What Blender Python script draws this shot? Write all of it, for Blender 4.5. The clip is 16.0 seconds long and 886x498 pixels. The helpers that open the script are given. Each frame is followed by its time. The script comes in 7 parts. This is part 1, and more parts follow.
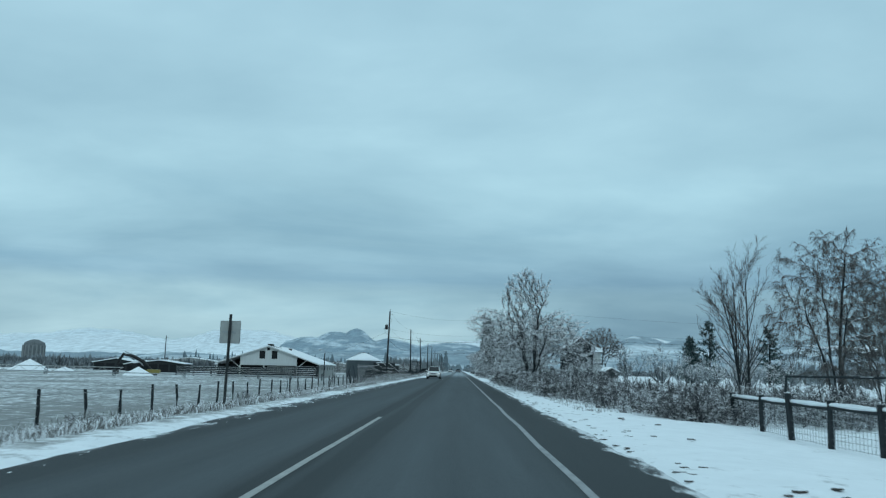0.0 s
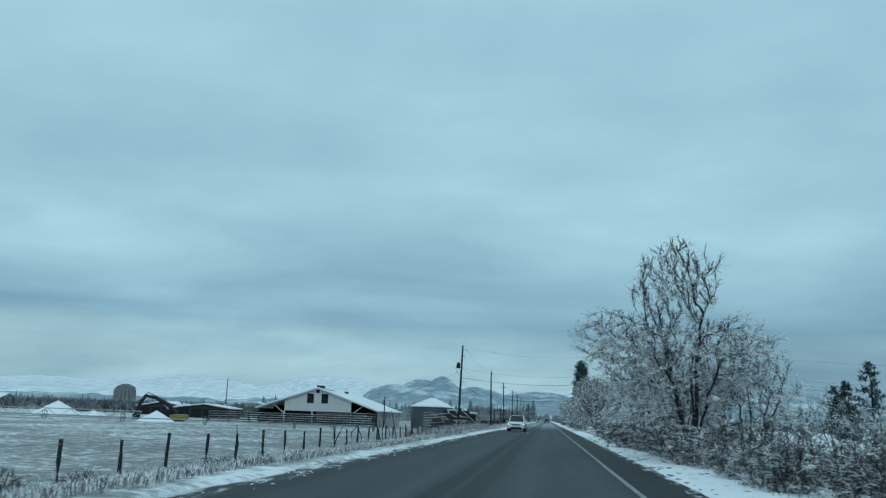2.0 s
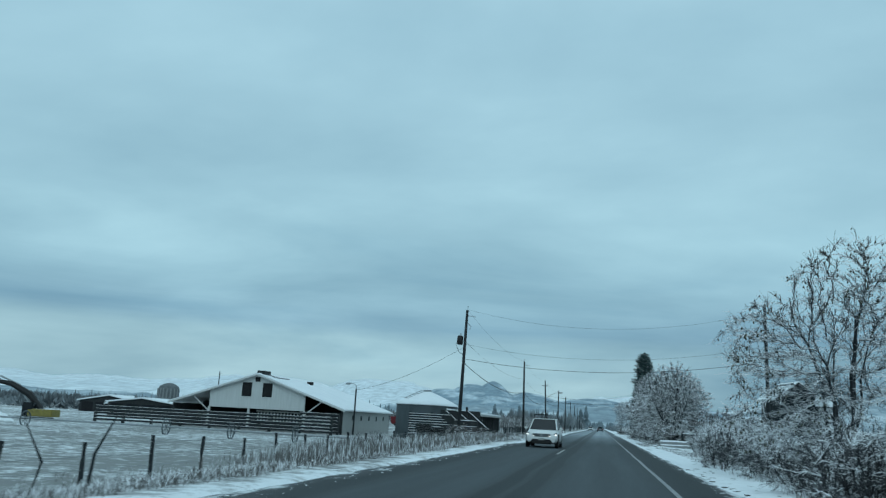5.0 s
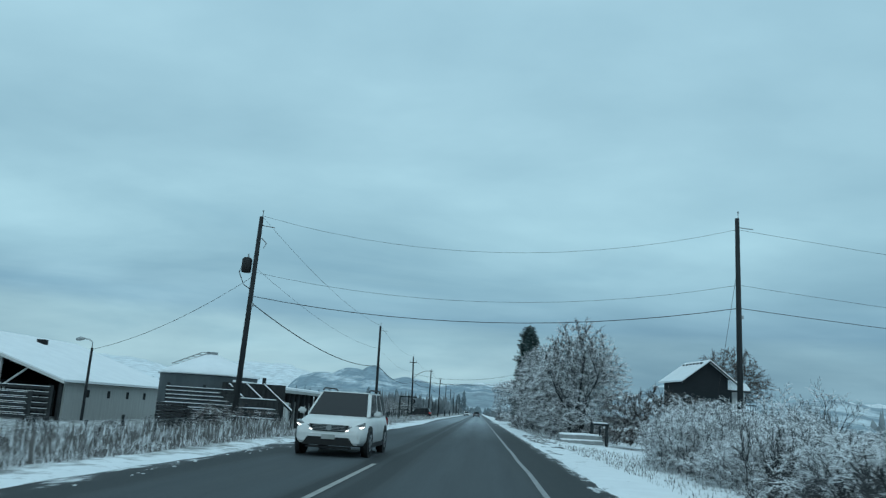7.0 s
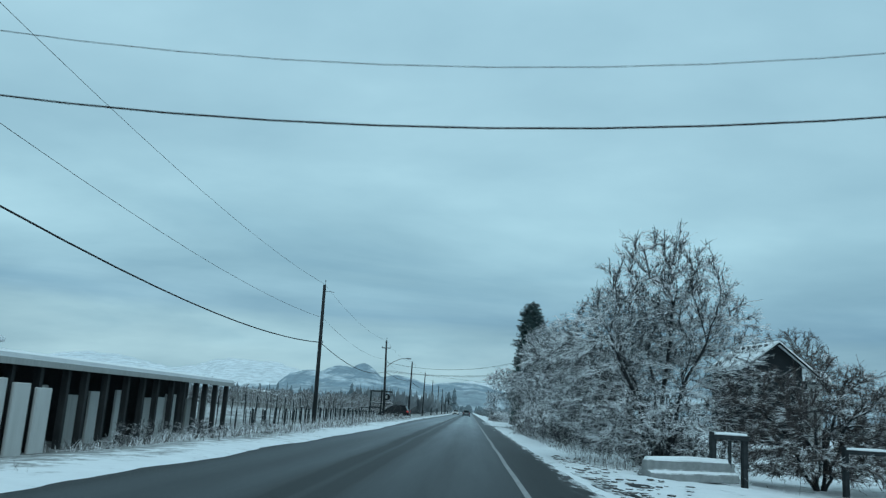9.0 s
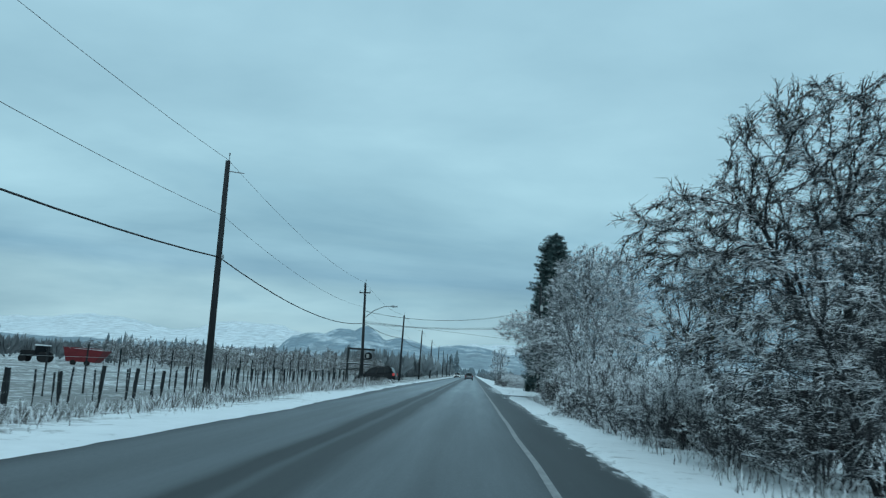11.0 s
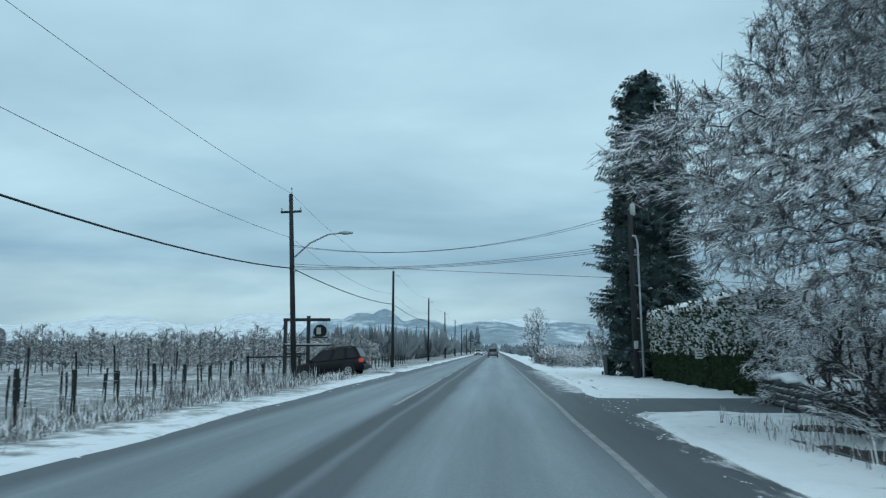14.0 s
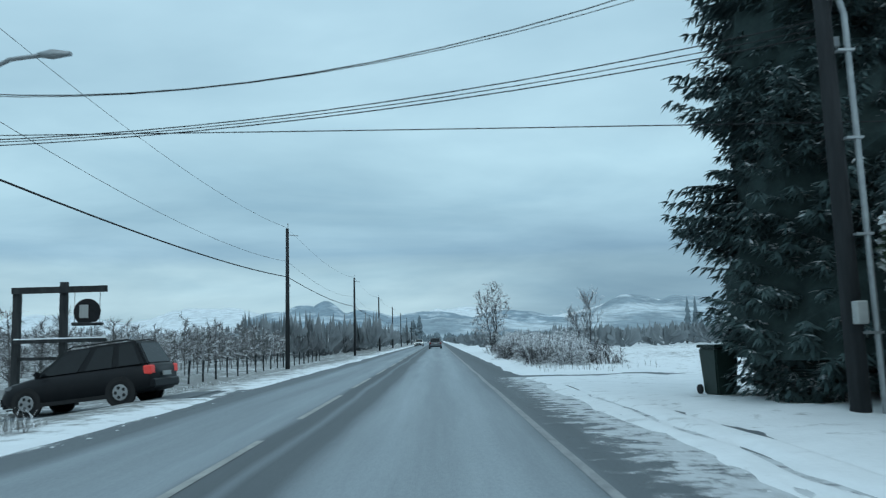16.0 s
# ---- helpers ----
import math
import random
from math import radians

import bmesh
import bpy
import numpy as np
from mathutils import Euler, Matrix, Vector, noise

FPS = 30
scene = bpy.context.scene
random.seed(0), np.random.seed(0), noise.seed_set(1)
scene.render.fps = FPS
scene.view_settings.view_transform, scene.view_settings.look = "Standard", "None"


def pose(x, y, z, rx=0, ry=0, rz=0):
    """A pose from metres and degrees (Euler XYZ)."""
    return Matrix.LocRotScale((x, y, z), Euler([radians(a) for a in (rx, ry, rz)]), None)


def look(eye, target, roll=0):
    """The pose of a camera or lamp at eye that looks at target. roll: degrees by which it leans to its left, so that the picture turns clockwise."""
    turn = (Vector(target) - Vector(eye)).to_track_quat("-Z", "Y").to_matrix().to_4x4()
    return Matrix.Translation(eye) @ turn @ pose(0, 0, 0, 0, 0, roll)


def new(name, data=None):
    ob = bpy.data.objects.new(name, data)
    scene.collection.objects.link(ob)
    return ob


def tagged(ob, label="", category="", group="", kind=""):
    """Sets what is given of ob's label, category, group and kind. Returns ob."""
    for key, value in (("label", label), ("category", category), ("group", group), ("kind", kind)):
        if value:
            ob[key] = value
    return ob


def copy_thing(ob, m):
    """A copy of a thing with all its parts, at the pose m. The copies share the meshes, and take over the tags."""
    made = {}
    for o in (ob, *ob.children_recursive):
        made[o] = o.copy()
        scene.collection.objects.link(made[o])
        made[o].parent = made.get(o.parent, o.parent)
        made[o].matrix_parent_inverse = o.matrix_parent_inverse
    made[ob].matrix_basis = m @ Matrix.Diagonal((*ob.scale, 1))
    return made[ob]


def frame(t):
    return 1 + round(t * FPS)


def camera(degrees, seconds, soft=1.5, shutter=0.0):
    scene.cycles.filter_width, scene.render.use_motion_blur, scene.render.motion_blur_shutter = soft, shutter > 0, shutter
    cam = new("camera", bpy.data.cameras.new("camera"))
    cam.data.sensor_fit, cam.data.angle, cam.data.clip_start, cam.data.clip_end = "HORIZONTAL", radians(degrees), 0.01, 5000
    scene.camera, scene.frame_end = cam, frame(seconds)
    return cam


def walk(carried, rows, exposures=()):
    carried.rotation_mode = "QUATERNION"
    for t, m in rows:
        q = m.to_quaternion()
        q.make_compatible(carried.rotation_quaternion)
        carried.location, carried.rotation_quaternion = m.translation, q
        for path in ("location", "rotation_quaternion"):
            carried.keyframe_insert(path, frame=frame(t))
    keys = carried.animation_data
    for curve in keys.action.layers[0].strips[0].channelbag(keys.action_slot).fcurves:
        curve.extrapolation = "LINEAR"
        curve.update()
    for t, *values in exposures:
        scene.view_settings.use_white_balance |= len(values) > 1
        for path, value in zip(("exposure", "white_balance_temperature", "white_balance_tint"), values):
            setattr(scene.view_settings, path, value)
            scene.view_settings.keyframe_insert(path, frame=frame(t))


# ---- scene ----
cam = camera(57.4, 16.0, soft=1.25, shutter=0.15)
EYE = 1.3
ROWS = [
    (0, -0.063, -0.020, 1.309, 8.453, 1.281),
    (0.5, -0.153, 6.255, 1.394, 9.696, 1.739),
    (1, -0.233, 12.261, 2.516, 10.839, 2.226),
    (1.5, -0.310, 18.378, 4.619, 11.544, 2.176),
    (2, -0.361, 24.574, 7.586, 11.655, 2.108),
    (2.5, -0.360, 30.921, 10.709, 11.858, 2.148),
    (3, -0.312, 37.420, 13.535, 12.139, 2.582),
    (5.5, -0.177, 70.015, 9.659, 11.590, 3.437),
    (6, -0.090, 76.874, 6.674, 11.189, 3.189),
    (6.5, 0.042, 83.544, 4.450, 11.087, 3.477),
    (7, 0.157, 90.390, 3.197, 11.260, 3.713),
    (7.5, 0.271, 97.306, 2.700, 11.559, 3.870),
    (8, 0.319, 104.104, 2.525, 11.815, 3.836),
    (8.5, 0.360, 110.962, 2.591, 11.704, 3.819),
    (11, 0.336, 141.794, 2.656, 8.646, 3.927),
    (11.5, 0.236, 148.217, 3.024, 8.756, 3.986),
    (12, 0.188, 154.617, 3.627, 9.088, 3.510),
    (12.5, 0.140, 161.088, 3.649, 13.548, 1.896),
    (13, -0.029, 167.229, 4.260, 10.965, 1.583),
    (13.5, -0.080, 173.453, 4.733, 8.363, 0.852),
    (14, -0.086, 179.629, 3.619, 7.108, -0.036),
    (14.5, -0.109, 185.970, 2.352, 6.572, -0.960),
    (15, -0.095, 192.361, 1.281, 6.296, -1.443),
    (15.5, -0.065, 198.589, 0.173, 6.189, -1.728),
    (16, -0.035, 204.785, -0.551, 6.369, -1.625),
    # seconds, east, north, yaw, pitch, roll
]


def seat(x, y, yaw, pitch, roll):
    """The camera rides at one height over the level road."""
    a, b = radians(yaw), radians(pitch)
    return look((x, y, EYE), (x - 10 * math.sin(a) * math.cos(b), y + 10 * math.cos(a) * math.cos(b), EYE + 10 * math.sin(b)), roll)


EXPOSURES = [(0.0, 0.05, 6500, 9), (0.6, -0.06, 6400, 6), (3.0, -0.06, 6400, 7), (8.5, 0.0, 6400, 7), (10.8, 0.0, 6350, 6), (11.2, 0.05, 6450, 9), (11.5, 0.2, 6800, 15), (12.0, 0.17, 6700, 12),
             (12.5, -0.05, 6400, 7), (12.95, 0.07, 6450, 8), (13.4, 0.04, 6450, 8), (14.4, 0.22, 6800, 17), (15.0, 0.10, 6600, 11), (16.0, 0.18, 6650, 14)]
walk(cam, [(row[0], seat(*row[1:])) for row in ROWS], EXPOSURES)

# ---- sky and light ----
world = bpy.data.worlds.new("overcast_sky")
scene.world = world
world.use_nodes = True
wt = world.node_tree
wt.nodes.clear()


def wn(kind, **values):
    n = wt.nodes.new(kind)
    for key, value in values.items():
        n.inputs[key].default_value = value
    return n


def wmath(op, a, b):
    n = wt.nodes.new("ShaderNodeMath")
    n.operation = op
    for i, v in enumerate((a, b)):
        if isinstance(v, (int, float)):
            n.inputs[i].default_value = v
        else:
            wt.links.new(v, n.inputs[i])
    return n.outputs[0]


def srgb(r, g, b):
    return tuple(((c / 255 + 0.055) / 1.055) ** 2.4 if c > 10 else c / 3294 for c in (r, g, b)) + (1.0,)


def set_stops(node, stops):
    els = node.color_ramp.elements
    els.remove(els[1])
    els[0].position, els[0].color = stops[0]
    for p, c in stops[1:]:
        els.new(p).color = c


def wramp(fac, stops):
    n = wt.nodes.new("ShaderNodeValToRGB")
    set_stops(n, stops)
    wt.links.new(fac, n.inputs[0])
    return n.outputs[0]


coords = wn("ShaderNodeTexCoord")
split = wn("ShaderNodeSeparateXYZ")
wt.links.new(coords.outputs["Generated"], split.inputs[0])
up = wmath("MAXIMUM", split.outputs[2], 0.0)
lift = wmath("ADD", up, 0.22)
flat = wn("ShaderNodeCombineXYZ", Z=0.0)
wt.links.new(wmath("DIVIDE", split.outputs[0], lift), flat.inputs[0])
wt.links.new(wmath("DIVIDE", split.outputs[1], lift), flat.inputs[1])
cloud = wn("ShaderNodeTexNoise", Scale=1.15, Detail=6.0, Roughness=0.5, Distortion=0.15)
shifted = wn("ShaderNodeMapping", Location=(3.1, 1.7, 0.4), Scale=(0.9, 1.2, 1.0))
wt.links.new(flat.outputs[0], shifted.inputs["Vector"])
wt.links.new(shifted.outputs[0], cloud.inputs["Vector"])
# low stratus bands, long and thin near the horizon
band = wn("ShaderNodeTexNoise", Scale=1.0, Detail=5.0, Roughness=0.55, Distortion=0.6)
banded = wn("ShaderNodeMapping", Location=(5.3, 0.9, 2.2), Scale=(2.2, 2.2, 13.0))
wt.links.new(coords.outputs["Generated"], banded.inputs["Vector"])
wt.links.new(banded.outputs[0], band.inputs["Vector"])
base = wramp(up, [(0.0, srgb(150, 187, 201)), (0.035, srgb(163, 199, 212)), (0.070, srgb(171, 207, 219)), (0.090, srgb(166, 203, 216)), (0.106, srgb(144, 184, 204)),
                  (0.15, srgb(150, 191, 209)), (0.21, srgb(165, 206, 222)), (0.34, srgb(172, 212, 228)), (0.46, srgb(170, 210, 227)), (1.0, srgb(200, 232, 246))])
patch = wramp(cloud.outputs["Fac"], [(0.30, (0.72, 0.77, 0.81, 1)), (0.5, (0.96, 0.97, 0.98, 1)), (0.68, (1.24, 1.20, 1.17, 1))])
low = wramp(band.outputs["Fac"], [(0.30, (0.76, 0.83, 0.88, 1)), (0.50, (1, 1, 1, 1)), (0.70, (1.14, 1.11, 1.09, 1))])
share = wramp(up, [(0.0, (1, 1, 1, 1)), (0.16, (0.8, 0.8, 0.8, 1)), (0.26, (0.0, 0.0, 0.0, 1))])


def wmix(mode, fac, a, b):
    n = wt.nodes.new("ShaderNodeMix")
    n.data_type, n.blend_type = "RGBA", mode
    for socket, v in ((n.inputs[0], fac), (n.inputs[6], a), (n.inputs[7], b)):
        if isinstance(v, (int, float)):
            socket.default_value = v
        else:
            wt.links.new(v, socket)
    return n.outputs[2]


clouds = wmix("MULTIPLY", 0.8, wmix("MULTIPLY", share, base, low), patch)
# thick snow cloud lies over the valley to the east, bright fog over the west
east = wramp(wmath("ADD", wmath("MULTIPLY", split.outputs[0], 0.5), 0.5), [(0.47, (0, 0, 0, 1)), (0.60, (1, 1, 1, 1)), (0.85, (1, 1, 1, 1)), (1.0, (0.4, 0.4, 0.4, 1))])
deep = wramp(up, [(0.0, (1, 1, 1, 1)), (0.05, (0.9, 0.9, 0.9, 1)), (0.12, (0.35, 0.35, 0.35, 1)), (0.2, (0, 0, 0, 1))])
clouds = wmix("MULTIPLY", wmix("MULTIPLY", 1.0, east, deep), clouds, wn("ShaderNodeRGB").outputs[0])
wt.nodes["RGB"].outputs[0].default_value = (0.52, 0.60, 0.68, 1)
nishita = wn("ShaderNodeTexSky")
nishita.sky_type = "NISHITA"
nishita.sun_disc = False
nishita.sun_elevation, nishita.sun_rotation = radians(22), radians(205)
back_clear = wn("ShaderNodeBackground", Strength=0.05)
wt.links.new(nishita.outputs[0], back_clear.inputs["Color"])
back_cloud = wn("ShaderNodeBackground", Strength=1.0)
wt.links.new(clouds, back_cloud.inputs["Color"])
both = wt.nodes.new("ShaderNodeMixShader")
both.inputs[0].default_value = 0.94
wt.links.new(back_clear.outputs[0], both.inputs[1])
wt.links.new(back_cloud.outputs[0], both.inputs[2])
wt.links.new(both.outputs[0], wn("ShaderNodeOutputWorld").inputs[0])

sun_data = bpy.data.lights.new("sun", "SUN")
sun_data.energy, sun_data.angle, sun_data.color = 0.5, radians(40), (0.74, 0.92, 1.0)
sun = new("sun", sun_data)
sun.matrix_world = look((0, 0, 60), (-12, 28, 34))

# ---- materials ----


def mat(name, color, color2=None, scale=4.0, rough=0.8, metal=0.0, bump=0.0, bump_scale=30.0, contrast=0.35, spec=0.3,
        snow=0.0, snow_cut=0.35, snow_noise=0.25, vary=0.0, stretch=(1, 1, 1), snow_color=(0.86, 0.88, 0.90, 1)):
    """A surface with variation at two scales; snow: how much of its upper faces lies under snow."""
    m = bpy.data.materials.new(name)
    m.use_nodes = True
    nt = m.node_tree
    bsdf = nt.nodes["Principled BSDF"]
    bsdf.inputs["Roughness"].default_value = rough
    bsdf.inputs["Metallic"].default_value = metal
    bsdf.inputs["Specular IOR Level"].default_value = spec
    tc = nt.nodes.new("ShaderNodeTexCoord")
    mp = nt.nodes.new("ShaderNodeMapping")
    mp.inputs["Scale"].default_value = stretch
    nt.links.new(tc.outputs["Object"], mp.inputs["Vector"])
    color2 = color2 or tuple(c * 0.7 for c in color)
    n1 = nt.nodes.new("ShaderNodeTexNoise")
    n1.inputs["Scale"].default_value, n1.inputs["Detail"].default_value = scale, 6
    n1.inputs["Roughness"].default_value = 0.65
    nt.links.new(mp.outputs[0], n1.inputs["Vector"])
    rp = nt.nodes.new("ShaderNodeValToRGB")
    rp.color_ramp.elements[0].position, rp.color_ramp.elements[1].position = 0.5 - contrast / 2, 0.5 + contrast / 2
    rp.color_ramp.elements[0].color, rp.color_ramp.elements[1].color = (*color2[:3], 1), (*color[:3], 1)
    nt.links.new(n1.outputs["Fac"], rp.inputs[0])
    out = rp.outputs[0]
    if vary:
        info = nt.nodes.new("ShaderNodeObjectInfo")
        hsv = nt.nodes.new("ShaderNodeHueSaturation")
        mr = nt.nodes.new("ShaderNodeMapRange")
        mr.inputs["To Min"].default_value, mr.inputs["To Max"].default_value = 1 - vary, 1 + vary
        nt.links.new(info.outputs["Random"], mr.inputs["Value"])
        nt.links.new(mr.outputs[0], hsv.inputs["Value"])
        nt.links.new(out, hsv.inputs["Color"])
        out = hsv.outputs[0]
    if snow:
        geo = nt.nodes.new("ShaderNodeNewGeometry")
        sx = nt.nodes.new("ShaderNodeSeparateXYZ")
        nt.links.new(geo.outputs["Normal"], sx.inputs[0])
        n3 = nt.nodes.new("ShaderNodeTexNoise")
        n3.inputs["Scale"].default_value, n3.inputs["Detail"].default_value = 3.0, 4
        nt.links.new(tc.outputs["Object"], n3.inputs["Vector"])
        ma = nt.nodes.new("ShaderNodeMath")
        ma.operation = "MULTIPLY_ADD"
        ma.inputs[1].default_value = snow_noise * 4
        ma.inputs[2].default_value = -snow_noise * 2
        nt.links.new(n3.outputs["Fac"], ma.inputs[0])
        ad = nt.nodes.new("ShaderNodeMath")
        ad.operation = "ADD"
        nt.links.new(sx.outputs[2], ad.inputs[0])
        nt.links.new(ma.outputs[0], ad.inputs[1])
        m2 = nt.nodes.new("ShaderNodeMapRange")
        m2.inputs["From Min"].default_value, m2.inputs["From Max"].default_value = snow_cut - 0.12, snow_cut + 0.12
        m2.inputs["To Max"].default_value = snow
        nt.links.new(ad.outputs[0], m2.inputs["Value"])
        mx = nt.nodes.new("ShaderNodeMix")
        mx.data_type = "RGBA"
        nt.links.new(m2.outputs[0], mx.inputs[0])
        nt.links.new(out, mx.inputs[6])
        mx.inputs[7].default_value = snow_color
        out = mx.outputs[2]
    nt.links.new(out, bsdf.inputs["Base Color"])
    if bump:
        n2 = nt.nodes.new("ShaderNodeTexNoise")
        n2.inputs["Scale"].default_value, n2.inputs["Detail"].default_value = bump_scale, 5
        nt.links.new(mp.outputs[0], n2.inputs["Vector"])
        bp = nt.nodes.new("ShaderNodeBump")
        bp.inputs["Strength"].default_value, bp.inputs["Distance"].default_value = bump, 0.03
        nt.links.new(n2.outputs["Fac"], bp.inputs["Height"])
        nt.links.new(bp.outputs[0], bsdf.inputs["Normal"])
    return m


def node_math(nt, op, a, b=0.0):
    n = nt.nodes.new("ShaderNodeMath")
    n.operation = op
    for i, v in enumerate((a, b)):
        if isinstance(v, (int, float)):
            n.inputs[i].default_value = v
        else:
            nt.links.new(v, n.inputs[i])
    return n.outputs[0]


def asphalt_material():
    """Salted asphalt: pale dry wheel lanes, damp dark strips along the centre line and on the shoulder, cracks and stains."""
    m = mat("asphalt", (0.228, 0.262, 0.282), (0.164, 0.19, 0.207), scale=0.5, rough=0.62, bump=0.25, bump_scale=45, contrast=0.5, stretch=(3.0, 0.12, 1), spec=0.12)
    nt = m.node_tree
    bsdf = nt.nodes["Principled BSDF"]
    tc = nt.nodes.new("ShaderNodeTexCoord")
    sx = nt.nodes.new("ShaderNodeSeparateXYZ")
    nt.links.new(tc.outputs["Object"], sx.inputs[0])
    wob = nt.nodes.new("ShaderNodeTexNoise")
    wob.inputs["Scale"].default_value, wob.inputs["Detail"].default_value = 1.0, 5
    mp = nt.nodes.new("ShaderNodeMapping")
    mp.inputs["Scale"].default_value = (1.2, 0.10, 1)
    nt.links.new(tc.outputs["Object"], mp.inputs[0])
    nt.links.new(mp.outputs[0], wob.inputs["Vector"])
    x = node_math(nt, "ADD", sx.outputs[0], node_math(nt, "MULTIPLY", node_math(nt, "SUBTRACT", wob.outputs["Fac"], 0.5), 0.42))
    rp = nt.nodes.new("ShaderNodeValToRGB")
    stops = [(-5.6, 0.42), (-4.9, 0.45), (-4.5, 0.86), (-3.6, 0.76), (-3.0, 0.98), (-2.62, 0.86), (-2.42, 0.34), (-2.12, 0.34), (-2.0, 0.66), (-1.86, 0.38), (-1.5, 0.40), (-1.25, 0.84), (-0.7, 1.04),
             (-0.1, 0.86), (0.6, 1.02), (1.15, 0.82), (1.5, 0.42), (2.3, 0.38), (3.0, 0.40)]
    set_stops(rp, [((p + 6) / 10, (v, v, v, 1)) for p, v in stops])
    nt.links.new(node_math(nt, "DIVIDE", node_math(nt, "ADD", x, 6.0), 10.0), rp.inputs[0])
    old = bsdf.inputs["Base Color"].links[0].from_socket
    mx = nt.nodes.new("ShaderNodeMix")
    mx.data_type, mx.blend_type = "RGBA", "MULTIPLY"
    mx.inputs[0].default_value = 1.0
    nt.links.new(old, mx.inputs[6])
    nt.links.new(rp.outputs[0], mx.inputs[7])
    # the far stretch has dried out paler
    # the asphalt grows paler along the road between y 130 and 205
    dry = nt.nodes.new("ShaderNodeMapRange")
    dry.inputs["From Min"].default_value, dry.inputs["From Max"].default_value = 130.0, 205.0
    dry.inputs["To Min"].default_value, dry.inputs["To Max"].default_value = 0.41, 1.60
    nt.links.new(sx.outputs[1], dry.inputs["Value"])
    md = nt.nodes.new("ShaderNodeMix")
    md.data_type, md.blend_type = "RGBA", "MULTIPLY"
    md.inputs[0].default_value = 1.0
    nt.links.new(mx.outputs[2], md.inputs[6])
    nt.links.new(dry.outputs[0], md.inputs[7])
    mx = md
    # grain
    gr = nt.nodes.new("ShaderNodeTexNoise")
    gr.inputs["Scale"].default_value, gr.inputs["Detail"].default_value = 38.0, 4
    nt.links.new(tc.outputs["Object"], gr.inputs["Vector"])
    g2 = nt.nodes.new("ShaderNodeMapRange")
    g2.inputs["To Min"].default_value, g2.inputs["To Max"].default_value = 0.72, 1.28
    nt.links.new(gr.outputs["Fac"], g2.inputs["Value"])
    my = nt.nodes.new("ShaderNodeMix")
    my.data_type, my.blend_type = "RGBA", "MULTIPLY"
    my.inputs[0].default_value = 1.0
    nt.links.new(mx.outputs[2], my.inputs[6])
    nt.links.new(g2.outputs[0], my.inputs[7])
    nt.links.new(my.outputs[2], bsdf.inputs["Base Color"])
    rr = nt.nodes.new("ShaderNodeMapRange")
    rr.inputs["From Min"].default_value, rr.inputs["From Max"].default_value = 0.55, 1.05
    rr.inputs["To Min"].default_value, rr.inputs["To Max"].default_value = 0.66, 0.85
    nt.links.new(rp.outputs[0], rr.inputs["Value"])
    nt.links.new(rr.outputs[0], bsdf.inputs["Roughness"])
    return m


def snow_ground_material():
    """Snow cover with dry grass showing through in patches, more of it on the banks and the fields."""
    m = mat("snow_cover", (0.84, 0.87, 0.89), (0.74, 0.77, 0.79), scale=1.3, rough=0.75, bump=0.5, bump_scale=9, contrast=0.5, spec=0.25)
    nt = m.node_tree
    bsdf = nt.nodes["Principled BSDF"]
    tc = nt.nodes.new("ShaderNodeTexCoord")
    sx = nt.nodes.new("ShaderNodeSeparateXYZ")
    nt.links.new(tc.outputs["Object"], sx.inputs[0])
    gn = nt.nodes.new("ShaderNodeTexNoise")
    gn.inputs["Scale"].default_value, gn.inputs["Detail"].default_value, gn.inputs["Roughness"].default_value = 1.6, 9, 0.72
    nt.links.new(tc.outputs["Object"], gn.inputs["Vector"])
    big = nt.nodes.new("ShaderNodeTexNoise")
    big.inputs["Scale"].default_value, big.inputs["Detail"].default_value = 0.11, 3
    nt.links.new(tc.outputs["Object"], big.inputs["Vector"])
    # rough grass stands on the banks and the left field, little of it elsewhere
    where = nt.nodes.new("ShaderNodeValToRGB")
    stops = [(0.0, 0.18), (0.40, 0.25), (0.435, 0.29), (0.464, 0.28), (0.4725, 0.04), (0.535, 0.0), (0.55, 0.06), (0.57, 0.10), (1.0, 0.06)]
    set_stops(where, [(p, (v, v, v, 1)) for p, v in stops])
    nt.links.new(node_math(nt, "DIVIDE", node_math(nt, "ADD", sx.outputs[0], 100.0), 200.0), where.inputs[0])
    f = node_math(nt, "ADD", gn.outputs["Fac"], node_math(nt, "MULTIPLY", node_math(nt, "SUBTRACT", big.outputs["Fac"], 0.5), 0.35))
    f = node_math(nt, "ADD", f, where.outputs[0])
    mr = nt.nodes.new("ShaderNodeMapRange")
    mr.inputs["From Min"].default_value, mr.inputs["From Max"].default_value = 0.60, 0.78
    nt.links.new(f, mr.inputs["Value"])
    old = bsdf.inputs["Base Color"].links[0].from_socket
    mx = nt.nodes.new("ShaderNodeMix")
    mx.data_type = "RGBA"
    nt.links.new(mr.outputs[0], mx.inputs[0])
    nt.links.new(old, mx.inputs[6])
    mx.inputs[7].default_value = (0.22, 0.225, 0.22, 1)
    nt.links.new(mx.outputs[2], bsdf.inputs["Base Color"])
    return m


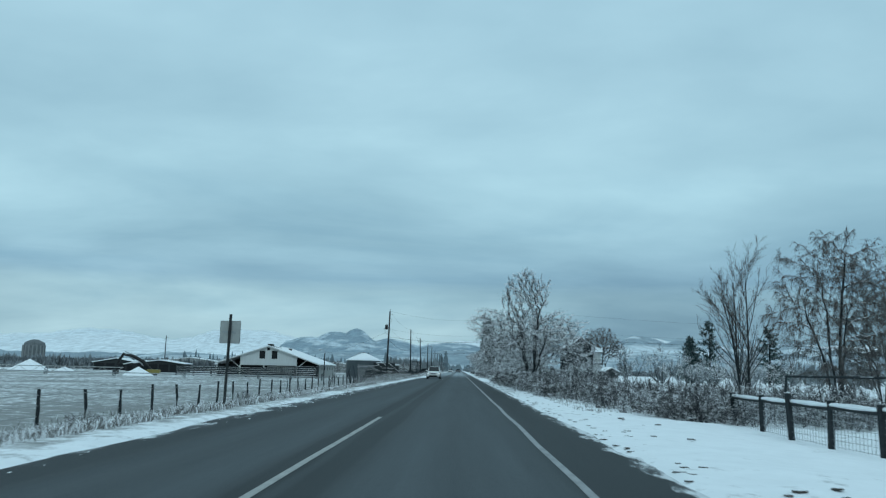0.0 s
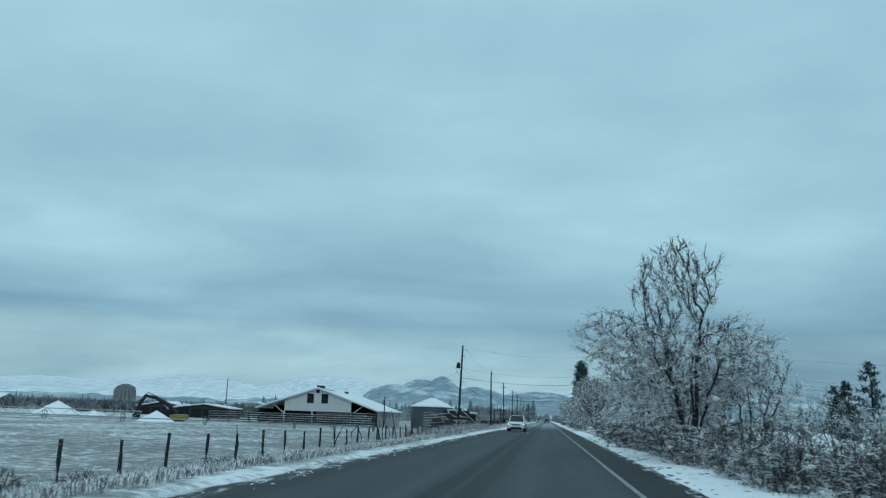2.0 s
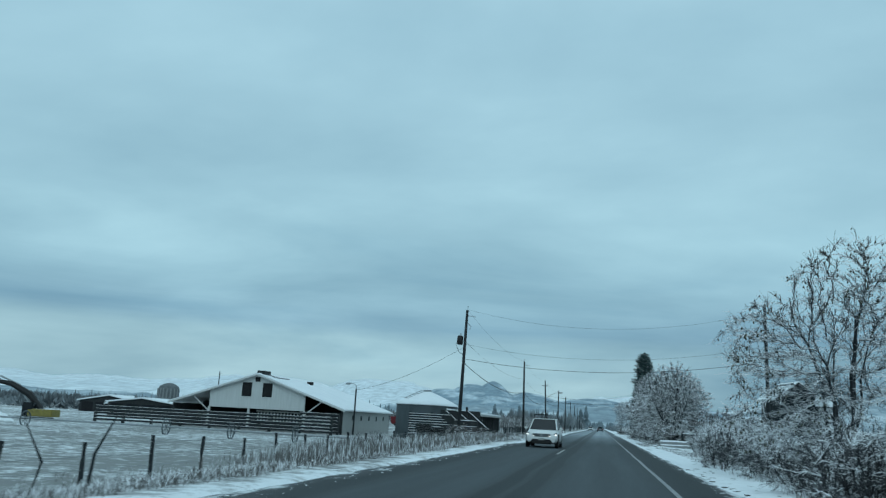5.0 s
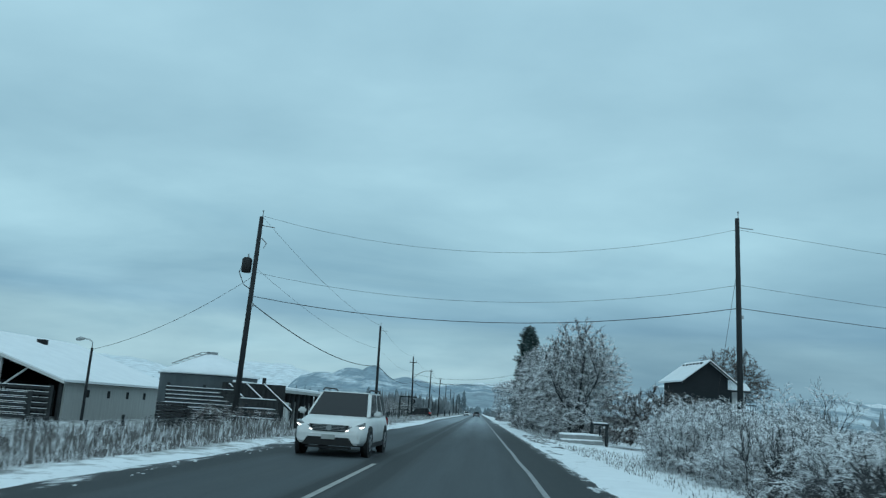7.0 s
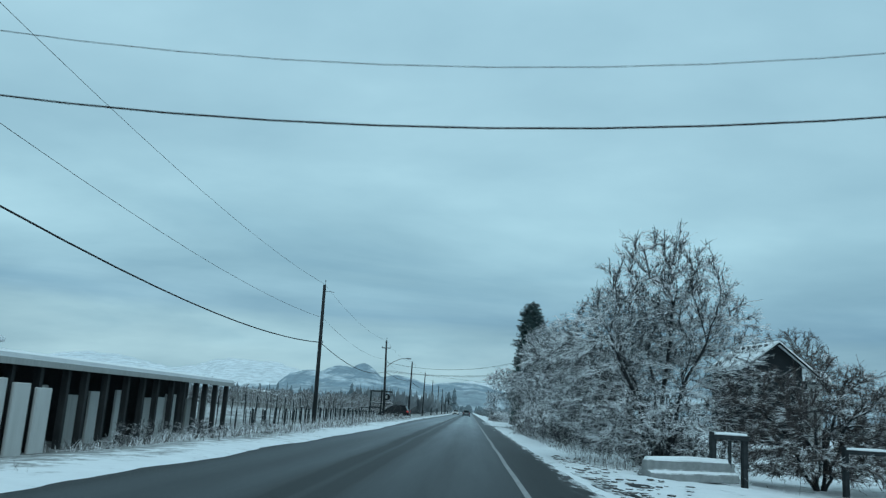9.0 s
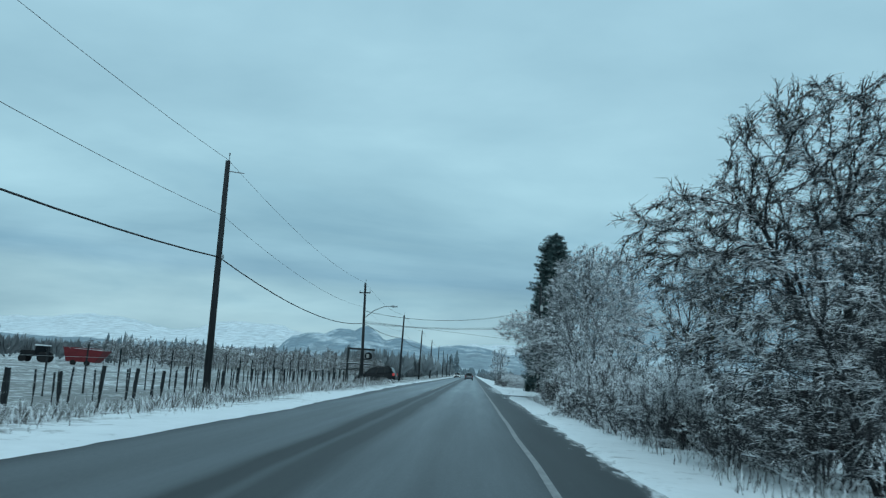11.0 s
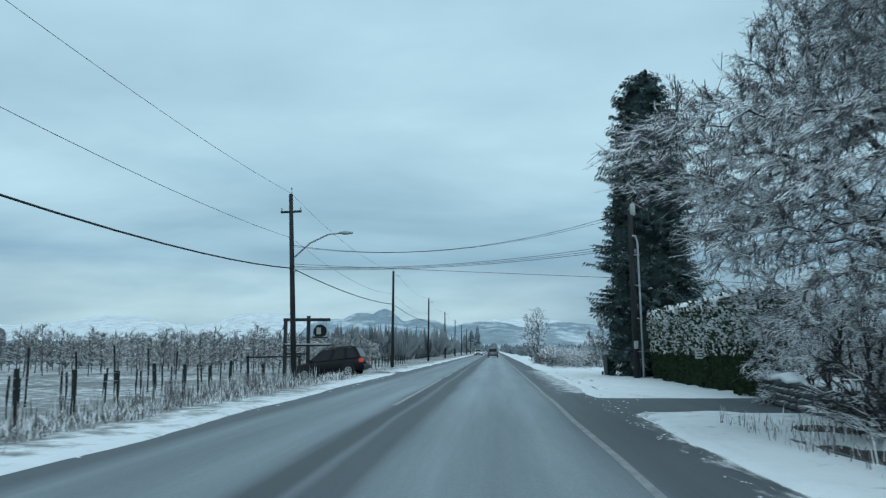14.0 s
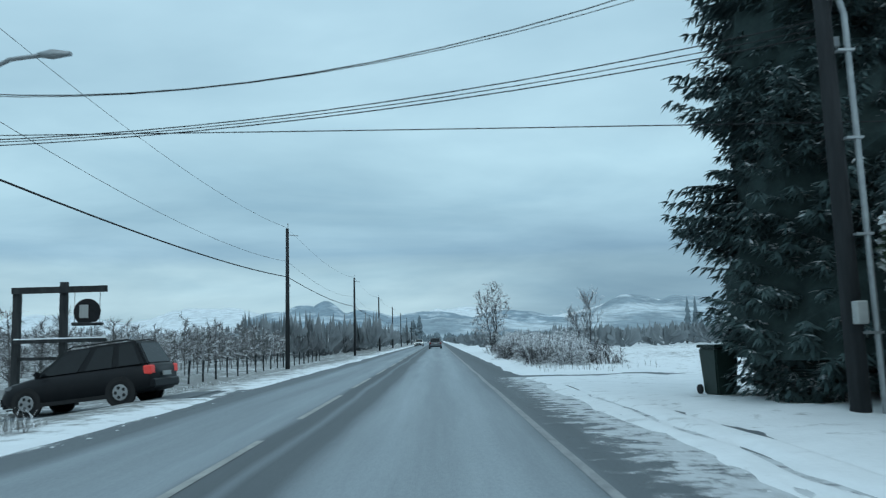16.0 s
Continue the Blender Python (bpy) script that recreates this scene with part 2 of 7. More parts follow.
ASPHALT = asphalt_material()
SNOW_GROUND = snow_ground_material()
SNOW = mat("snow", (0.86, 0.885, 0.90), (0.78, 0.80, 0.82), scale=2.5, rough=0.7, bump=0.4, bump_scale=12)
LINE_PAINT = mat("worn_line_paint", (0.37, 0.38, 0.385), (0.15, 0.16, 0.165), scale=7, rough=0.6, contrast=0.55, stretch=(1, 0.35, 1))
YELLOW_PAINT = mat("worn_centre_paint", (0.44, 0.44, 0.42), (0.19, 0.195, 0.19), scale=7, rough=0.6, contrast=0.55, stretch=(1, 0.35, 1))
BARK = mat("bark", (0.042, 0.044, 0.047), (0.018, 0.020, 0.022), scale=9, rough=0.9, bump=0.6, snow=0.85, snow_cut=0.66)
TWIG = mat("frosted_twigs", (0.15, 0.152, 0.158), (0.035, 0.035, 0.037), scale=1.6, rough=0.9, contrast=0.3, snow=0.95, snow_cut=0.50, snow_noise=0.45, vary=0.12)
TWIG_PALE = mat("thickly_frosted_twigs", (0.25, 0.257, 0.27), (0.055, 0.057, 0.061), scale=1.6, rough=0.9, contrast=0.3, snow=0.95, snow_cut=0.56, snow_noise=0.5)
DARK_TWIG = mat("dark_snowy_twigs", (0.085, 0.087, 0.09), (0.025, 0.025, 0.027), scale=2.0, rough=0.9, contrast=0.3, snow=0.95, snow_cut=0.66, snow_noise=0.5)
ORCHARD_TWIG = mat("frosted_orchard_bark", (0.19, 0.187, 0.187), (0.055, 0.052, 0.051), scale=2.0, rough=0.9, contrast=0.3, snow=0.9, snow_cut=0.62, snow_noise=0.5, vary=0.15)
TWIG_BARE = mat("bare_twigs", (0.13, 0.12, 0.115), (0.06, 0.053, 0.05), scale=5, rough=0.9, snow=0.85, snow_cut=0.85, snow_noise=0.25)
BROWN_TWIG = mat("brown_bare_twigs", (0.14, 0.118, 0.112), (0.05, 0.042, 0.041), scale=3, rough=0.9, contrast=0.4, snow=0.9, snow_cut=0.72, snow_noise=0.4)
DRY_LEAF = mat("dry_leaves", (0.10, 0.095, 0.055), (0.05, 0.05, 0.035), scale=6, rough=0.8, snow=0.8, snow_cut=0.75)
SHRUB_TWIG = mat("snowy_shrub_twigs", (0.115, 0.115, 0.12), (0.028, 0.027, 0.028), scale=2.0, contrast=0.3, rough=0.9, snow=0.95, snow_cut=0.65, snow_noise=0.45, vary=0.15)
SHRUB_PALE = mat("thickly_snowed_shrub_twigs", (0.22, 0.225, 0.235), (0.05, 0.051, 0.053), scale=2.0, contrast=0.3, rough=0.9, snow=0.95, snow_cut=0.45, snow_noise=0.4)
GRASS = mat("frosted_dry_grass", (0.25, 0.243, 0.235), (0.065, 0.060, 0.057), scale=1.2, rough=0.9, snow=0.85, snow_cut=0.12, snow_noise=0.5, contrast=0.5)
# needle colour darkened to paint the shade deep inside a conifer crown
SHADED_NEEDLES = mat("shaded_needles", (0.046, 0.072, 0.070), (0.024, 0.040, 0.039), scale=3, rough=0.95, bump=0.9, bump_scale=7)
NEEDLES = mat("spruce_needles", (0.092, 0.142, 0.142), (0.048, 0.080, 0.080), scale=2, rough=0.85, snow=0.85, snow_cut=1.10, snow_noise=0.5)
CEDAR = mat("cedar_hedge_leaves", (0.045, 0.075, 0.034), (0.018, 0.034, 0.018), scale=4, rough=0.8, snow=0.9, snow_cut=1.1, snow_noise=0.2)
CEDAR_SNOWY = mat("snowy_cedar_leaves", (0.055, 0.085, 0.045), (0.022, 0.042, 0.024), scale=4, rough=0.8, snow=0.95, snow_cut=-0.05, snow_noise=0.5)
# distance haze pales and blues the next two colours; the second is frosted too
FAR_WOOD = mat("hazed_far_woods", (0.21, 0.26, 0.285), (0.115, 0.155, 0.178), scale=0.05, rough=1.0, snow=0.5, snow_cut=0.75)
FAR_SNOWY = mat("far_frosted_hazed_woods", (0.33, 0.36, 0.375), (0.17, 0.195, 0.21), scale=0.2, rough=1.0, snow=0.6, snow_cut=0.5)
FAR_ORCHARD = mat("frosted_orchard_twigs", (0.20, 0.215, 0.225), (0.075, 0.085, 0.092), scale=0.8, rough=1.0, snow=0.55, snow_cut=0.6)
OLD_WOOD = mat("weathered_wood", (0.047, 0.050, 0.052), (0.019, 0.021, 0.022), scale=6, rough=0.9, bump=0.4, stretch=(1, 1, 0.15), snow=0.9, snow_cut=0.8)
POLE_WOOD = mat("pole_wood", (0.036, 0.039, 0.042), (0.017, 0.019, 0.021), scale=7, rough=0.9, bump=0.4, stretch=(1, 1, 0.1))
POST_WOOD = mat("fence_post_wood", (0.036, 0.041, 0.045), (0.016, 0.019, 0.021), scale=9, rough=0.9, bump=0.4, snow=0.95, snow_cut=0.8)
WHITE_WALL = mat("painted_white_boards", (0.66, 0.67, 0.66), (0.50, 0.51, 0.50), scale=1.2, rough=0.8, bump=0.15, stretch=(6, 6, 0.4), contrast=0.6)
GREY_WALL = mat("grey_plank_wall", (0.46, 0.47, 0.46), (0.30, 0.31, 0.30), scale=1.5, rough=0.85, bump=0.2, stretch=(6, 6, 0.4), contrast=0.6)
# near-black puts shade inside openings into colour; the round sign board shares it
DARK = mat("interior_shade_and_dark_board", (0.022, 0.022, 0.024), (0.012, 0.012, 0.013), rough=0.95)
ROOF_SNOW = mat("snowy_roof", (0.86, 0.885, 0.90), (0.76, 0.79, 0.81), scale=0.9, rough=0.7, bump=0.3, bump_scale=4, contrast=0.5)
GALV = mat("galvanised_steel", (0.10, 0.118, 0.128), (0.065, 0.078, 0.086), scale=2, rough=0.6, metal=0.2, bump=0.15, stretch=(1, 1, 0.3), contrast=0.5)
STEEL = mat("grey_metal", (0.38, 0.40, 0.41), (0.28, 0.30, 0.31), scale=6, rough=0.45, metal=0.6)
CABLE = mat("black_cable", (0.02, 0.02, 0.022), rough=0.6)
RED_PAINT = mat("faded_red_paint", (0.20, 0.024, 0.030), (0.13, 0.018, 0.022), scale=2, rough=0.6, snow=0.9, snow_cut=0.8)
HOUSE_WALL = mat("dark_stained_siding", (0.014, 0.018, 0.021), (0.008, 0.010, 0.012), scale=3, rough=0.85, stretch=(0.3, 0.3, 8))
STONE = mat("field_stone", (0.10, 0.104, 0.107), (0.045, 0.048, 0.05), scale=5, rough=0.9, bump=0.6, snow=0.95, snow_cut=0.82, vary=0.2)
CONCRETE = mat("concrete", (0.27, 0.28, 0.28), (0.18, 0.19, 0.19), scale=4, rough=0.9, bump=0.3, snow=0.95, snow_cut=0.7)
BIN_PLASTIC = mat("green_bin_plastic", (0.018, 0.035, 0.030), (0.012, 0.024, 0.02), scale=5, rough=0.5, snow=0.5, snow_cut=0.9)
RUBBER = mat("tyre_rubber", (0.018, 0.018, 0.019), rough=0.85)
RIM = mat("alloy_rim", (0.45, 0.46, 0.47), rough=0.35, metal=0.8)
WHITE_CAR = mat("white_car_paint", (0.72, 0.73, 0.73), (0.62, 0.63, 0.62), scale=1.5, rough=0.3, spec=0.5)
BLACK_CAR = mat("dark_car_paint", (0.008, 0.009, 0.011), (0.012, 0.013, 0.015), scale=2, rough=0.4, spec=0.2)
GREY_CAR = mat("grey_car_paint", (0.10, 0.11, 0.12), (0.08, 0.09, 0.10), scale=2, rough=0.3, spec=0.5)
GLASS_DARK = mat("tinted_car_glass", (0.012, 0.015, 0.018), rough=0.06, spec=0.3)
TRIM_BLACK = mat("black_plastic", (0.02, 0.02, 0.021), rough=0.6)
YELLOW_MACHINE = mat("faded_yellow_paint", (0.30, 0.24, 0.06), (0.18, 0.15, 0.05), scale=3, rough=0.6, snow=0.9, snow_cut=0.7)
WHITE_ENAMEL = mat("grey_sign_back", (0.42, 0.43, 0.42), (0.33, 0.34, 0.33), scale=4, rough=0.55, metal=0.2)


def glow_material(name, color, strength):
    m = bpy.data.materials.new(name)
    m.use_nodes = True
    b = m.node_tree.nodes["Principled BSDF"]
    b.inputs["Base Color"].default_value = (*color, 1)
    b.inputs["Emission Color"].default_value = (*color, 1)
    b.inputs["Emission Strength"].default_value = strength
    return m


HEADLIGHT = glow_material("headlight_on", (1.0, 0.98, 0.94), 2.2)
TAIL_ON = glow_material("tail_light_on", (0.7, 0.06, 0.05), 0.14)
HEADLAMP_LENS = mat("headlamp_lens", (0.22, 0.235, 0.245), (0.10, 0.11, 0.115), scale=8, rough=0.15, spec=0.5)
TAIL_OFF = mat("red_tail_lens", (0.25, 0.02, 0.02), rough=0.25)

# ---- mesh building ----


class Build:
    """Collects vertices and faces for one mesh."""

    def __init__(self):
        self.v, self.f = [], []

    def add(self, verts, faces):
        n = len(self.v)
        self.v.extend(tuple(p) for p in verts)
        self.f.extend(tuple(n + i for i in face) for face in faces)
        return self

    def box(self, x0, y0, z0, x1, y1, z1, m=None):
        pts = [Vector(p) for p in ((x0, y0, z0), (x1, y0, z0), (x1, y1, z0), (x0, y1, z0), (x0, y0, z1), (x1, y0, z1), (x1, y1, z1), (x0, y1, z1))]
        if m:
            pts = [m @ p for p in pts]
        return self.add(pts, [(0, 3, 2, 1), (4, 5, 6, 7), (0, 1, 5, 4), (1, 2, 6, 5), (2, 3, 7, 6), (3, 0, 4, 7)])

    def tube(self, points, radii, sides=6, cap=True):
        points = [Vector(p) for p in points]
        rings = []
        for i, p in enumerate(points):
            d = (points[min(i + 1, len(points) - 1)] - points[max(i - 1, 0)]).normalized()
            a = d.cross(Vector((0, 0, 1)))
            a = a.normalized() if a.length > 1e-4 else Vector((1, 0, 0))
            b = a.cross(d)
            r = radii[i] if isinstance(radii, (list, tuple)) else radii
            rings.append([p + (a * math.cos(k * math.tau / sides) + b * math.sin(k * math.tau / sides)) * r for k in range(sides)])
        faces = []
        for i in range(len(rings) - 1):
            for k in range(sides):
                k2 = (k + 1) % sides
                faces.append((i * sides + k, i * sides + k2, (i + 1) * sides + k2, (i + 1) * sides + k))
        if cap:
            faces.append(tuple(range(sides))[::-1])
            faces.append(tuple((len(rings) - 1) * sides + k for k in range(sides)))
        return self.add([p for ring in rings for p in ring], faces)

    def prism(self, outline, y0, y1, axis="y"):
        """An outline of (a, z) pairs carried along y (or x)."""
        n = len(outline)
        put = (lambda a, z, s: (a, s, z)) if axis == "y" else (lambda a, z, s: (s, a, z))
        pts = [put(a, z, y0) for a, z in outline] + [put(a, z, y1) for a, z in outline]
        faces = [tuple(range(n)), tuple(range(2 * n - 1, n - 1, -1))]
        faces += [(i, n + i, n + (i + 1) % n, (i + 1) % n) for i in range(n)]
        return self.add(pts, faces)

    def loft(self, rings, cap=True):
        n = len(rings[0])
        faces = []
        for i in range(len(rings) - 1):
            faces += [(i * n + k, i * n + (k + 1) % n, (i + 1) * n + (k + 1) % n, (i + 1) * n + k) for k in range(n)]
        if cap:
            faces += [tuple(range(n))[::-1], tuple((len(rings) - 1) * n + k for k in range(n))]
        return self.add([p for ring in rings for p in ring], faces)

    def mesh(self, name, material, smooth=False):
        me = bpy.data.meshes.new(name)
        me.from_pydata(self.v, [], self.f)
        me.materials.append(material)
        if smooth:
            me.polygons.foreach_set("use_smooth", [True] * len(me.polygons))
        me.update()
        return me


def part(name, built, material, parent=None, label="", smooth=False, m=None):
    ob = new(name, built.mesh(name, material, smooth) if isinstance(built, Build) else built)
    if parent:
        ob.parent = parent
    if m:
        ob.matrix_basis = m
    if label:
        ob["label"] = label
    return ob


def thing(name, m, label, category, group="", kind=""):
    """An empty at the thing's base, to carry its parts."""
    ob = new(name)
    ob.empty_display_size = 0.2
    ob.matrix_basis = m
    return tagged(ob, label, category, group, kind)


def rounded(built, width, segments=2):
    """Bevels the edges of a built mesh."""
    bm = bmesh.new()
    me = bpy.data.meshes.new("tmp")
    me.from_pydata(built.v, [], built.f)
    bm.from_mesh(me)
    bmesh.ops.recalc_face_normals(bm, faces=bm.faces)
    bmesh.ops.bevel(bm, geom=bm.edges[:] + bm.verts[:], offset=width, segments=segments, affect="EDGES", clamp_overlap=True)
    out = Build()
    bm.verts.index_update()
    out.add([v.co.copy() for v in bm.verts], [[v.index for v in f.verts] for f in bm.faces])
    bm.free()
    bpy.data.meshes.remove(me)
    return out


def smooth01(a, b, x):
    t = np.clip((x - a) / (b - a), 0, 1)
    return t * t * (3 - 2 * t)


def wave(v, seed, octaves=4, base=1.0):
    """A smooth random line along v, about -1 to 1, the same for every build."""
    rng = np.random.RandomState(seed)
    out, amp = np.zeros_like(np.asarray(v, float)), 1.0
    for k in range(octaves):
        for _ in range(3):
            out = out + amp / 3 * np.sin(np.asarray(v) * base * (2 ** k) * rng.uniform(0.7, 1.4) + rng.uniform(0, 6.28))
        amp *= 0.6
    return out


def ground_z(x, y):
    """The lie of the land beside the level road."""
    x, y = np.asarray(x, float), np.asarray(y, float)
    left = -0.65 * smooth01(6.6, 11.5, -x) * (1 - 0.2 * smooth01(150, 190, y))
    right = -0.40 * smooth01(3.5, 11.0, x) * (1 - smooth01(165, 192, y))
    return left + right


def step01(a, b, x):
    t = min(1.0, max(0.0, (x - a) / (b - a)))
    return t * t * (3 - 2 * t)


def gz(x, y):
    """The same, for one spot."""
    return -0.65 * step01(6.6, 11.5, -x) * (1 - 0.2 * step01(150, 190, y)) - 0.40 * step01(3.5, 11.0, x) * (1 - step01(165, 192, y))


# ---- ground and road ----
def steps(*spans):
    out = []
    for a, b, n in spans:
        out += list(np.linspace(a, b, n, endpoint=False))
    return np.array(out + [spans[-1][1]])


gx = steps((-4600, -900, 6), (-900, -200, 8), (-200, -60, 12), (-60, -14, 16), (-14, -7.4, 14), (-7.4, -4.4, 34), (-4.4, 2.1, 6), (2.1, 4.0, 26), (4.0, 14, 28),
           (14, 60, 14), (60, 200, 10), (200, 900, 8), (900, 4600, 6))
gy = steps((-400, -30, 6), (-30, 0, 20), (0, 275, 520), (275, 420, 60), (420, 900, 24), (900, 4700, 10))
GX, GY = np.meshgrid(gx, gy)
left_edge = np.interp(gy, [0, 15, 24, 40, 70, 85, 108, 116, 127, 165, 186, 210, 260], [-5.3, -5.55, -5.95, -5.95, -5.9, -5.7, -5.7, -5.85, -5.0, -4.65, -5.1, -5.5, -5.4]) + 0.11 * wave(gy, 3, 6, 0.5)
right_edge = 2.62 + 0.13 * wave(gy, 8, 6, 0.45) - 0.0 * gy
LE, RE = left_edge[:, None], right_edge[:, None]
bumps = 0.018 * (wave(GX * 1.9 + GY * 0.7, 21, 4, 1.0) + wave(GY * 2.3 - GX * 0.9, 22, 4, 1.0))
rise = np.maximum(smooth01(0.0, 0.35, LE - GX), smooth01(0.0, 0.32, GX - RE))
bare = np.zeros_like(GX)
bare = np.maximum(bare, smooth01(0, 0.5, GY - 196.6 - 0.12 * GX) * smooth01(0, 0.5, 202.6 + 0.1 * GX - GY) * (GX > 0))          # paved drive
bare = np.maximum(bare, 0.78 * smooth01(0, 0.4, GY - 231.0 + 0.25 * wave(GX, 31, 3, 1.5)) * smooth01(0, 0.5, 233.6 + 0.3 * wave(GX, 33, 3, 1.5) - GY) * (GX > 0) * (GX < 9))
bare = np.maximum(bare, 0.8 * smooth01(0, 0.6, GY - 225.2) * smooth01(0, 0.6, 229.8 - GY) * (GX < 0) * (GX > -12))
apron = smooth01(0, 3, GY - 119) * smooth01(0, 3, 141 - GY) * smooth01(0.0, 0.3, GX - 2.75) * smooth01(0.0, 1.6, 5.4 + 0.8 * wave(GY, 81, 3, 0.5) - GX)
apron = apron * np.clip(0.55 + 1.1 * wave(GX * 3.1 + GY * 0.35, 82, 3, 1.0) + 0.5 * wave(GY * 0.9 - GX, 83, 3, 1.0), 0, 1)
bare = np.maximum(bare, 0.9 * apron)
# snow dips here to bare a dark sheet painted as tree shade
litter = smooth01(0, 1.0, GY - 183.5) * smooth01(0, 0.6, 195.2 - GY) * smooth01(0.0, 0.7, GX - 3.75 - 0.25 * wave(GY, 91, 3, 1.1)) * (GX < 9)
bare = np.maximum(bare, 0.95 * litter * np.clip(0.75 + 0.7 * wave(GX * 2.3 + GY, 92, 3, 1.0), 0, 1))
shoulder_slush = smooth01(0, 1, GY - 206) * smooth01(0, 1, 231 - GY) * (GX > 0) * smooth01(0.0, 0.9, 3.5 + 0.35 * wave(GY * 1.3, 41, 4, 1.0) - GX) * 0.7
crumbs = 0.5 + 0.5 * wave(GX * 9 + GY * 1.7, 51, 3, 1.0) * wave(GY * 3.3 - GX * 4, 52, 3, 1.0)
rut = np.exp(-((GX - 3.35 - 0.12 * wave(GY, 71, 3, 0.5)) / 0.09) ** 2) * smooth01(0, 3, GY - 205) * smooth01(0, 3, 229 - GY) * (GX < 4.2)
rut = np.maximum(rut, np.exp(-((GX - 4.0 - 0.10 * wave(GY, 72, 3, 0.5)) / 0.07) ** 2) * smooth01(0, 2, GY - 209) * smooth01(0, 2, 222 - GY) * (GX < 4.3))
fringe = smooth01(0.0, 0.25, GX - RE) * smooth01(0.0, 0.6, RE + 0.75 - GX)
rise = rise * (1 - np.maximum(bare, shoulder_slush * np.clip(crumbs * 1.6, 0, 1))) * (1 - 0.85 * fringe * (crumbs > 0.72)) * (1 - 0.95 * rut * (crumbs > 0.35))
depth = np.where(np.abs(GX) < 60, 0.075, 0.075)
GZ = ground_z(GX, GY) - 0.05 + rise * (depth + 0.6 * bumps) + np.where((GX < -8) | (GX > 4), bumps * 1.2, 0.0) * (1 - bare)
nx, ny = len(gx), len(gy)
idx = np.arange(nx * ny).reshape(ny, nx)
quads = np.stack([idx[:-1, :-1], idx[:-1, 1:], idx[1:, 1:], idx[1:, :-1]], -1).reshape(-1, 4)
gm = bpy.data.meshes.new("ground")
gm.from_pydata(np.stack([GX, GY, GZ], -1).reshape(-1, 3).tolist(), [], quads.tolist())
gm.polygons.foreach_set("use_smooth", [True] * len(gm.polygons))
gm.materials.append(SNOW_GROUND)
tagged(new("ground", gm), "snow-covered ground with dry grass showing through", "ground", kind="structure")

road = Build()
ry = list(range(-60, 1000, 20))
for y0, y1 in zip(ry, ry[1:]):
    road.add([(-6.6, y0, -0.03), (-2.2, y0, 0.0), (4.4, y0, -0.0354), (4.4, y1, -0.0354), (-2.2, y1, 0.0), (-6.6, y1, -0.03)], [(0, 1, 4, 5), (1, 2, 3, 4)])
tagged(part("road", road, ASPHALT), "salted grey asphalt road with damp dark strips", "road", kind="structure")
drive = Build().add([(3.4, 195.6, -0.032), (40, 200.0, -0.032), (40, 207.5, -0.032), (3.4, 203.4, -0.032)], [(0, 1, 2, 3)])
tagged(part("driveway", drive, ASPHALT), "dark bare asphalt driveway between snowy verges", "driveway", kind="structure")
field_track = Build().add([(2.3, 230.6, -0.03), (10.0, 231.0, -0.03), (10.0, 234.2, -0.03), (2.3, 234.4, -0.03)], [(0, 1, 2, 3)])
tagged(part("field_track", field_track, ASPHALT), "slushy dark track into the field", "track", kind="structure")
track = Build()
for xa, xb in zip((-6.5, -7.5, -8.5, -9.5, -10.5), (-7.5, -8.5, -9.5, -10.5, -13.0)):
    za, zb = (gz(q, 226) - 0.012 for q in (xa, xb))
    track.add([(xb, 224.6, zb), (xa, 224.6, za), (xa, 230.4, za), (xb, 230.4, zb)], [(0, 1, 2, 3)])
tagged(part("farm_track", track, ASPHALT), "slushy gravel farm entrance beside the road", "track", kind="structure")
apron_sheet = Build().add([(4.35, 118, -0.04), (7.2, 118, -0.2), (7.2, 142, -0.2), (4.35, 142, -0.04)], [(0, 1, 2, 3)])
tagged(part("gravel_apron", apron_sheet, ASPHALT), "dark wet gravel showing through trodden snow", "gravel", kind="structure")
# dark sheet whose colour stands in for shade under shrubs and trees
SHADE_GROUND = mat("painted_shade_ground", (0.075, 0.072, 0.066), (0.03, 0.029, 0.028), scale=6, rough=0.95, bump=0.6, bump_scale=18)
shade_sheet = Build().add([(4.405, 183.6, -0.033), (9.0, 183.6, -0.033), (9.0, 195.2, -0.033), (4.405, 195.2, -0.033)], [(0, 1, 2, 3)])
tagged(part("shade_patch", shade_sheet, SHADE_GROUND), "dark ground sheet with the shade under the roadside shrubs put into its colour", "leaf litter", kind="structure")
for i, (x0, w) in enumerate(((1.34, 0.11),)):
    b = Build()
    for y0 in range(-40, 700, 5):
        j0, j1 = 0.02 * math.sin(y0 * 0.7), 0.02 * math.sin((y0 + 5) * 0.7)
        b.add([(x0 + j0, y0, 0), (x0 + w + j0, y0, 0), (x0 + w + j1, y0 + 5, 0), (x0 + j1, y0 + 5, 0)], [(0, 1, 2, 3)])
    b.v = [(x, y, -0.03 * (x + 2.2) / 5.6 + 0.004) for x, y, z in b.v]
    tagged(part("edge_line", b, LINE_PAINT), "worn white painted edge line on the asphalt", "road marking", kind="structure")
b = Build()
spans = [(-40, 22), (101.6, 109.5)] + [(199.0, 216.0)] + [(219 + k * 9.0, 225 + k * 9.0) for k in range(50)]
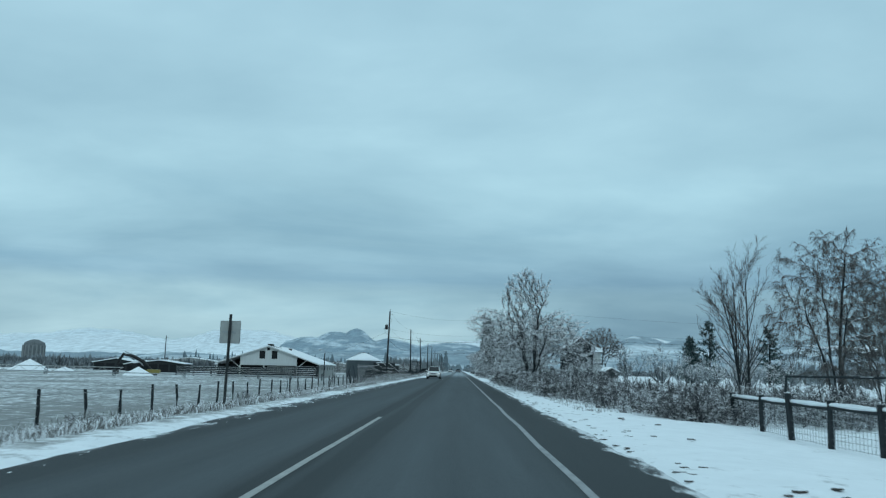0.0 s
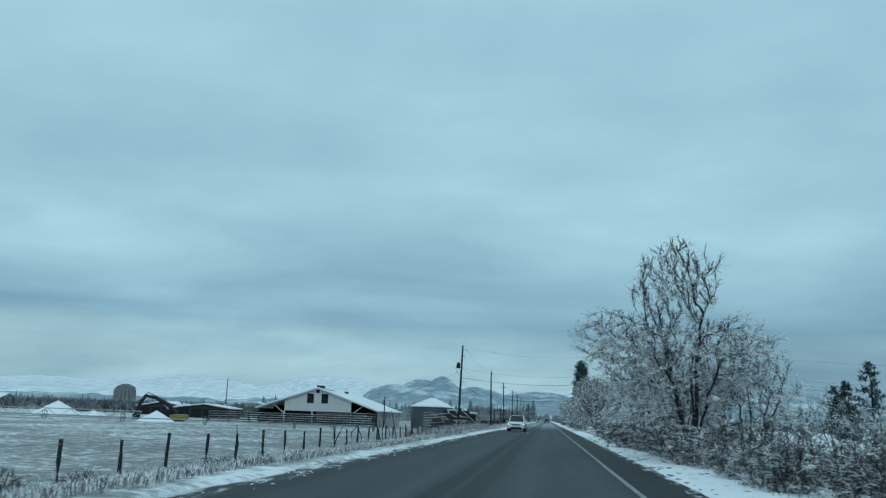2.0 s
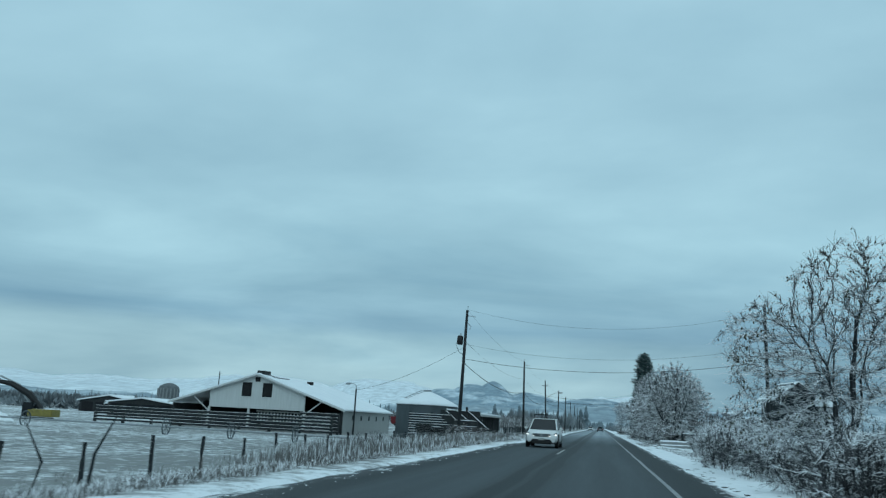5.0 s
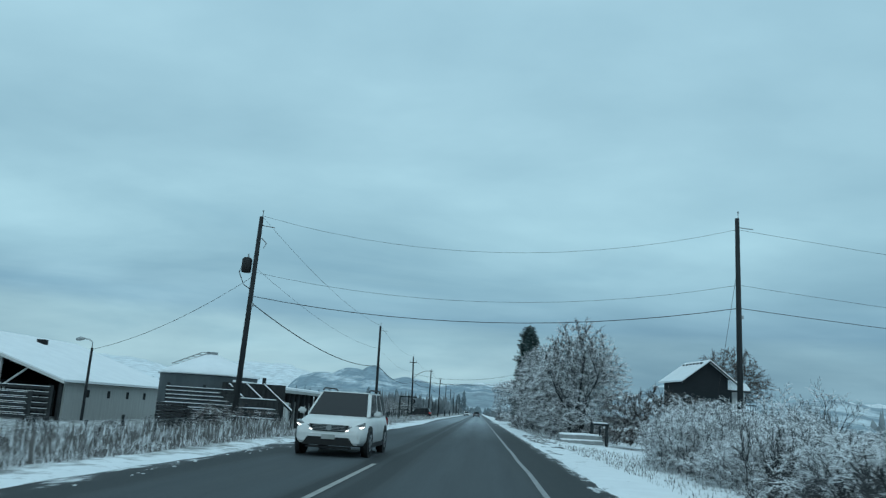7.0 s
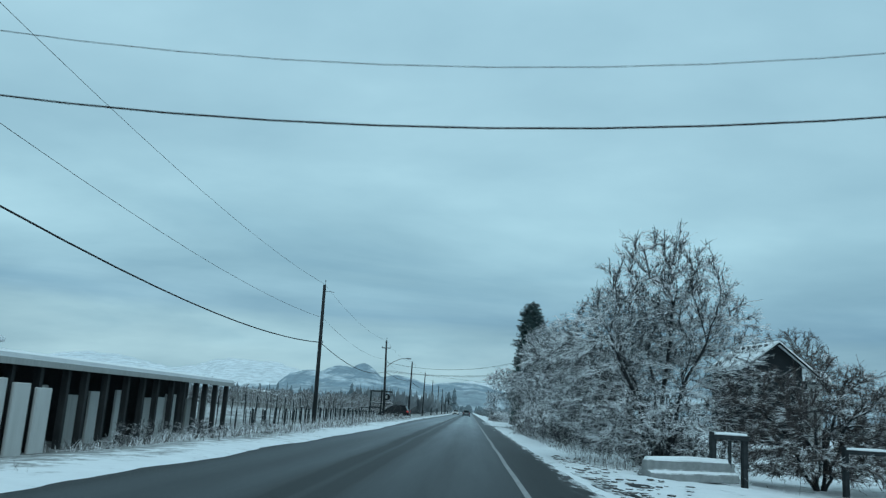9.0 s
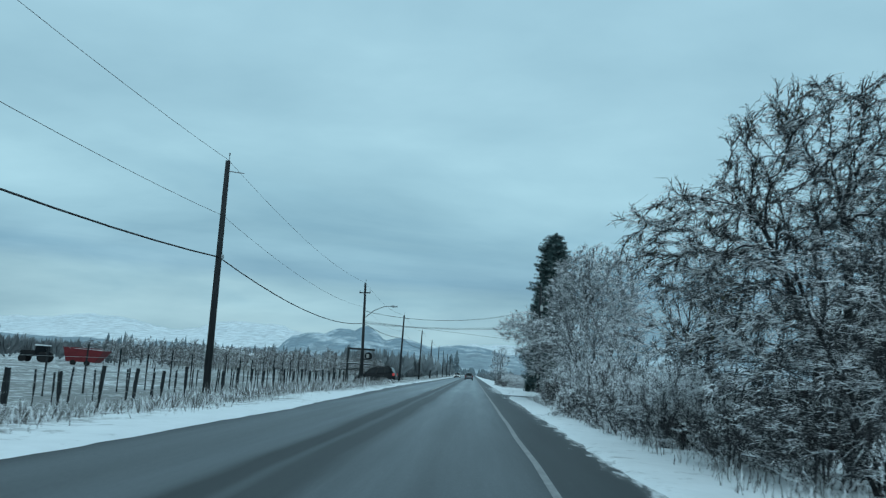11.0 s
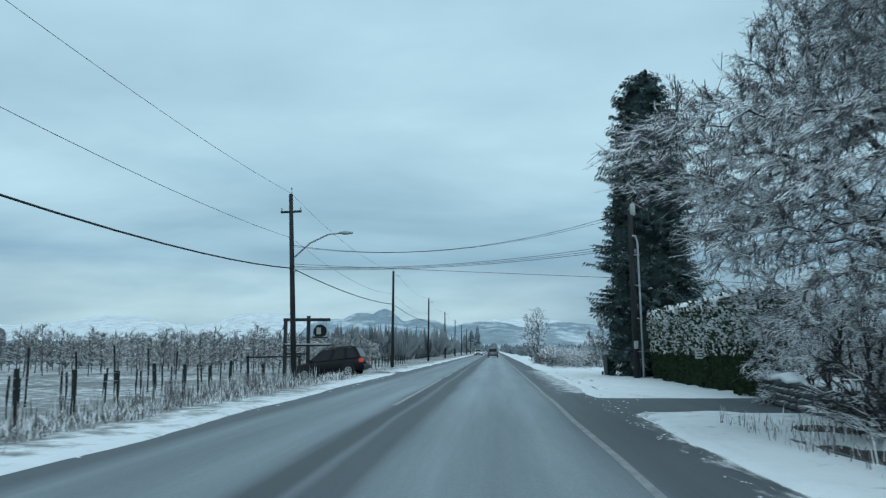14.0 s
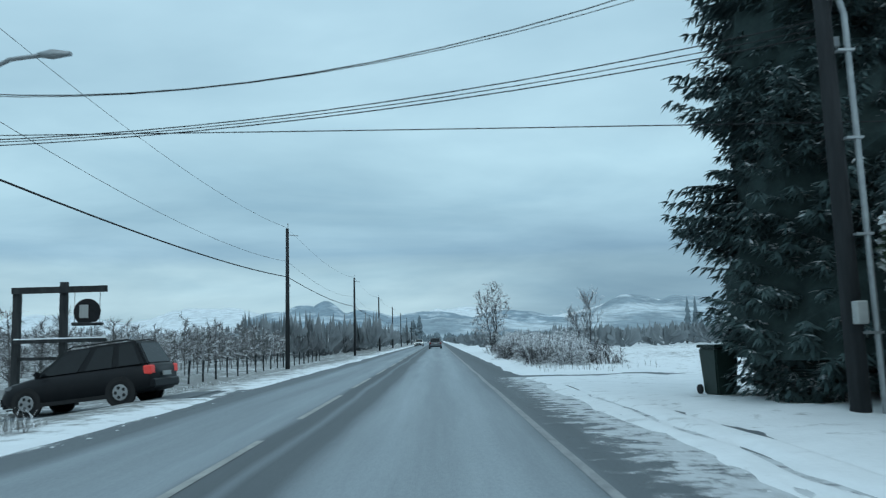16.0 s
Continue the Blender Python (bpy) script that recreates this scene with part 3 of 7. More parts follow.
for y0, y1 in spans:
    n = max(1, int((y1 - y0) / 5))
    for k in range(n):
        a0, a1 = y0 + (y1 - y0) * k / n, y0 + (y1 - y0) * (k + 1) / n
        c0, c1 = (-2.15 - 0.32 * step01(110, 205, q) + 0.015 * math.sin(q * 0.9) for q in (a0, a1))
        b.add([(c0 - 0.055, a0, 0.003), (c0 + 0.055, a0, 0.004), (c1 + 0.055, a1, 0.004), (c1 - 0.055, a1, 0.003)], [(0, 1, 2, 3)])
tagged(part("centre_line", b, YELLOW_PAINT), "faded painted centre line on the asphalt", "road marking", kind="structure")


def lumps(name, n, spot, s0, s1, material, label, category, seed):
    """Small flattened lumps lying about."""
    r = random.Random(seed)
    b = Build()
    for _ in range(n):
        x, y, z = spot(r)
        s, k, a0 = r.uniform(s0, s1), 6, r.uniform(0, 6.28)
        q = r.uniform(0.6, 1.6)
        ring = [[(x + s * c * q ** 0.5 * math.cos(a0 + i * math.tau / k) * r.uniform(0.75, 1.2), y + s * c / q ** 0.5 * math.sin(a0 + i * math.tau / k) * r.uniform(0.75, 1.2), z + zz * s) for i in range(k)]
                for c, zz in ((1.0, -0.12), (0.85, 0.16), (0.35, 0.26))]
        b.loft(ring)
    return tagged(part(name, b, material), label, category, kind="stuff")


CLOD = mat("frozen_soil", (0.085, 0.078, 0.07), (0.035, 0.032, 0.03), scale=9, rough=0.95, bump=0.5, snow=0.9, snow_cut=0.85)
lumps("soil_clods", 330, lambda r: ((lambda y: (2.75 + abs(r.gauss(0, 0.55)) + 0.02 * (r.random() < 0.2) * 60, y, 0.02))(r.uniform(6, 95))), 0.02, 0.085, CLOD, "frozen dark soil clods on the snowy verge", "clods", 61)
lumps("snow_crumbs", 300, lambda r: ((lambda y: (2.3 + abs(r.gauss(0.3, 0.5)), y, -0.025))(r.uniform(180, 232))), 0.008, 0.03, SNOW, "crumbs of snow scattered at the road edge", "snow crumbs", 62)
lumps("snow_crumbs", 300, lambda r: ((lambda y: (-5.2 - abs(r.gauss(0, 0.35)), y, -0.01))(r.uniform(8, 225))), 0.01, 0.035, SNOW, "crumbs of snow along the ploughed edge", "snow crumbs", 63)


def dust_material(name, x_bare, x_full, amount, color, stretch):
    """Thin snow lying in patches, thicker towards x_full."""
    m = mat(name, color, tuple(q * 0.72 for q in color), scale=5, rough=0.7, bump=0.4, bump_scale=16, contrast=0.5)
    nt = m.node_tree
    tc = nt.nodes.new("ShaderNodeTexCoord")
    sx = nt.nodes.new("ShaderNodeSeparateXYZ")
    nt.links.new(tc.outputs["Object"], sx.inputs[0])
    mp = nt.nodes.new("ShaderNodeMapping")
    mp.inputs["Scale"].default_value = stretch
    nt.links.new(tc.outputs["Object"], mp.inputs[0])
    nz = nt.nodes.new("ShaderNodeTexNoise")
    nz.inputs["Scale"].default_value, nz.inputs["Detail"].default_value, nz.inputs["Roughness"].default_value = 1.6, 8, 0.68
    nt.links.new(mp.outputs[0], nz.inputs["Vector"])
    gr = nt.nodes.new("ShaderNodeMapRange")
    gr.inputs["From Min"].default_value, gr.inputs["From Max"].default_value = x_bare, x_full
    gr.inputs["To Min"].default_value, gr.inputs["To Max"].default_value = -0.30, amount
    nt.links.new(sx.outputs[0], gr.inputs["Value"])
    al = nt.nodes.new("ShaderNodeMapRange")
    al.inputs["From Min"].default_value, al.inputs["From Max"].default_value = 0.47, 0.62
    nt.links.new(node_math(nt, "ADD", nz.outputs["Fac"], gr.outputs[0]), al.inputs["Value"])
    nt.links.new(al.outputs[0], nt.nodes["Principled BSDF"].inputs["Alpha"])
    return m


def dust_sheet(name, x0, x1, y0, y1, material, label):
    b = Build()
    ys = list(np.linspace(y0, y1, int((y1 - y0) / 10) + 2))
    lift = lambda x: -0.03 * abs(x + 2.2) / (5.6 if x > -2.2 else 4.4) + 0.005
    for ya, yb in zip(ys, ys[1:]):
        b.add([(x0, ya, lift(x0)), (x1, ya, lift(x1)), (x1, yb, lift(x1)), (x0, yb, lift(x0))], [(0, 1, 2, 3)])
    return tagged(part(name, b, material), label, "snow", kind="structure")


dust_sheet("snow_dusting", 1.75, 3.3, -20, 196.4, dust_material("verge_snow_dust", 2.0, 2.75, 0.08, (0.70, 0.73, 0.75), (2.2, 0.5, 1)), "thin snow blown over the edge of the asphalt")
dust_sheet("snow_dusting", -6.2, -4.2, -20, 330, dust_material("left_snow_dust", -4.7, -6.0, 0.08, (0.70, 0.73, 0.75), (2.2, 0.4, 1)), "thin snow left along the ploughed edge")
dust_sheet("slush_strip", 1.5, 3.38, 205.0, 232, dust_material("shoulder_slush", 0.9, 2.5, 0.13, (0.62, 0.655, 0.68), (1.5, 1.5, 1)), "grey slush frozen on the road shoulder")
lumps("soil_clods", 160, lambda r: ((lambda y: (3.0 + abs(r.gauss(0.5, 0.7)), y, 0.03))(r.uniform(132, 146))), 0.03, 0.10, CLOD, "dark soil showing through snow at the yard entrance", "clods", 65)

# ---- hills and far woods ----
def hill_material(name, woods, snow, share, size, soft=0.06):
    """Woods broken by snowy clearings, with the grain of single trees."""
    m = mat(name, snow, woods, scale=size, rough=1.0, contrast=0.10)
    nt = m.node_tree
    bsdf = nt.nodes["Principled BSDF"]
    tc = nt.nodes.new("ShaderNodeTexCoord")
    mp = nt.nodes.new("ShaderNodeMapping")
    mp.inputs["Scale"].default_value = (1.0, 0.22, 3.0)
    nt.links.new(tc.outputs["Object"], mp.inputs[0])
    levels = []
    for scale, detail in ((size, 7), (0.05, 4)):
        nz = nt.nodes.new("ShaderNodeTexNoise")
        nz.inputs["Scale"].default_value, nz.inputs["Detail"].default_value, nz.inputs["Roughness"].default_value = scale, detail, 0.62
        nt.links.new(mp.outputs[0], nz.inputs["Vector"])
        levels.append(nz.outputs["Fac"])
    cover = nt.nodes.new("ShaderNodeMapRange")
    cover.inputs["From Min"].default_value, cover.inputs["From Max"].default_value = share - soft, share + soft
    nt.links.new(levels[0], cover.inputs["Value"])
    grain = nt.nodes.new("ShaderNodeMapRange")
    grain.inputs["From Min"].default_value, grain.inputs["From Max"].default_value = 0.35, 0.65
    grain.inputs["To Min"].default_value, grain.inputs["To Max"].default_value = 0.80, 1.15
    nt.links.new(levels[1], grain.inputs["Value"])
    two = nt.nodes.new("ShaderNodeMix")
    two.data_type = "RGBA"
    nt.links.new(cover.outputs[0], two.inputs[0])
    two.inputs[6].default_value, two.inputs[7].default_value = (*woods, 1), (*snow, 1)
    mx = nt.nodes.new("ShaderNodeMix")
    mx.data_type, mx.blend_type = "RGBA", "MULTIPLY"
    mx.inputs[0].default_value = 1.0
    nt.links.new(two.outputs[2], mx.inputs[6])
    nt.links.new(grain.outputs[0], mx.inputs[7])
    nt.links.new(mx.outputs[2], bsdf.inputs["Base Color"])
    return m


# distance haze is put into these colours: woods blued, far slopes paled towards the sky
HILL = hill_material("hazed_wooded_snowy_hills", (0.27, 0.34, 0.385), (0.58, 0.65, 0.69), 0.56, 0.008)
HILL_DARK = hill_material("hazed_dark_wooded_hill", (0.245, 0.325, 0.38), (0.54, 0.62, 0.67), 0.55, 0.012)
HILL_WHITE = hill_material("hazed_open_snowy_hills", (0.64, 0.705, 0.74), (0.74, 0.79, 0.82), 0.40, 0.0035, 0.10)


def ridge(name, dist, az0, az1, peaks, base, material, seed, label, rough_h=8, depth=700):
    """A ridge seen from the road: bearings in degrees, peaks of (bearing, degrees of height, width)."""
    az = np.linspace(az0, az1, int((az1 - az0) * 6))
    h = base + 0 * az
    for a, e, w in peaks:
        h = np.maximum(h, base + (e - base) * np.exp(-((az - a) / w) ** 2))
    h = np.tan(np.radians(h)) * dist + rough_h * wave(az, seed, 5, 0.8)
    fall = np.minimum(1, np.minimum(az - az0, az1 - az) / 3.0)
    h = h * np.clip(fall, 0.02, 1)
    b = Build()
    rows = [(0.62, 0.0), (0.70, 0.20), (0.78, 0.41), (0.86, 0.63), (0.93, 0.83), (0.97, 0.94), (1.0, 1.0), (1.1, 0.9)]
    pts = []
    for k, (r, s) in enumerate(rows):
        wob = 1 + 0.004 * wave(az, seed + 1, 4, 0.9)
        for a, hh, q in zip(az, h, wob):
            t = math.radians(a)
            pts.append((math.sin(t) * dist * r * q, 100 + math.cos(t) * dist * r * q, -2 + hh * s))
    n = len(az)
    faces = [(k * n + i, k * n + i + 1, (k + 1) * n + i + 1, (k + 1) * n + i) for k in range(len(rows) - 1) for i in range(n - 1)]
    b.add(pts, faces)
    ob = part(name, b, material, smooth=True)
    return tagged(ob, label, "hill", kind="structure")


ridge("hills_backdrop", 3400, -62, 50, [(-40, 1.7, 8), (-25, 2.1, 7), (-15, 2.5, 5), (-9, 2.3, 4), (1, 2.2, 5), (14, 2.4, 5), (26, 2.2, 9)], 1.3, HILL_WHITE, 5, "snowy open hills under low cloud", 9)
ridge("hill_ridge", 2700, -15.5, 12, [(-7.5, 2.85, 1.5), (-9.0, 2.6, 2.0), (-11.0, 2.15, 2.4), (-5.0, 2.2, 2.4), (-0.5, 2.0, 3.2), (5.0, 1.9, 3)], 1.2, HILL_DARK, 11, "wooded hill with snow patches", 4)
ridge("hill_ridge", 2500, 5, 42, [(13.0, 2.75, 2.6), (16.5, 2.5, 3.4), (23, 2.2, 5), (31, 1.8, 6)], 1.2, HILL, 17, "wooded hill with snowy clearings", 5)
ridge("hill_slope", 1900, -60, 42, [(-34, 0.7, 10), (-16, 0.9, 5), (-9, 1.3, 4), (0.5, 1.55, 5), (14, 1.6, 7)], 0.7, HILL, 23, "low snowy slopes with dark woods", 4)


def conifer_cone(b, x, y, z, h, r, rng, tiers=4):
    for k in range(tiers):
        z0, z1 = z + h * (0.08 + 0.86 * k / tiers), z + h * min(1.0, 0.08 + 0.86 * (k + 1.7) / tiers)
        rr = r * (1 - 0.75 * k / tiers)
        n = 6
        ring = []
        for i in range(n):
            a = math.tau * i / n + rng.uniform(0, 0.9)
            q = rr * rng.uniform(0.65, 1.15)
            ring.append((x + math.cos(a) * q, y + math.sin(a) * q, z0 + rng.uniform(-0.05, 0.04) * h))
        b.add(ring + [(x, y, z1)], [(i, (i + 1) % n, n) for i in range(n)])


def round_tree(b, x, y, z, h, r, rng, spikes=18):
    """A bare far tree: a fan of thin upright limbs."""
    for _ in range(spikes):
        a, t = rng.uniform(0, math.tau), rng.uniform(0.15, 1.0)
        q = r * math.sqrt(t)
        foot = (x + math.cos(a) * q * 0.25, y + math.sin(a) * q * 0.25, z + h * rng.uniform(0.0, 0.3))
        tip = (x + math.cos(a) * q, y + math.sin(a) * q, z + h * (1.0 - 0.45 * t) * rng.uniform(0.85, 1.05))
        w = 0.10 * r
        b.add([(foot[0] - w, foot[1], foot[2]), (foot[0] + w, foot[1], foot[2]), (tip[0] + w * 0.8, tip[1], (tip[2] + foot[2]) / 2), tip,
               (tip[0] - w * 0.9, tip[1] + w, (tip[2] + foot[2]) / 2)], [(0, 1, 2), (0, 2, 3), (0, 3, 4)])


rng = random.Random(7)
woods = Build()
for k in range(430):
    az = rng.uniform(-25, 40)
    az += 3.0 * math.sin(az * 0.9)
    d = rng.uniform(480, 1000)
    if -3.5 < az < 2.0 and d < 700:
        continue
    x, y = math.sin(math.radians(az)) * d, 100 + math.cos(math.radians(az)) * d
    tall = 1.0 if rng.random() < 0.8 else 1.5
    conifer_cone(woods, x, y, -1, rng.uniform(4, 8) * tall * (0.6 if az > 0 else 1), rng.uniform(1.4, 2.6), rng, 3)
for az0, az1, d, n, h in ((-21.5, -16.5, 560, 26, 12), (-16.5, -9, 600, 34, 13), (3, 9, 760, 50, 5), (10, 26, 720, 110, 6)):
    for k in range(n):
        az, dd = rng.uniform(az0, az1), d * rng.uniform(0.92, 1.1)
        conifer_cone(woods, math.sin(math.radians(az)) * dd, 60 + math.cos(math.radians(az)) * dd, -1, h * rng.uniform(0.45, 1.1), rng.uniform(1.3, 2.3), rng, 4)
for k in range(330):
    az = rng.uniform(-9, 30) if k % 4 else rng.uniform(-5, 1)
    d = rng.uniform(620, 900)
    conifer_cone(woods, math.sin(math.radians(az)) * d, 100 + math.cos(math.radians(az)) * d, -1, rng.uniform(3, 8) * (1.1 if az < 3 else 0.9), rng.uniform(1.8, 3.4), rng, 4)
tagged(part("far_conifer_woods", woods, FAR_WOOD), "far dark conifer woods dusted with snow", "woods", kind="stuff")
frost = Build()
for k in range(1500):
    az = rng.uniform(-50, 42)
    d = rng.uniform(300, 760)
    if -2.6 < az < 1.0:
        continue
    round_tree(frost, math.sin(math.radians(az)) * d, 110 + math.cos(math.radians(az)) * d, -1, rng.uniform(3.5, 8) * (0.55 if -1 < az < 20 else 1), rng.uniform(1.8, 3.6), rng, 10)
for k in range(420):
    x, y = rng.uniform(30, 230), rng.uniform(95, 330)
    if 40 < y - x * 0.2 and x < 36 and y < 230:
        continue
    if 205 < y < 330 and x < 190:
        continue
    round_tree(frost, x, y, gz(x, y), rng.uniform(2.5, 6.0), rng.uniform(1.4, 2.8), rng, 14)
for k in range(240):
    x = -rng.uniform(62, 170)
    y = 186 + rng.uniform(-4, 6) - 0.1 * x
    round_tree(frost, x, y, gz(x, y), rng.uniform(1.6, 3.0), rng.uniform(1.2, 2.2), rng, 12)
for k in range(260):
    y = rng.uniform(300, 640)
    side = -1 if rng.random() < 0.5 else 1
    x = side * rng.uniform(11, 34) if side < 0 else rng.uniform(5.0, 18)
    round_tree(frost, x, y, 0, rng.uniform(3, 7.5) * (1 if side < 0 else 0.42), rng.uniform(1.5, 3.0), rng, 22)
for k in range(190):
    y = rng.uniform(285, 430)
    round_tree(frost, rng.uniform(9, 34) + (y - 285) * 0.25, y, 0, rng.uniform(1.3, 3.4), rng.uniform(1.2, 2.4), rng, 18)
for x, y, h, r in ((-59, 525, 12.5, 3.6), (-56, 529, 9.5, 2.6), (-75, 832, 19, 5.0), (-70, 836, 14, 4.5), (-13, 800, 21, 5.0), (-18, 806, 18, 5.0), (-23, 798, 14, 4.0), (-95, 610, 12, 3.0)):
    conifer = thing("far_conifer", pose(x, y, -1), "far dark conifer standing above the orchards", "conifer", "far conifers")
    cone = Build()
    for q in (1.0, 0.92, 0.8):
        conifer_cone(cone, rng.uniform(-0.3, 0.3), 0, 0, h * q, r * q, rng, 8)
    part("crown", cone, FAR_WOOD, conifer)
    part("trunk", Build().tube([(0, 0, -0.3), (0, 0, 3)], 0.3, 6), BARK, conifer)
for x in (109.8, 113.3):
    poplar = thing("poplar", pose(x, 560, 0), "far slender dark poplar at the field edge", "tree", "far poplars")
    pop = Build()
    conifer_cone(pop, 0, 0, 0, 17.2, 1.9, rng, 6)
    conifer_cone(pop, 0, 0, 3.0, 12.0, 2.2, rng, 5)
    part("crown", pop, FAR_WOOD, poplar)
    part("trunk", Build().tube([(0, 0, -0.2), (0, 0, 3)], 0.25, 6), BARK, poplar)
tagged(part("far_frosted_hazed_woods", frost, FAR_SNOWY), "far bare trees grey with frost and with haze put into their colour", "woods", kind="stuff")

# ---- growing trees ----


class Plant:
    """Grows limbs level by level; plain numbers throughout, for speed."""

    def __init__(self, seed):
        self.rng = random.Random(seed)
        self.wood, self.twigs, self.leaves = Build(), Build(), Build()

    def pipe(self, target, pts, rad, sides):
        (ax, ay, az), (bx, by, bz) = pts[0], pts[-1]
        dx, dy, dz = bx - ax, by - ay, bz - az
        n = math.sqrt(dx * dx + dy * dy + dz * dz) or 1.0
        dx, dy, dz = dx / n, dy / n, dz / n
        if abs(dz) < 0.9:
            q = math.hypot(dx, dy)
            ux, uy, uz = dy / q, -dx / q, 0.0
        else:
            q = math.hypot(dy, dz)
            ux, uy, uz = 0.0, dz / q, -dy / q
        vx, vy, vz = uy * dz - uz * dy, uz * dx - ux * dz, ux * dy - uy * dx
        base, verts = len(target.v), target.v
        for (x, y, z), r in zip(pts, rad):
            for k in range(sides):
                t = k * math.tau / sides + (math.pi / 2 if sides == 3 else 0.52)
                c, s = math.cos(t) * r, math.sin(t) * r
                verts.append((x + ux * c + vx * s, y + uy * c + vy * s, z + uz * c + vz * s))
        for i in range(len(pts) - 1):
            o = base + i * sides
            for k in range(sides):
                k2 = (k + 1) % sides
                target.f.append((o + k, o + k2, o + sides + k2, o + sides + k))

    def ribbon(self, pts, w):
        """A twig with snow along its top: a narrow ridge, open below."""
        rng, base, verts = self.rng, len(self.twigs.v), self.twigs.v
        (ax, ay, az), (bx, by, bz) = pts[0], pts[-1]
        dx, dy = bx - ax, by - ay
        q = math.hypot(dx, dy)
        if q < 0.35 * abs(bz - az):
            t = rng.uniform(0, math.tau)
            dx, dy, q = math.cos(t), math.sin(t), 1.0
        ux, uy = -dy / q, dx / q
        n = len(pts) - 1
        for i, (x, y, z) in enumerate(pts):
            k = 1.25 * w * (1.0 - 0.5 * i / n)
            verts.append((x - ux * k, y - uy * k, z - 0.4 * k))
            verts.append((x, y, z + 0.8 * k))
            verts.append((x + ux * k, y + uy * k, z - 0.4 * k))
        for i in range(n):
            o = base + 3 * i
            self.twigs.f.append((o, o + 1, o + 4, o + 3))
            self.twigs.f.append((o + 1, o + 2, o + 5, o + 4))

    def limb(self, p, d, length, radius, level, style):
        rng, (bend, droop, kids, taper) = self.rng, style["levels"][level]
        last = level + 1 == len(style["levels"])
        n = style.get("tip", 1) if last else style.get("segs", (7, 5, 4))[level]
        x, y, z = p
        vx, vy, vz = d
        pts, rad, dirs = [(x, y, z)], [radius], [(vx, vy, vz)]
        for i in range(n):
            vx += rng.uniform(-bend, bend)
            vy += rng.uniform(-bend, bend)
            vz += rng.uniform(-bend, bend) + droop * (i + 1) / n
            q = 1 / math.sqrt(vx * vx + vy * vy + vz * vz)
            vx, vy, vz = vx * q, vy * q, vz * q
            x, y, z = x + vx * length / n, y + vy * length / n, max(0.1, z + vz * length / n)
            pts.append((x, y, z))
            dirs.append((vx, vy, vz))
            rad.append(radius * (1 - (1 - taper) * (i + 1) / n))
        if last:
            self.ribbon(pts, style.get("twig", 0.006))
        else:
            self.pipe(self.twigs if level >= style["fine"] else self.wood, pts, rad, (7, 5, 3, 3)[level] if style["fine"] == 2 else 3)
        if not last:
            k0 = style["clear"][level]
            for j in range(kids):
                t = k0 + (1 - k0) * (j + rng.random()) / kids
                i = min(int(t * n), n - 1)
                f = t * n - i
                at = tuple(pts[i][m] + (pts[i + 1][m] - pts[i][m]) * f for m in range(3))
                ex, ey, ez = dirs[i + 1]
                sx, sy, sz = rng.gauss(0, 1), rng.gauss(0, 1), rng.gauss(0, 1)
                dot = sx * ex + sy * ey + sz * ez
                sx, sy, sz = sx - dot * ex, sy - dot * ey, sz - dot * ez
                q = 1 / (math.sqrt(sx * sx + sy * sy + sz * sz) + 1e-6)
                ang = style["angle"][level] * rng.uniform(0.75, 1.25)
                ca, sa = math.cos(ang), math.sin(ang) * q
                w = (ex * ca + sx * sa, ey * ca + sy * sa, ez * ca + sz * sa)
                if level == 0:
                    ln = style["length"][0] * length * rng.uniform(0.65, 1.15) * (1.15 - 0.72 * t)
                else:
                    ln = style["length"][level] * rng.uniform(0.6, 1.3) * (1.0 if level > 1 else 1.15 - 0.4 * t)
                self.limb(at, w, ln, max(rad[i] * style["thin"][level], style["least"]), level + 1, style)
        elif style.get("leaf", 0) and rng.random() < style["leaf"]:
            self.leaf(pts[-1], style["leaf_size"])

    def leaf(self, p, s):
        rng = self.rng
        a = rng.uniform(0, math.tau)
        p = Vector(p)
        d = Vector((math.cos(a) * 0.5, math.sin(a) * 0.5, -0.9)).normalized() * s
        w = Vector((-math.sin(a), math.cos(a), rng.uniform(-0.3, 0.3))) * s * 0.28
        self.leaves.add([p, p + d * 0.5 + w, p + d, p + d * 0.5 - w], [(0, 1, 2, 3)])


UPRIGHT = dict(levels=[(0.05, 0.10, 13, 0.2), (0.08, 0.16, 11, 0.3), (0.14, 0.10, 9, 0.3), (0.2, 0.04, 0, 0.25)], clear=[0.16, 0.15, 0.15],
               angle=[0.52, 0.5, 0.55], length=[0.62, 0.95, 0.34], thin=[0.45, 0.40, 0.6], least=0.008, fine=2, twig=0.006)
SHRUB = dict(levels=[(0.22, -0.06, 8, 0.35), (0.30, -0.14, 16, 0.45), (0.4, -0.10, 0, 0.35)], clear=[0.12, 0.05, 0.1],
             angle=[0.7, 0.85, 0.9], length=[0.46, 0.15, 0.3], thin=[0.7, 0.6, 0.7], least=0.012, fine=1, twig=0.0065, tip=1, segs=(4, 3))


def styled(style, **changes):
    out = dict(style)
    out.update(changes)
    return out


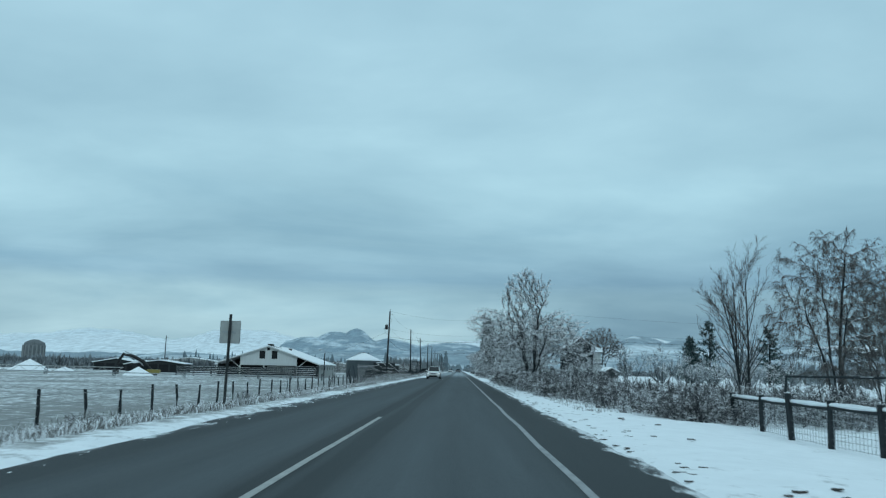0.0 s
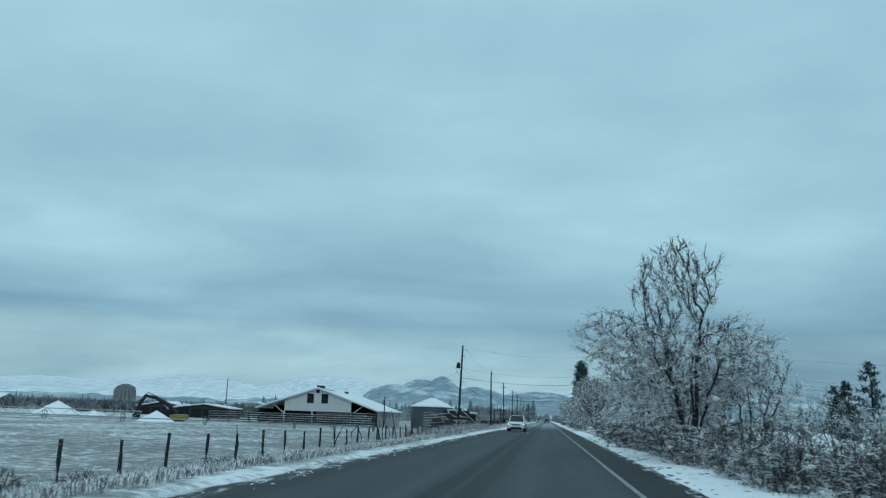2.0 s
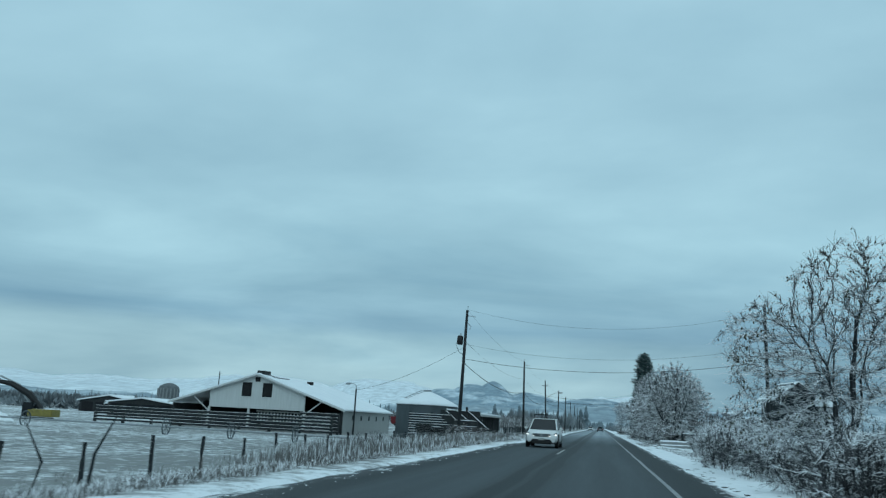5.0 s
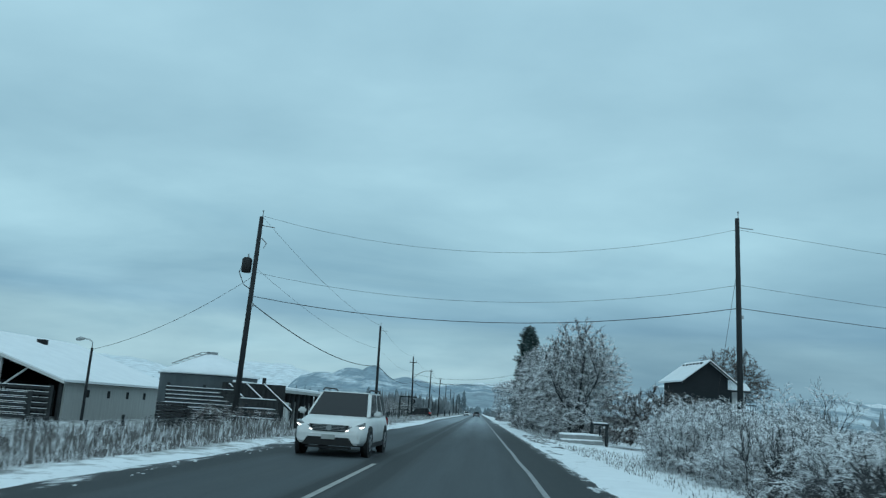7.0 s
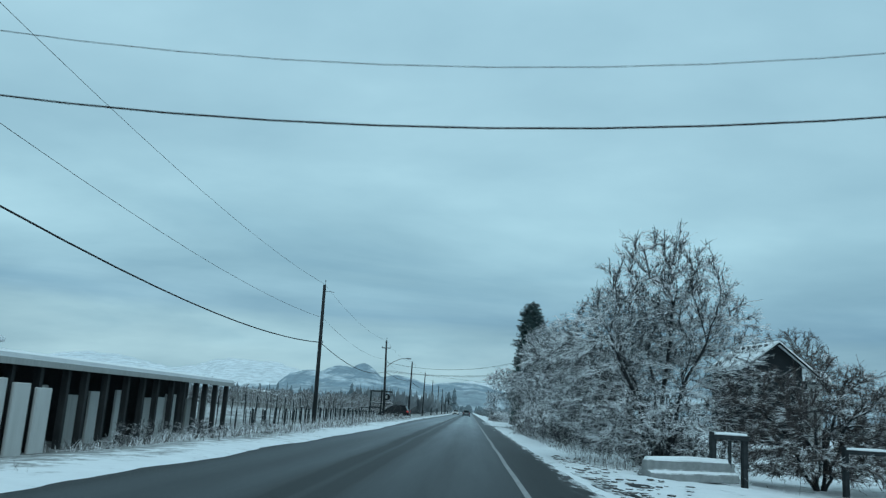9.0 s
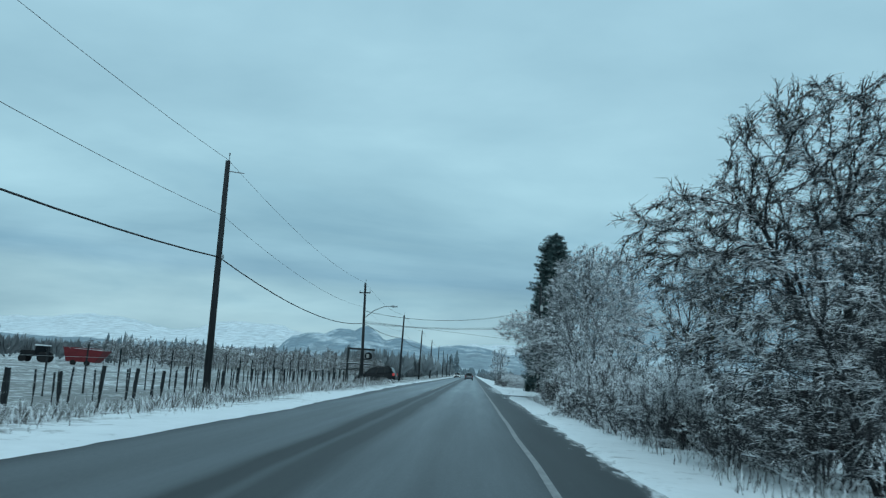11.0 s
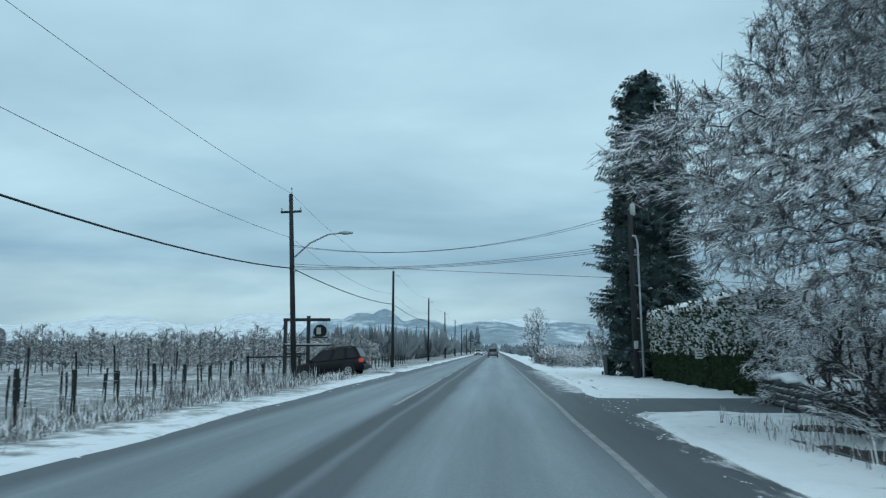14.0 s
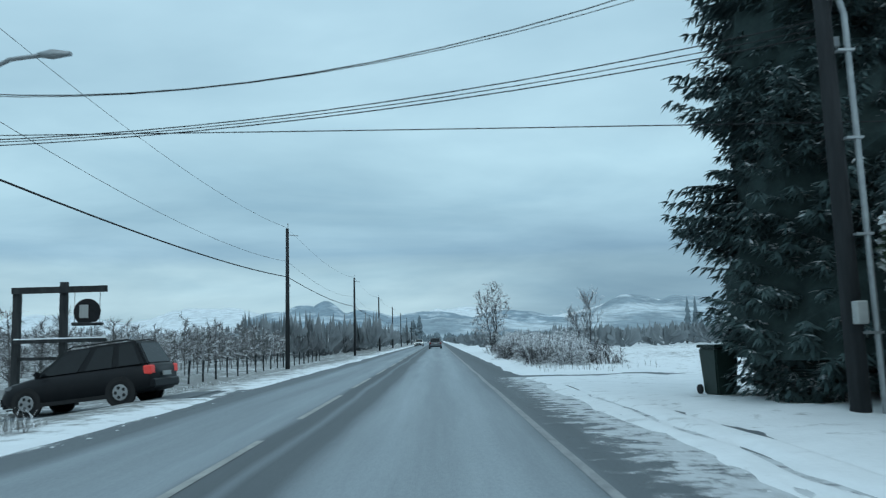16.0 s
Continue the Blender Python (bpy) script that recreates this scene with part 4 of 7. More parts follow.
def make_tree(name, seed, height, style, label, place, stems=1, spread=0.25, radius=0.16, twig_mat=None, leaf_mat=None, group="", lean=(0, 0)):
    plant = Plant(seed)
    for s in range(stems):
        a = math.tau * s / stems + plant.rng.uniform(-0.5, 0.5)
        tilt = 0.04 if s == 0 else spread * plant.rng.uniform(0.6, 1.25)
        d = Vector((math.cos(a) * tilt + lean[0], math.sin(a) * tilt + lean[1], 1))
        h = height * (1 if s == 0 else plant.rng.uniform(0.70, 0.92))
        plant.limb((math.cos(a) * 0.12 * stems ** 0.5, math.sin(a) * 0.12 * stems ** 0.5, -0.1), tuple(d.normalized()), h, radius * (1 if stems == 1 else 0.75), 0, style)
    x, y = place
    # bring the crown to the height asked for
    zs = sorted(v[2] for v in plant.twigs.v[::7])
    top = zs[int(len(zs) * 0.992)]
    k = height / top
    for bld in (plant.wood, plant.twigs, plant.leaves):
        bld.v = [(a * k, b * k, c * k) for a, b, c in bld.v]
    tree = thing(name, pose(x, y, gz(x, y) - 0.02), label, "tree", group)
    part("trunk", plant.wood, BARK, tree, smooth=True)
    part("crown", plant.twigs, twig_mat or TWIG, tree, "fine twigs coated with snow")
    if plant.leaves.v:
        part("leaves", plant.leaves, leaf_mat or DRY_LEAF, tree, "a few withered hanging leaves")
    return tree


def inside(rng, lobe, bias=0.42):
    """A random spot in an egg-shaped lobe of the crown, more often near its skin."""
    cx, cy, cz, rx, rz = lobe[:5]
    u, v, w = rng.gauss(0, 1), rng.gauss(0, 1), rng.gauss(0, 1)
    q = rng.random() ** bias / (math.sqrt(u * u + v * v + w * w) + 1e-6)
    return cx + u * q * rx, cy + v * q * rx, cz + w * q * rz


def branch_out(plant, stems, lobes, n, keep=None, step=0.19, kill=0.30, low=0.25, up=0.10, wander=0.17):
    """Limbs that grow step by step from the stems towards spots scattered through the lobes, forking as they go."""
    rng = plant.rng
    state = np.random.RandomState(rng.randint(0, 10 ** 6))
    spots, total = [], sum(l[5] for l in lobes)
    while len(spots) < n:
        pick = rng.uniform(0, total)
        for lobe in lobes:
            pick -= lobe[5]
            if pick <= 0:
                break
        p = inside(rng, lobe, 0.5)
        if p[2] > low and (not keep or keep(*p)):
            spots.append(p)
    goal = np.array(spots)
    pos, parent, kids = [], [], []
    for line in stems:
        for i, p in enumerate(line):
            pos.append(p)
            parent.append(len(pos) - 2 if i else -1)
            kids.append(0)
    first = np.array(pos)
    gap = np.linalg.norm(goal[:, None] - first[None], axis=2)
    near, dist = gap.argmin(1), gap.min(1)
    alive = dist > kill
    for _ in range(110):
        goal, near, dist = goal[alive], near[alive], dist[alive]
        if len(goal) < 6:
            break
        spot = np.array(pos)
        way = (goal - spot[near]) / dist[:, None]
        ends, back = np.unique(near, return_inverse=True)
        pull = np.zeros((len(ends), 3))
        np.add.at(pull, back, way)
        pull /= np.linalg.norm(pull, axis=1)[:, None] + 1e-6
        pull += state.normal(0, wander, pull.shape) + (0, 0, up)
        pull /= np.linalg.norm(pull, axis=1)[:, None]
        fresh = spot[ends] + pull * step
        start = len(pos)
        took = []
        for e, p in zip(ends.tolist(), fresh.tolist()):
            if kids[e] < 4:
                kids[e] += 1
                took.append(p)
                pos.append(tuple(p))
                parent.append(e)
                kids.append(0)
        if not took:
            break
        gap = np.linalg.norm(goal[:, None] - np.array(took)[None], axis=2)
        best = gap.min(1)
        closer = best < dist
        near = np.where(closer, start + gap.argmin(1), near)
        dist = np.minimum(dist, best)
        alive = dist > kill
    # limbs run in easy curves
    line, up_to = np.array(pos), np.array(parent)
    heir = np.full(len(pos), -1)
    heir[up_to[up_to >= 0]] = np.nonzero(up_to >= 0)[0]
    inner = np.nonzero((up_to >= 0) & (heir >= 0))[0]
    for _ in range(3):
        line[inner] = 0.5 * line[inner] + 0.25 * (line[up_to[inner]] + line[heir[inner]])
    return [tuple(p) for p in line.tolist()], parent


def clothe_limbs(plant, pos, parent, tip=0.0085, twig=0.010, reach=0.34, sprays=3.4, sides=4, hang=0.0, trunk=0.2):
    """Gives the limbs their thickness and the thin ones their snowy twigs."""
    rng = plant.rng
    area = [0.0] * len(pos)
    for i in range(len(pos) - 1, -1, -1):
        area[i] = max(area[i], tip ** 2.3)
        if parent[i] >= 0:
            area[parent[i]] += area[i]
    rad = [min(trunk, a ** (1 / 2.3)) for a in area]
    for i, j in enumerate(parent):
        if j < 0:
            continue
        (x0, y0, z0), (x1, y1, z1) = pos[j], pos[i]
        thick = rad[i] > 0.016
        plant.pipe(plant.wood if thick else plant.twigs, [pos[j], pos[i]], [min(rad[j], rad[i] * 1.35), rad[i]], 3 if rad[i] < 0.03 else 6)
        if rad[i] > 0.030:
            continue
        ln0 = math.sqrt((x1 - x0) ** 2 + (y1 - y0) ** 2 + (z1 - z0) ** 2) + 1e-4
        ex, ey, ez = (x1 - x0) / ln0, (y1 - y0) / ln0, (z1 - z0) / ln0
        k = int(sprays) + (rng.random() < sprays % 1)
        for _ in range(k):
            f = rng.random()
            px, py, pz = x0 + (x1 - x0) * f, y0 + (y1 - y0) * f, z0 + (z1 - z0) * f
            dx, dy, dz = ex * 1.15 + rng.gauss(0, 0.5), ey * 1.15 + rng.gauss(0, 0.5), ez * 1.0 + rng.gauss(0.16 - 0.5 * hang, 0.36)
            q = 1 / math.sqrt(dx * dx + dy * dy + dz * dz + 1e-6)
            ln = reach * rng.uniform(0.45, 1.4)
            dx, dy, dz = dx * q, dy * q, dz * q
            sag = (0.05 + hang) * ln * rng.uniform(0.3, 1.6)
            mid = (px + dx * ln * 0.5, py + dy * ln * 0.5, max(0.04, pz + dz * ln * 0.5 + 0.02))
            end = (px + dx * ln, py + dy * ln, max(0.03, pz + dz * ln - sag))
            plant.ribbon([(px, py, pz), mid, end], twig)
            for _ in range(sides):
                s = rng.uniform(0.1, 0.95)
                a, b, s2 = (mid, end, (s - 0.5) * 2) if s > 0.5 else ((px, py, pz), mid, s * 2)
                bx, by, bz = a[0] + (b[0] - a[0]) * s2, a[1] + (b[1] - a[1]) * s2, a[2] + (b[2] - a[2]) * s2
                l2 = ln * rng.uniform(0.25, 0.55)
                plant.ribbon([(bx, by, bz), (bx + (dx * 0.6 + rng.gauss(0, 0.6)) * l2, by + (dy * 0.6 + rng.gauss(0, 0.6)) * l2, max(0.02, bz + (dz * 0.6 + rng.gauss(0.0 - hang, 0.4)) * l2))], twig * 0.8)


def crown_tree(name, seed, place, label, stems, lobes, n, radius=0.12, twig_mat=None, keep_road=True, leaves=0, **grow):
    """A tree from its stems (lists of world points) and the lobes of its crown (world x, y, z, radius, half height, weight)."""
    plant = Plant(seed)
    x0, y0 = place
    z0 = gz(x0, y0) - 0.02
    rng = plant.rng
    lines = []
    for k, line in enumerate(stems):
        pts = []
        for (ax, ay, az), (bx, by, bz) in zip(line, line[1:]):
            for i in range(4):
                t = i / 4
                w = 0.05 if az + t > 0.3 else 0.0
                pts.append((ax + (bx - ax) * t - x0 + rng.uniform(-w, w), ay + (by - ay) * t - y0 + rng.uniform(-w, w), az + (bz - az) * t - z0))
        pts.append((line[-1][0] - x0, line[-1][1] - y0, line[-1][2] - z0))
        lines.append(pts)
    local = [(l[0] - x0, l[1] - y0, l[2] - z0) + tuple(l[3:]) for l in lobes]
    # boughs stay clear of the carriageway
    keep = (lambda x, y, z: x + x0 > 3.1 - 0.85 * max(0.0, z - 1.2)) if keep_road else None
    pos, parent = branch_out(plant, lines, local, n, keep)
    clothe_limbs(plant, pos, parent, trunk=radius, **grow)
    for _ in range(leaves):
        plant.leaf(rng.choice(plant.twigs.v[len(plant.twigs.v) // 2:]), 0.12)
    tree = thing(name, pose(x0, y0, z0), label, "tree")
    part("trunk", plant.wood, BARK, tree, smooth=True)
    part("crown", plant.twigs, twig_mat or TWIG, tree, "fine twigs coated with snow")
    if plant.leaves.v:
        part("leaves", plant.leaves, DRY_LEAF, tree, "a few withered hanging leaves")
    return tree


def fan(seed, x, y, k, top, spread, lean=(0, 0)):
    """Several stems fanning out from one foot."""
    r = random.Random(seed)
    out = []
    for i in range(k):
        a = math.tau * i / k + r.uniform(-0.4, 0.4)
        s = spread * r.uniform(0.5, 1.1) * (0.3 if i == 0 else 1)
        h = top * (1 if i == 0 else r.uniform(0.6, 0.9))
        dx, dy = math.cos(a) * s + lean[0], math.sin(a) * s + lean[1]
        out.append([(x + dx * 0.05, y + dy * 0.05, gz(x, y) - 0.1), (x + dx * 0.45, y + dy * 0.45, h * 0.45), (x + dx, y + dy, h)])
    return out


crown_tree("frosted_tree", 11, (4.9, 56.0), "broad rounded tree with snow-coated twigs above a thicket", fan(1, 4.9, 56, 6, 5.4, 1.8),
           [(4.5, 56, 6.5, 1.75, 1.85, 0.8), (2.3, 56, 4.3, 2.0, 1.35, 0.7), (4.6, 56, 3.4, 3.0, 2.0, 1.3), (6.6, 56.2, 3.9, 1.6, 1.7, 0.6)], 2600, 0.19, leaves=180, twig=0.0085)
low_tree = crown_tree("frosted_tree", 12, (5.4, 69.0), "low bare tree white with frost beside the road", fan(2, 5.4, 69, 5, 3.4, 1.2),
                      [(5.4, 69, 3.2, 2.2, 2.2, 1.0), (5.2, 69, 1.6, 2.6, 1.4, 0.7)], 620, 0.10, twig=0.0085)
copy_thing(low_tree, pose(8.0, 59.5, gz(8.0, 59.5), 0, 0, 130))
copy_thing(low_tree, pose(5.6, 62.2, gz(5.6, 62.2), 0, 0, 250) @ Matrix.Diagonal((0.8, 0.8, 0.8, 1)))
copy_thing(low_tree, pose(6.0, 78.0, gz(6.0, 78.0), 0, 0, 40) @ Matrix.Diagonal((0.85, 0.85, 0.85, 1)))
crown_tree("leafy_frosted_tree", 13, (7.4, 91.5), "tall bare tree with frosted twigs and withered leaves", fan(3, 7.4, 91.5, 6, 5.2, 1.6),
           [(7.9, 91.5, 5.1, 2.6, 2.9, 1.0), (5.2, 91, 3.9, 1.8, 2.1, 0.7), (5.8, 90.5, 1.6, 2.2, 1.4, 0.5)], 1800, 0.13, leaves=800, twig=0.0075)
crown_tree("frosted_tree", 14, (6.5, 144.5), "round frosted tree with many upright stems", fan(4, 6.5, 144.5, 8, 5.2, 2.2),
           [(6.65, 144.5, 5.05, 2.55, 2.8, 1.2), (3.95, 144.1, 2.85, 1.9, 1.85, 0.8), (8.65, 144.5, 3.6, 1.5, 2.2, 0.6), (5.8, 143.8, 1.4, 3.0, 1.2, 0.8)], 2900, 0.15, twig=0.0095, sprays=4.0)
crown_tree("arching_tree", 15, (8.2, 158.8), "dense dark tree with arching snow-laden branches", fan(5, 8.2, 158.8, 6, 5.8, 1.8, (-0.8, 0)),
           [(8.0, 158.8, 5.4, 3.0, 2.9, 1.2), (4.9, 158.4, 4.3, 1.9, 1.4, 0.6), (6.8, 157.6, 2.4, 2.9, 2.1, 1.0), (9.8, 160, 4.8, 2.4, 2.8, 0.6)], 3000, 0.19, DARK_TWIG, hang=0.18, leaves=350, twig=0.0075, sprays=4.6)
crown_tree("arching_tree", 27, (6.6, 154.6), "low dark tree bent under snow", fan(6, 6.6, 154.6, 4, 2.6, 1.1),
           [(6.4, 154.6, 2.2, 2.0, 1.9, 1.0), (5.4, 154.2, 1.1, 1.7, 1.0, 0.5)], 560, 0.08, DARK_TWIG, hang=0.12, twig=0.0075)
crown_tree("arching_tree", 28, (8.8, 172.4), "dark snow-laden tree behind the roadside thicket", fan(7, 8.8, 172.4, 6, 4.2, 1.5),
           [(8.9, 172.6, 4.3, 2.2, 2.6, 1.0), (7.6, 172, 2.0, 2.5, 1.9, 0.9)], 900, 0.12, DARK_TWIG, hang=0.12, twig=0.0075)
crown_tree("frosted_tree", 16, (5.5, 180.0), "small frosted tree on a single dark trunk", [[(5.5, 180, -0.1), (5.5, 180, 1.2), (5.45, 180, 1.9)], [(5.5, 180, 1.2), (5.1, 180.2, 2.2)], [(5.5, 180, 1.3), (5.9, 179.8, 2.3)]],
           [(5.4, 180, 3.5, 1.75, 1.5, 1.0)], 420, 0.085, TWIG_PALE, twig=0.007)
crown_tree("leaning_tree", 17, (7.4, 191.6), "large leaning tree with snow-laden boughs hanging over the verge", fan(8, 7.4, 191.6, 5, 6.4, 1.5, (-0.8, 0.4)),
           [(6.9, 192, 6.6, 2.3, 2.7, 1.1), (3.3, 192, 4.3, 1.9, 1.1, 0.6), (5.0, 191.4, 3.2, 2.4, 2.0, 0.9), (9.0, 192.2, 5.6, 2.0, 2.6, 0.6)], 2500, 0.18, TWIG_PALE, hang=0.10, twig=0.0075, sprays=5.0)
crown_tree("spreading_tree", 21, (9.5, 196.4), "tall tree with a dark leaning trunk and frosted spreading crown",
           [[(9.5, 196.4, -0.1), (9.2, 196.3, 3.2), (8.0, 196.2, 5.8)], [(9.2, 196.3, 3.0), (10.2, 196.6, 6.0)], [(8.4, 196.2, 4.6), (6.9, 196, 6.0)]],
           [(8.4, 196.4, 8.3, 3.0, 2.4, 1.2), (10.4, 197, 6.0, 2.2, 2.4, 0.6), (6.4, 196, 6.4, 1.8, 2.2, 0.6), (5.2, 197.3, 4.2, 1.2, 1.5, 0.3), (9.6, 197, 3.8, 2.2, 1.2, 0.25)], 2500, 0.24, TWIG_PALE, hang=0.2, twig=0.0075, sprays=5.0)
crown_tree("frosted_tree", 26, (7.2, 184.5), "low frosted tree in the roadside thicket", fan(9, 7.2, 184.5, 5, 3.2, 1.4), [(7.0, 184.5, 2.8, 2.3, 2.2, 1.0), (6.4, 184, 1.3, 2.2, 1.2, 0.5)], 700, 0.08, TWIG_PALE, hang=0.2, twig=0.0065)
crown_tree("weeping_birch", 20, (18.8, 41.0), "weeping birch with bare drooping twigs", fan(10, 18.8, 41, 4, 7.0, 2.0),
           [(18.8, 41, 6.6, 3.2, 2.4, 1.0), (17.0, 41, 4.2, 2.0, 2.2, 0.6), (20.6, 41, 4.4, 2.4, 2.4, 0.8), (19.0, 40.6, 2.0, 3.0, 1.6, 0.6)], 1300, 0.17, TWIG_BARE, keep_road=False, hang=0.8, twig=0.006)
crown_tree("frosted_tree", 29, (22.5, 44.0), "dense bare tree behind the garden fence", fan(11, 22.5, 44, 5, 5.0, 1.8), [(22.5, 44, 4.0, 3.0, 3.2, 1.0)], 620, 0.12, TWIG_BARE, keep_road=False, hang=0.4, twig=0.0065)
crown_tree("bare_bush", 33, (11.0, 143.0), "tall brown bare bush before the house", fan(12, 11.0, 143, 7, 2.4, 1.8), [(9.4, 143, 1.5, 1.8, 1.8, 0.9), (11.6, 143, 1.7, 2.0, 1.9, 1.0), (14.0, 144, 1.5, 2.0, 1.7, 0.9), (11.2, 143, 0.4, 3.0, 0.6, 0.9)], 2900, 0.05, BROWN_TWIG, twig=0.009, sprays=5.0)
crown_tree("bare_bush", 34, (-9.6, 123.6), "brown bare bush in the snow beside the road", fan(13, -9.6, 123.6, 6, 0.9, 1.0), [(-10.2, 123.4, 0.25, 1.5, 0.85, 1.0), (-8.9, 124.6, 0.15, 1.2, 0.75, 0.7)], 620, 0.03, BROWN_TWIG, keep_road=False, twig=0.006, sprays=3.0)
make_tree("bare_tree", 18, 9.0, styled(UPRIGHT, levels=[(0.05, 0.08, 13, 0.2), (0.08, 0.16, 9, 0.3), (0.14, 0.1, 6, 0.3), (0.2, 0.04, 0, 0.25)]), "slender bare tree with upright limbs", (13.0, 192.5), 1, 0.2, 0.13, TWIG_BARE)
make_tree("bare_tree", 19, 9.1, styled(UPRIGHT, levels=[(0.05, 0.02, 15, 0.2), (0.08, 0.10, 10, 0.3), (0.14, 0.08, 8, 0.3), (0.2, 0.04, 0, 0.25)], clear=[0.14, 0.15, 0.15], angle=[0.62, 0.5, 0.55]),
          "tall bare tree with upright fanning limbs", (15.5, 45.0), 3, 0.16, 0.12, TWIG_BARE)
crown_tree("frosted_tree", 22, (4.9, 276.0), "pale frosted tree beside the road", fan(16, 4.9, 276, 5, 4.2, 1.0),
           [(4.8, 276, 4.2, 1.7, 2.1, 1.0), (4.5, 276, 2.2, 1.8, 1.3, 0.6)], 620, 0.10, TWIG_PALE, keep_road=False, twig=0.013, sprays=3.0)
make_tree("frosted_tree", 23, 4.6, UPRIGHT, "small frosted tree on the verge", (10.5, 262.0), 2, 0.3, 0.07)
crown_tree("bare_tree", 24, (36.5, 212.0), "bare round tree behind the house", fan(14, 36.5, 212, 6, 8.5, 3.6),
           [(36.5, 212, 9.0, 5.0, 4.2, 1.0), (33.0, 212, 7.6, 3.0, 2.8, 0.5), (40.0, 212, 7.4, 3.0, 2.8, 0.5)], 1500, 0.24, TWIG_BARE, keep_road=False, twig=0.013, reach=0.5, sprays=2.4)


far_tree = make_tree("bare_tree", 25, 5.5, styled(UPRIGHT, levels=[(0.08, 0.05, 10, 0.2), (0.12, 0.1, 8, 0.3), (0.16, 0.0, 6, 0.3), (0.2, 0.0, 0, 0.25)], angle=[0.75, 0.7, 0.6], twig=0.012), "bare frosted tree in the rough field", (26.0, 76.0), 3, 0.5, 0.10, group="trees in the rough field")
rng = random.Random(12)
for k in range(16):
    x, y = rng.uniform(20, 62), rng.uniform(60, 165)
    copy_thing(far_tree, pose(x, y, gz(x, y), 0, 0, rng.uniform(0, 360)) @ Matrix.Diagonal((1, 1, rng.uniform(0.6, 1.05), 1)))


# ---- shrubs ----
def shrub_mesh(seed, radius, height, n, sprays=3.0, hang=0.1, material=None, twig=0.007, reach=0.26):
    """A low bush of many stems, branching and clothed like the trees."""
    plant = Plant(seed)
    feet = []
    for _ in range(10):
        a, q = plant.rng.uniform(0, math.tau), plant.rng.uniform(0.0, 0.5) * radius
        feet.append([(math.cos(a) * q, math.sin(a) * q, 0.0), (math.cos(a) * q * 1.2, math.sin(a) * q * 1.2, height * 0.15), (math.cos(a) * q * 1.5, math.sin(a) * q * 1.5, height * 0.3)])
    lobes = [(0, 0, height * 0.45, radius, height * 0.6, 1.0), (0, 0, height * 0.12, radius * 0.9, height * 0.2, 0.4)] + [(math.cos(k * 2.1 + seed) * radius * 0.45, math.sin(k * 2.1 + seed) * radius * 0.45, height * 0.6, radius * 0.5, height * 0.5, 0.3) for k in range(3)]
    pos, parent = branch_out(plant, feet, lobes, n, step=0.14, kill=0.2, low=0.04)
    clothe_limbs(plant, pos, parent, tip=0.006, twig=twig, reach=reach, sprays=sprays, sides=4, hang=hang, trunk=0.03)
    material = material or SHRUB_TWIG
    return plant.wood.mesh("shrub_stems", material), plant.twigs.mesh("shrub_twigs", material), plant.twigs


shrubs = [shrub_mesh(40 + k, r, h, n) for k, (r, h, n) in enumerate(((0.85, 1.15, 190), (1.05, 0.95, 200), (0.75, 1.4, 190), (1.1, 0.8, 200)))]
light_shrub = shrub_mesh(46, 1.0, 1.15, 90, 1.6, 0.1, None, 0.010)
arching = [shrub_mesh(60 + k, 1.75, 2.4, 520, 3.4, 0.22, SHRUB_PALE, 0.0075, 0.30) for k in range(2)]
garden_shrub = shrub_mesh(70, 1.6, 2.4, 620, 4.2, 0.35, SHRUB_PALE, 0.0055, 0.26)


def plant_shrub(mesh, x, y, size, label, group, rng):
    ob = part("shrub", mesh[0], None, None, m=pose(x, y, gz(x, y) - 0.03, 0, 0, rng.uniform(0, 360)) @ Matrix.Diagonal((size, size, size * rng.uniform(0.85, 1.15), 1)))
    part("foliage", mesh[1], None, ob)
    return tagged(ob, label, "shrub", group)


rng = random.Random(99)


undergrowth = Build()


def thicket(n, x0, x1, y0, y1, size0, size1, label, group, front=None, deep=99.0):
    """Shrubs scattered over a strip; those deeper than the given line are joined into the undergrowth."""
    for _ in range(n):
        x, y = rng.uniform(x0, x1), rng.uniform(y0, y1)
        if front and x < front(y):
            continue
        if x > (front(y) if front else x0) + deep:
            src = light_shrub[2]
            s, a, z, base = rng.uniform(size0, size1), rng.uniform(0, math.tau), gz(x, y) - 0.03, len(undergrowth.v)
            c, q = math.cos(a) * s, math.sin(a) * s
            undergrowth.v.extend((x + u * c - v * q, y + u * q + v * c, z + w * s) for u, v, w in src.v)
            undergrowth.f.extend(tuple(k + base for k in f) for f in src.f)
            continue
        plant_shrub(rng.choice(shrubs), x, y, rng.uniform(size0, size1), label, group, rng)


thicket(250, 4.0, 16.0, 26.5, 54, 0.75, 1.15, "low bramble shrub coated with snow", "thicket beside the verge", lambda y: 4.55 + max(0, 37 - y) * 0.16, 2.6)
thicket(58, 3.8, 8.0, 52, 78, 0.9, 1.5, "snowy shrub under the frosted trees", "thicket under the trees", None, 2.4)
thicket(30, 4.4, 9.0, 76, 100, 0.8, 1.3, "snowy shrub beside the verge", "thicket under the trees")
thicket(56, 5.0, 16.0, 101, 128, 0.8, 1.15, "low snowy shrub in rough grass", "shrubs by the pole", lambda y: 5.2 + max(0, y - 118) * 0.3, 2.8)
thicket(46, 4.3, 10.5, 143, 172, 0.9, 1.6, "snowy shrub under dark trees", "roadside thicket", lambda y: 5.6 if y < 150 else 4.4, 2.6)
thicket(30, 4.0, 8.5, 170, 193, 0.9, 1.6, "snow-laden shrub at the verge", "roadside thicket", lambda y: 4.0 if y < 186 else 4.6)
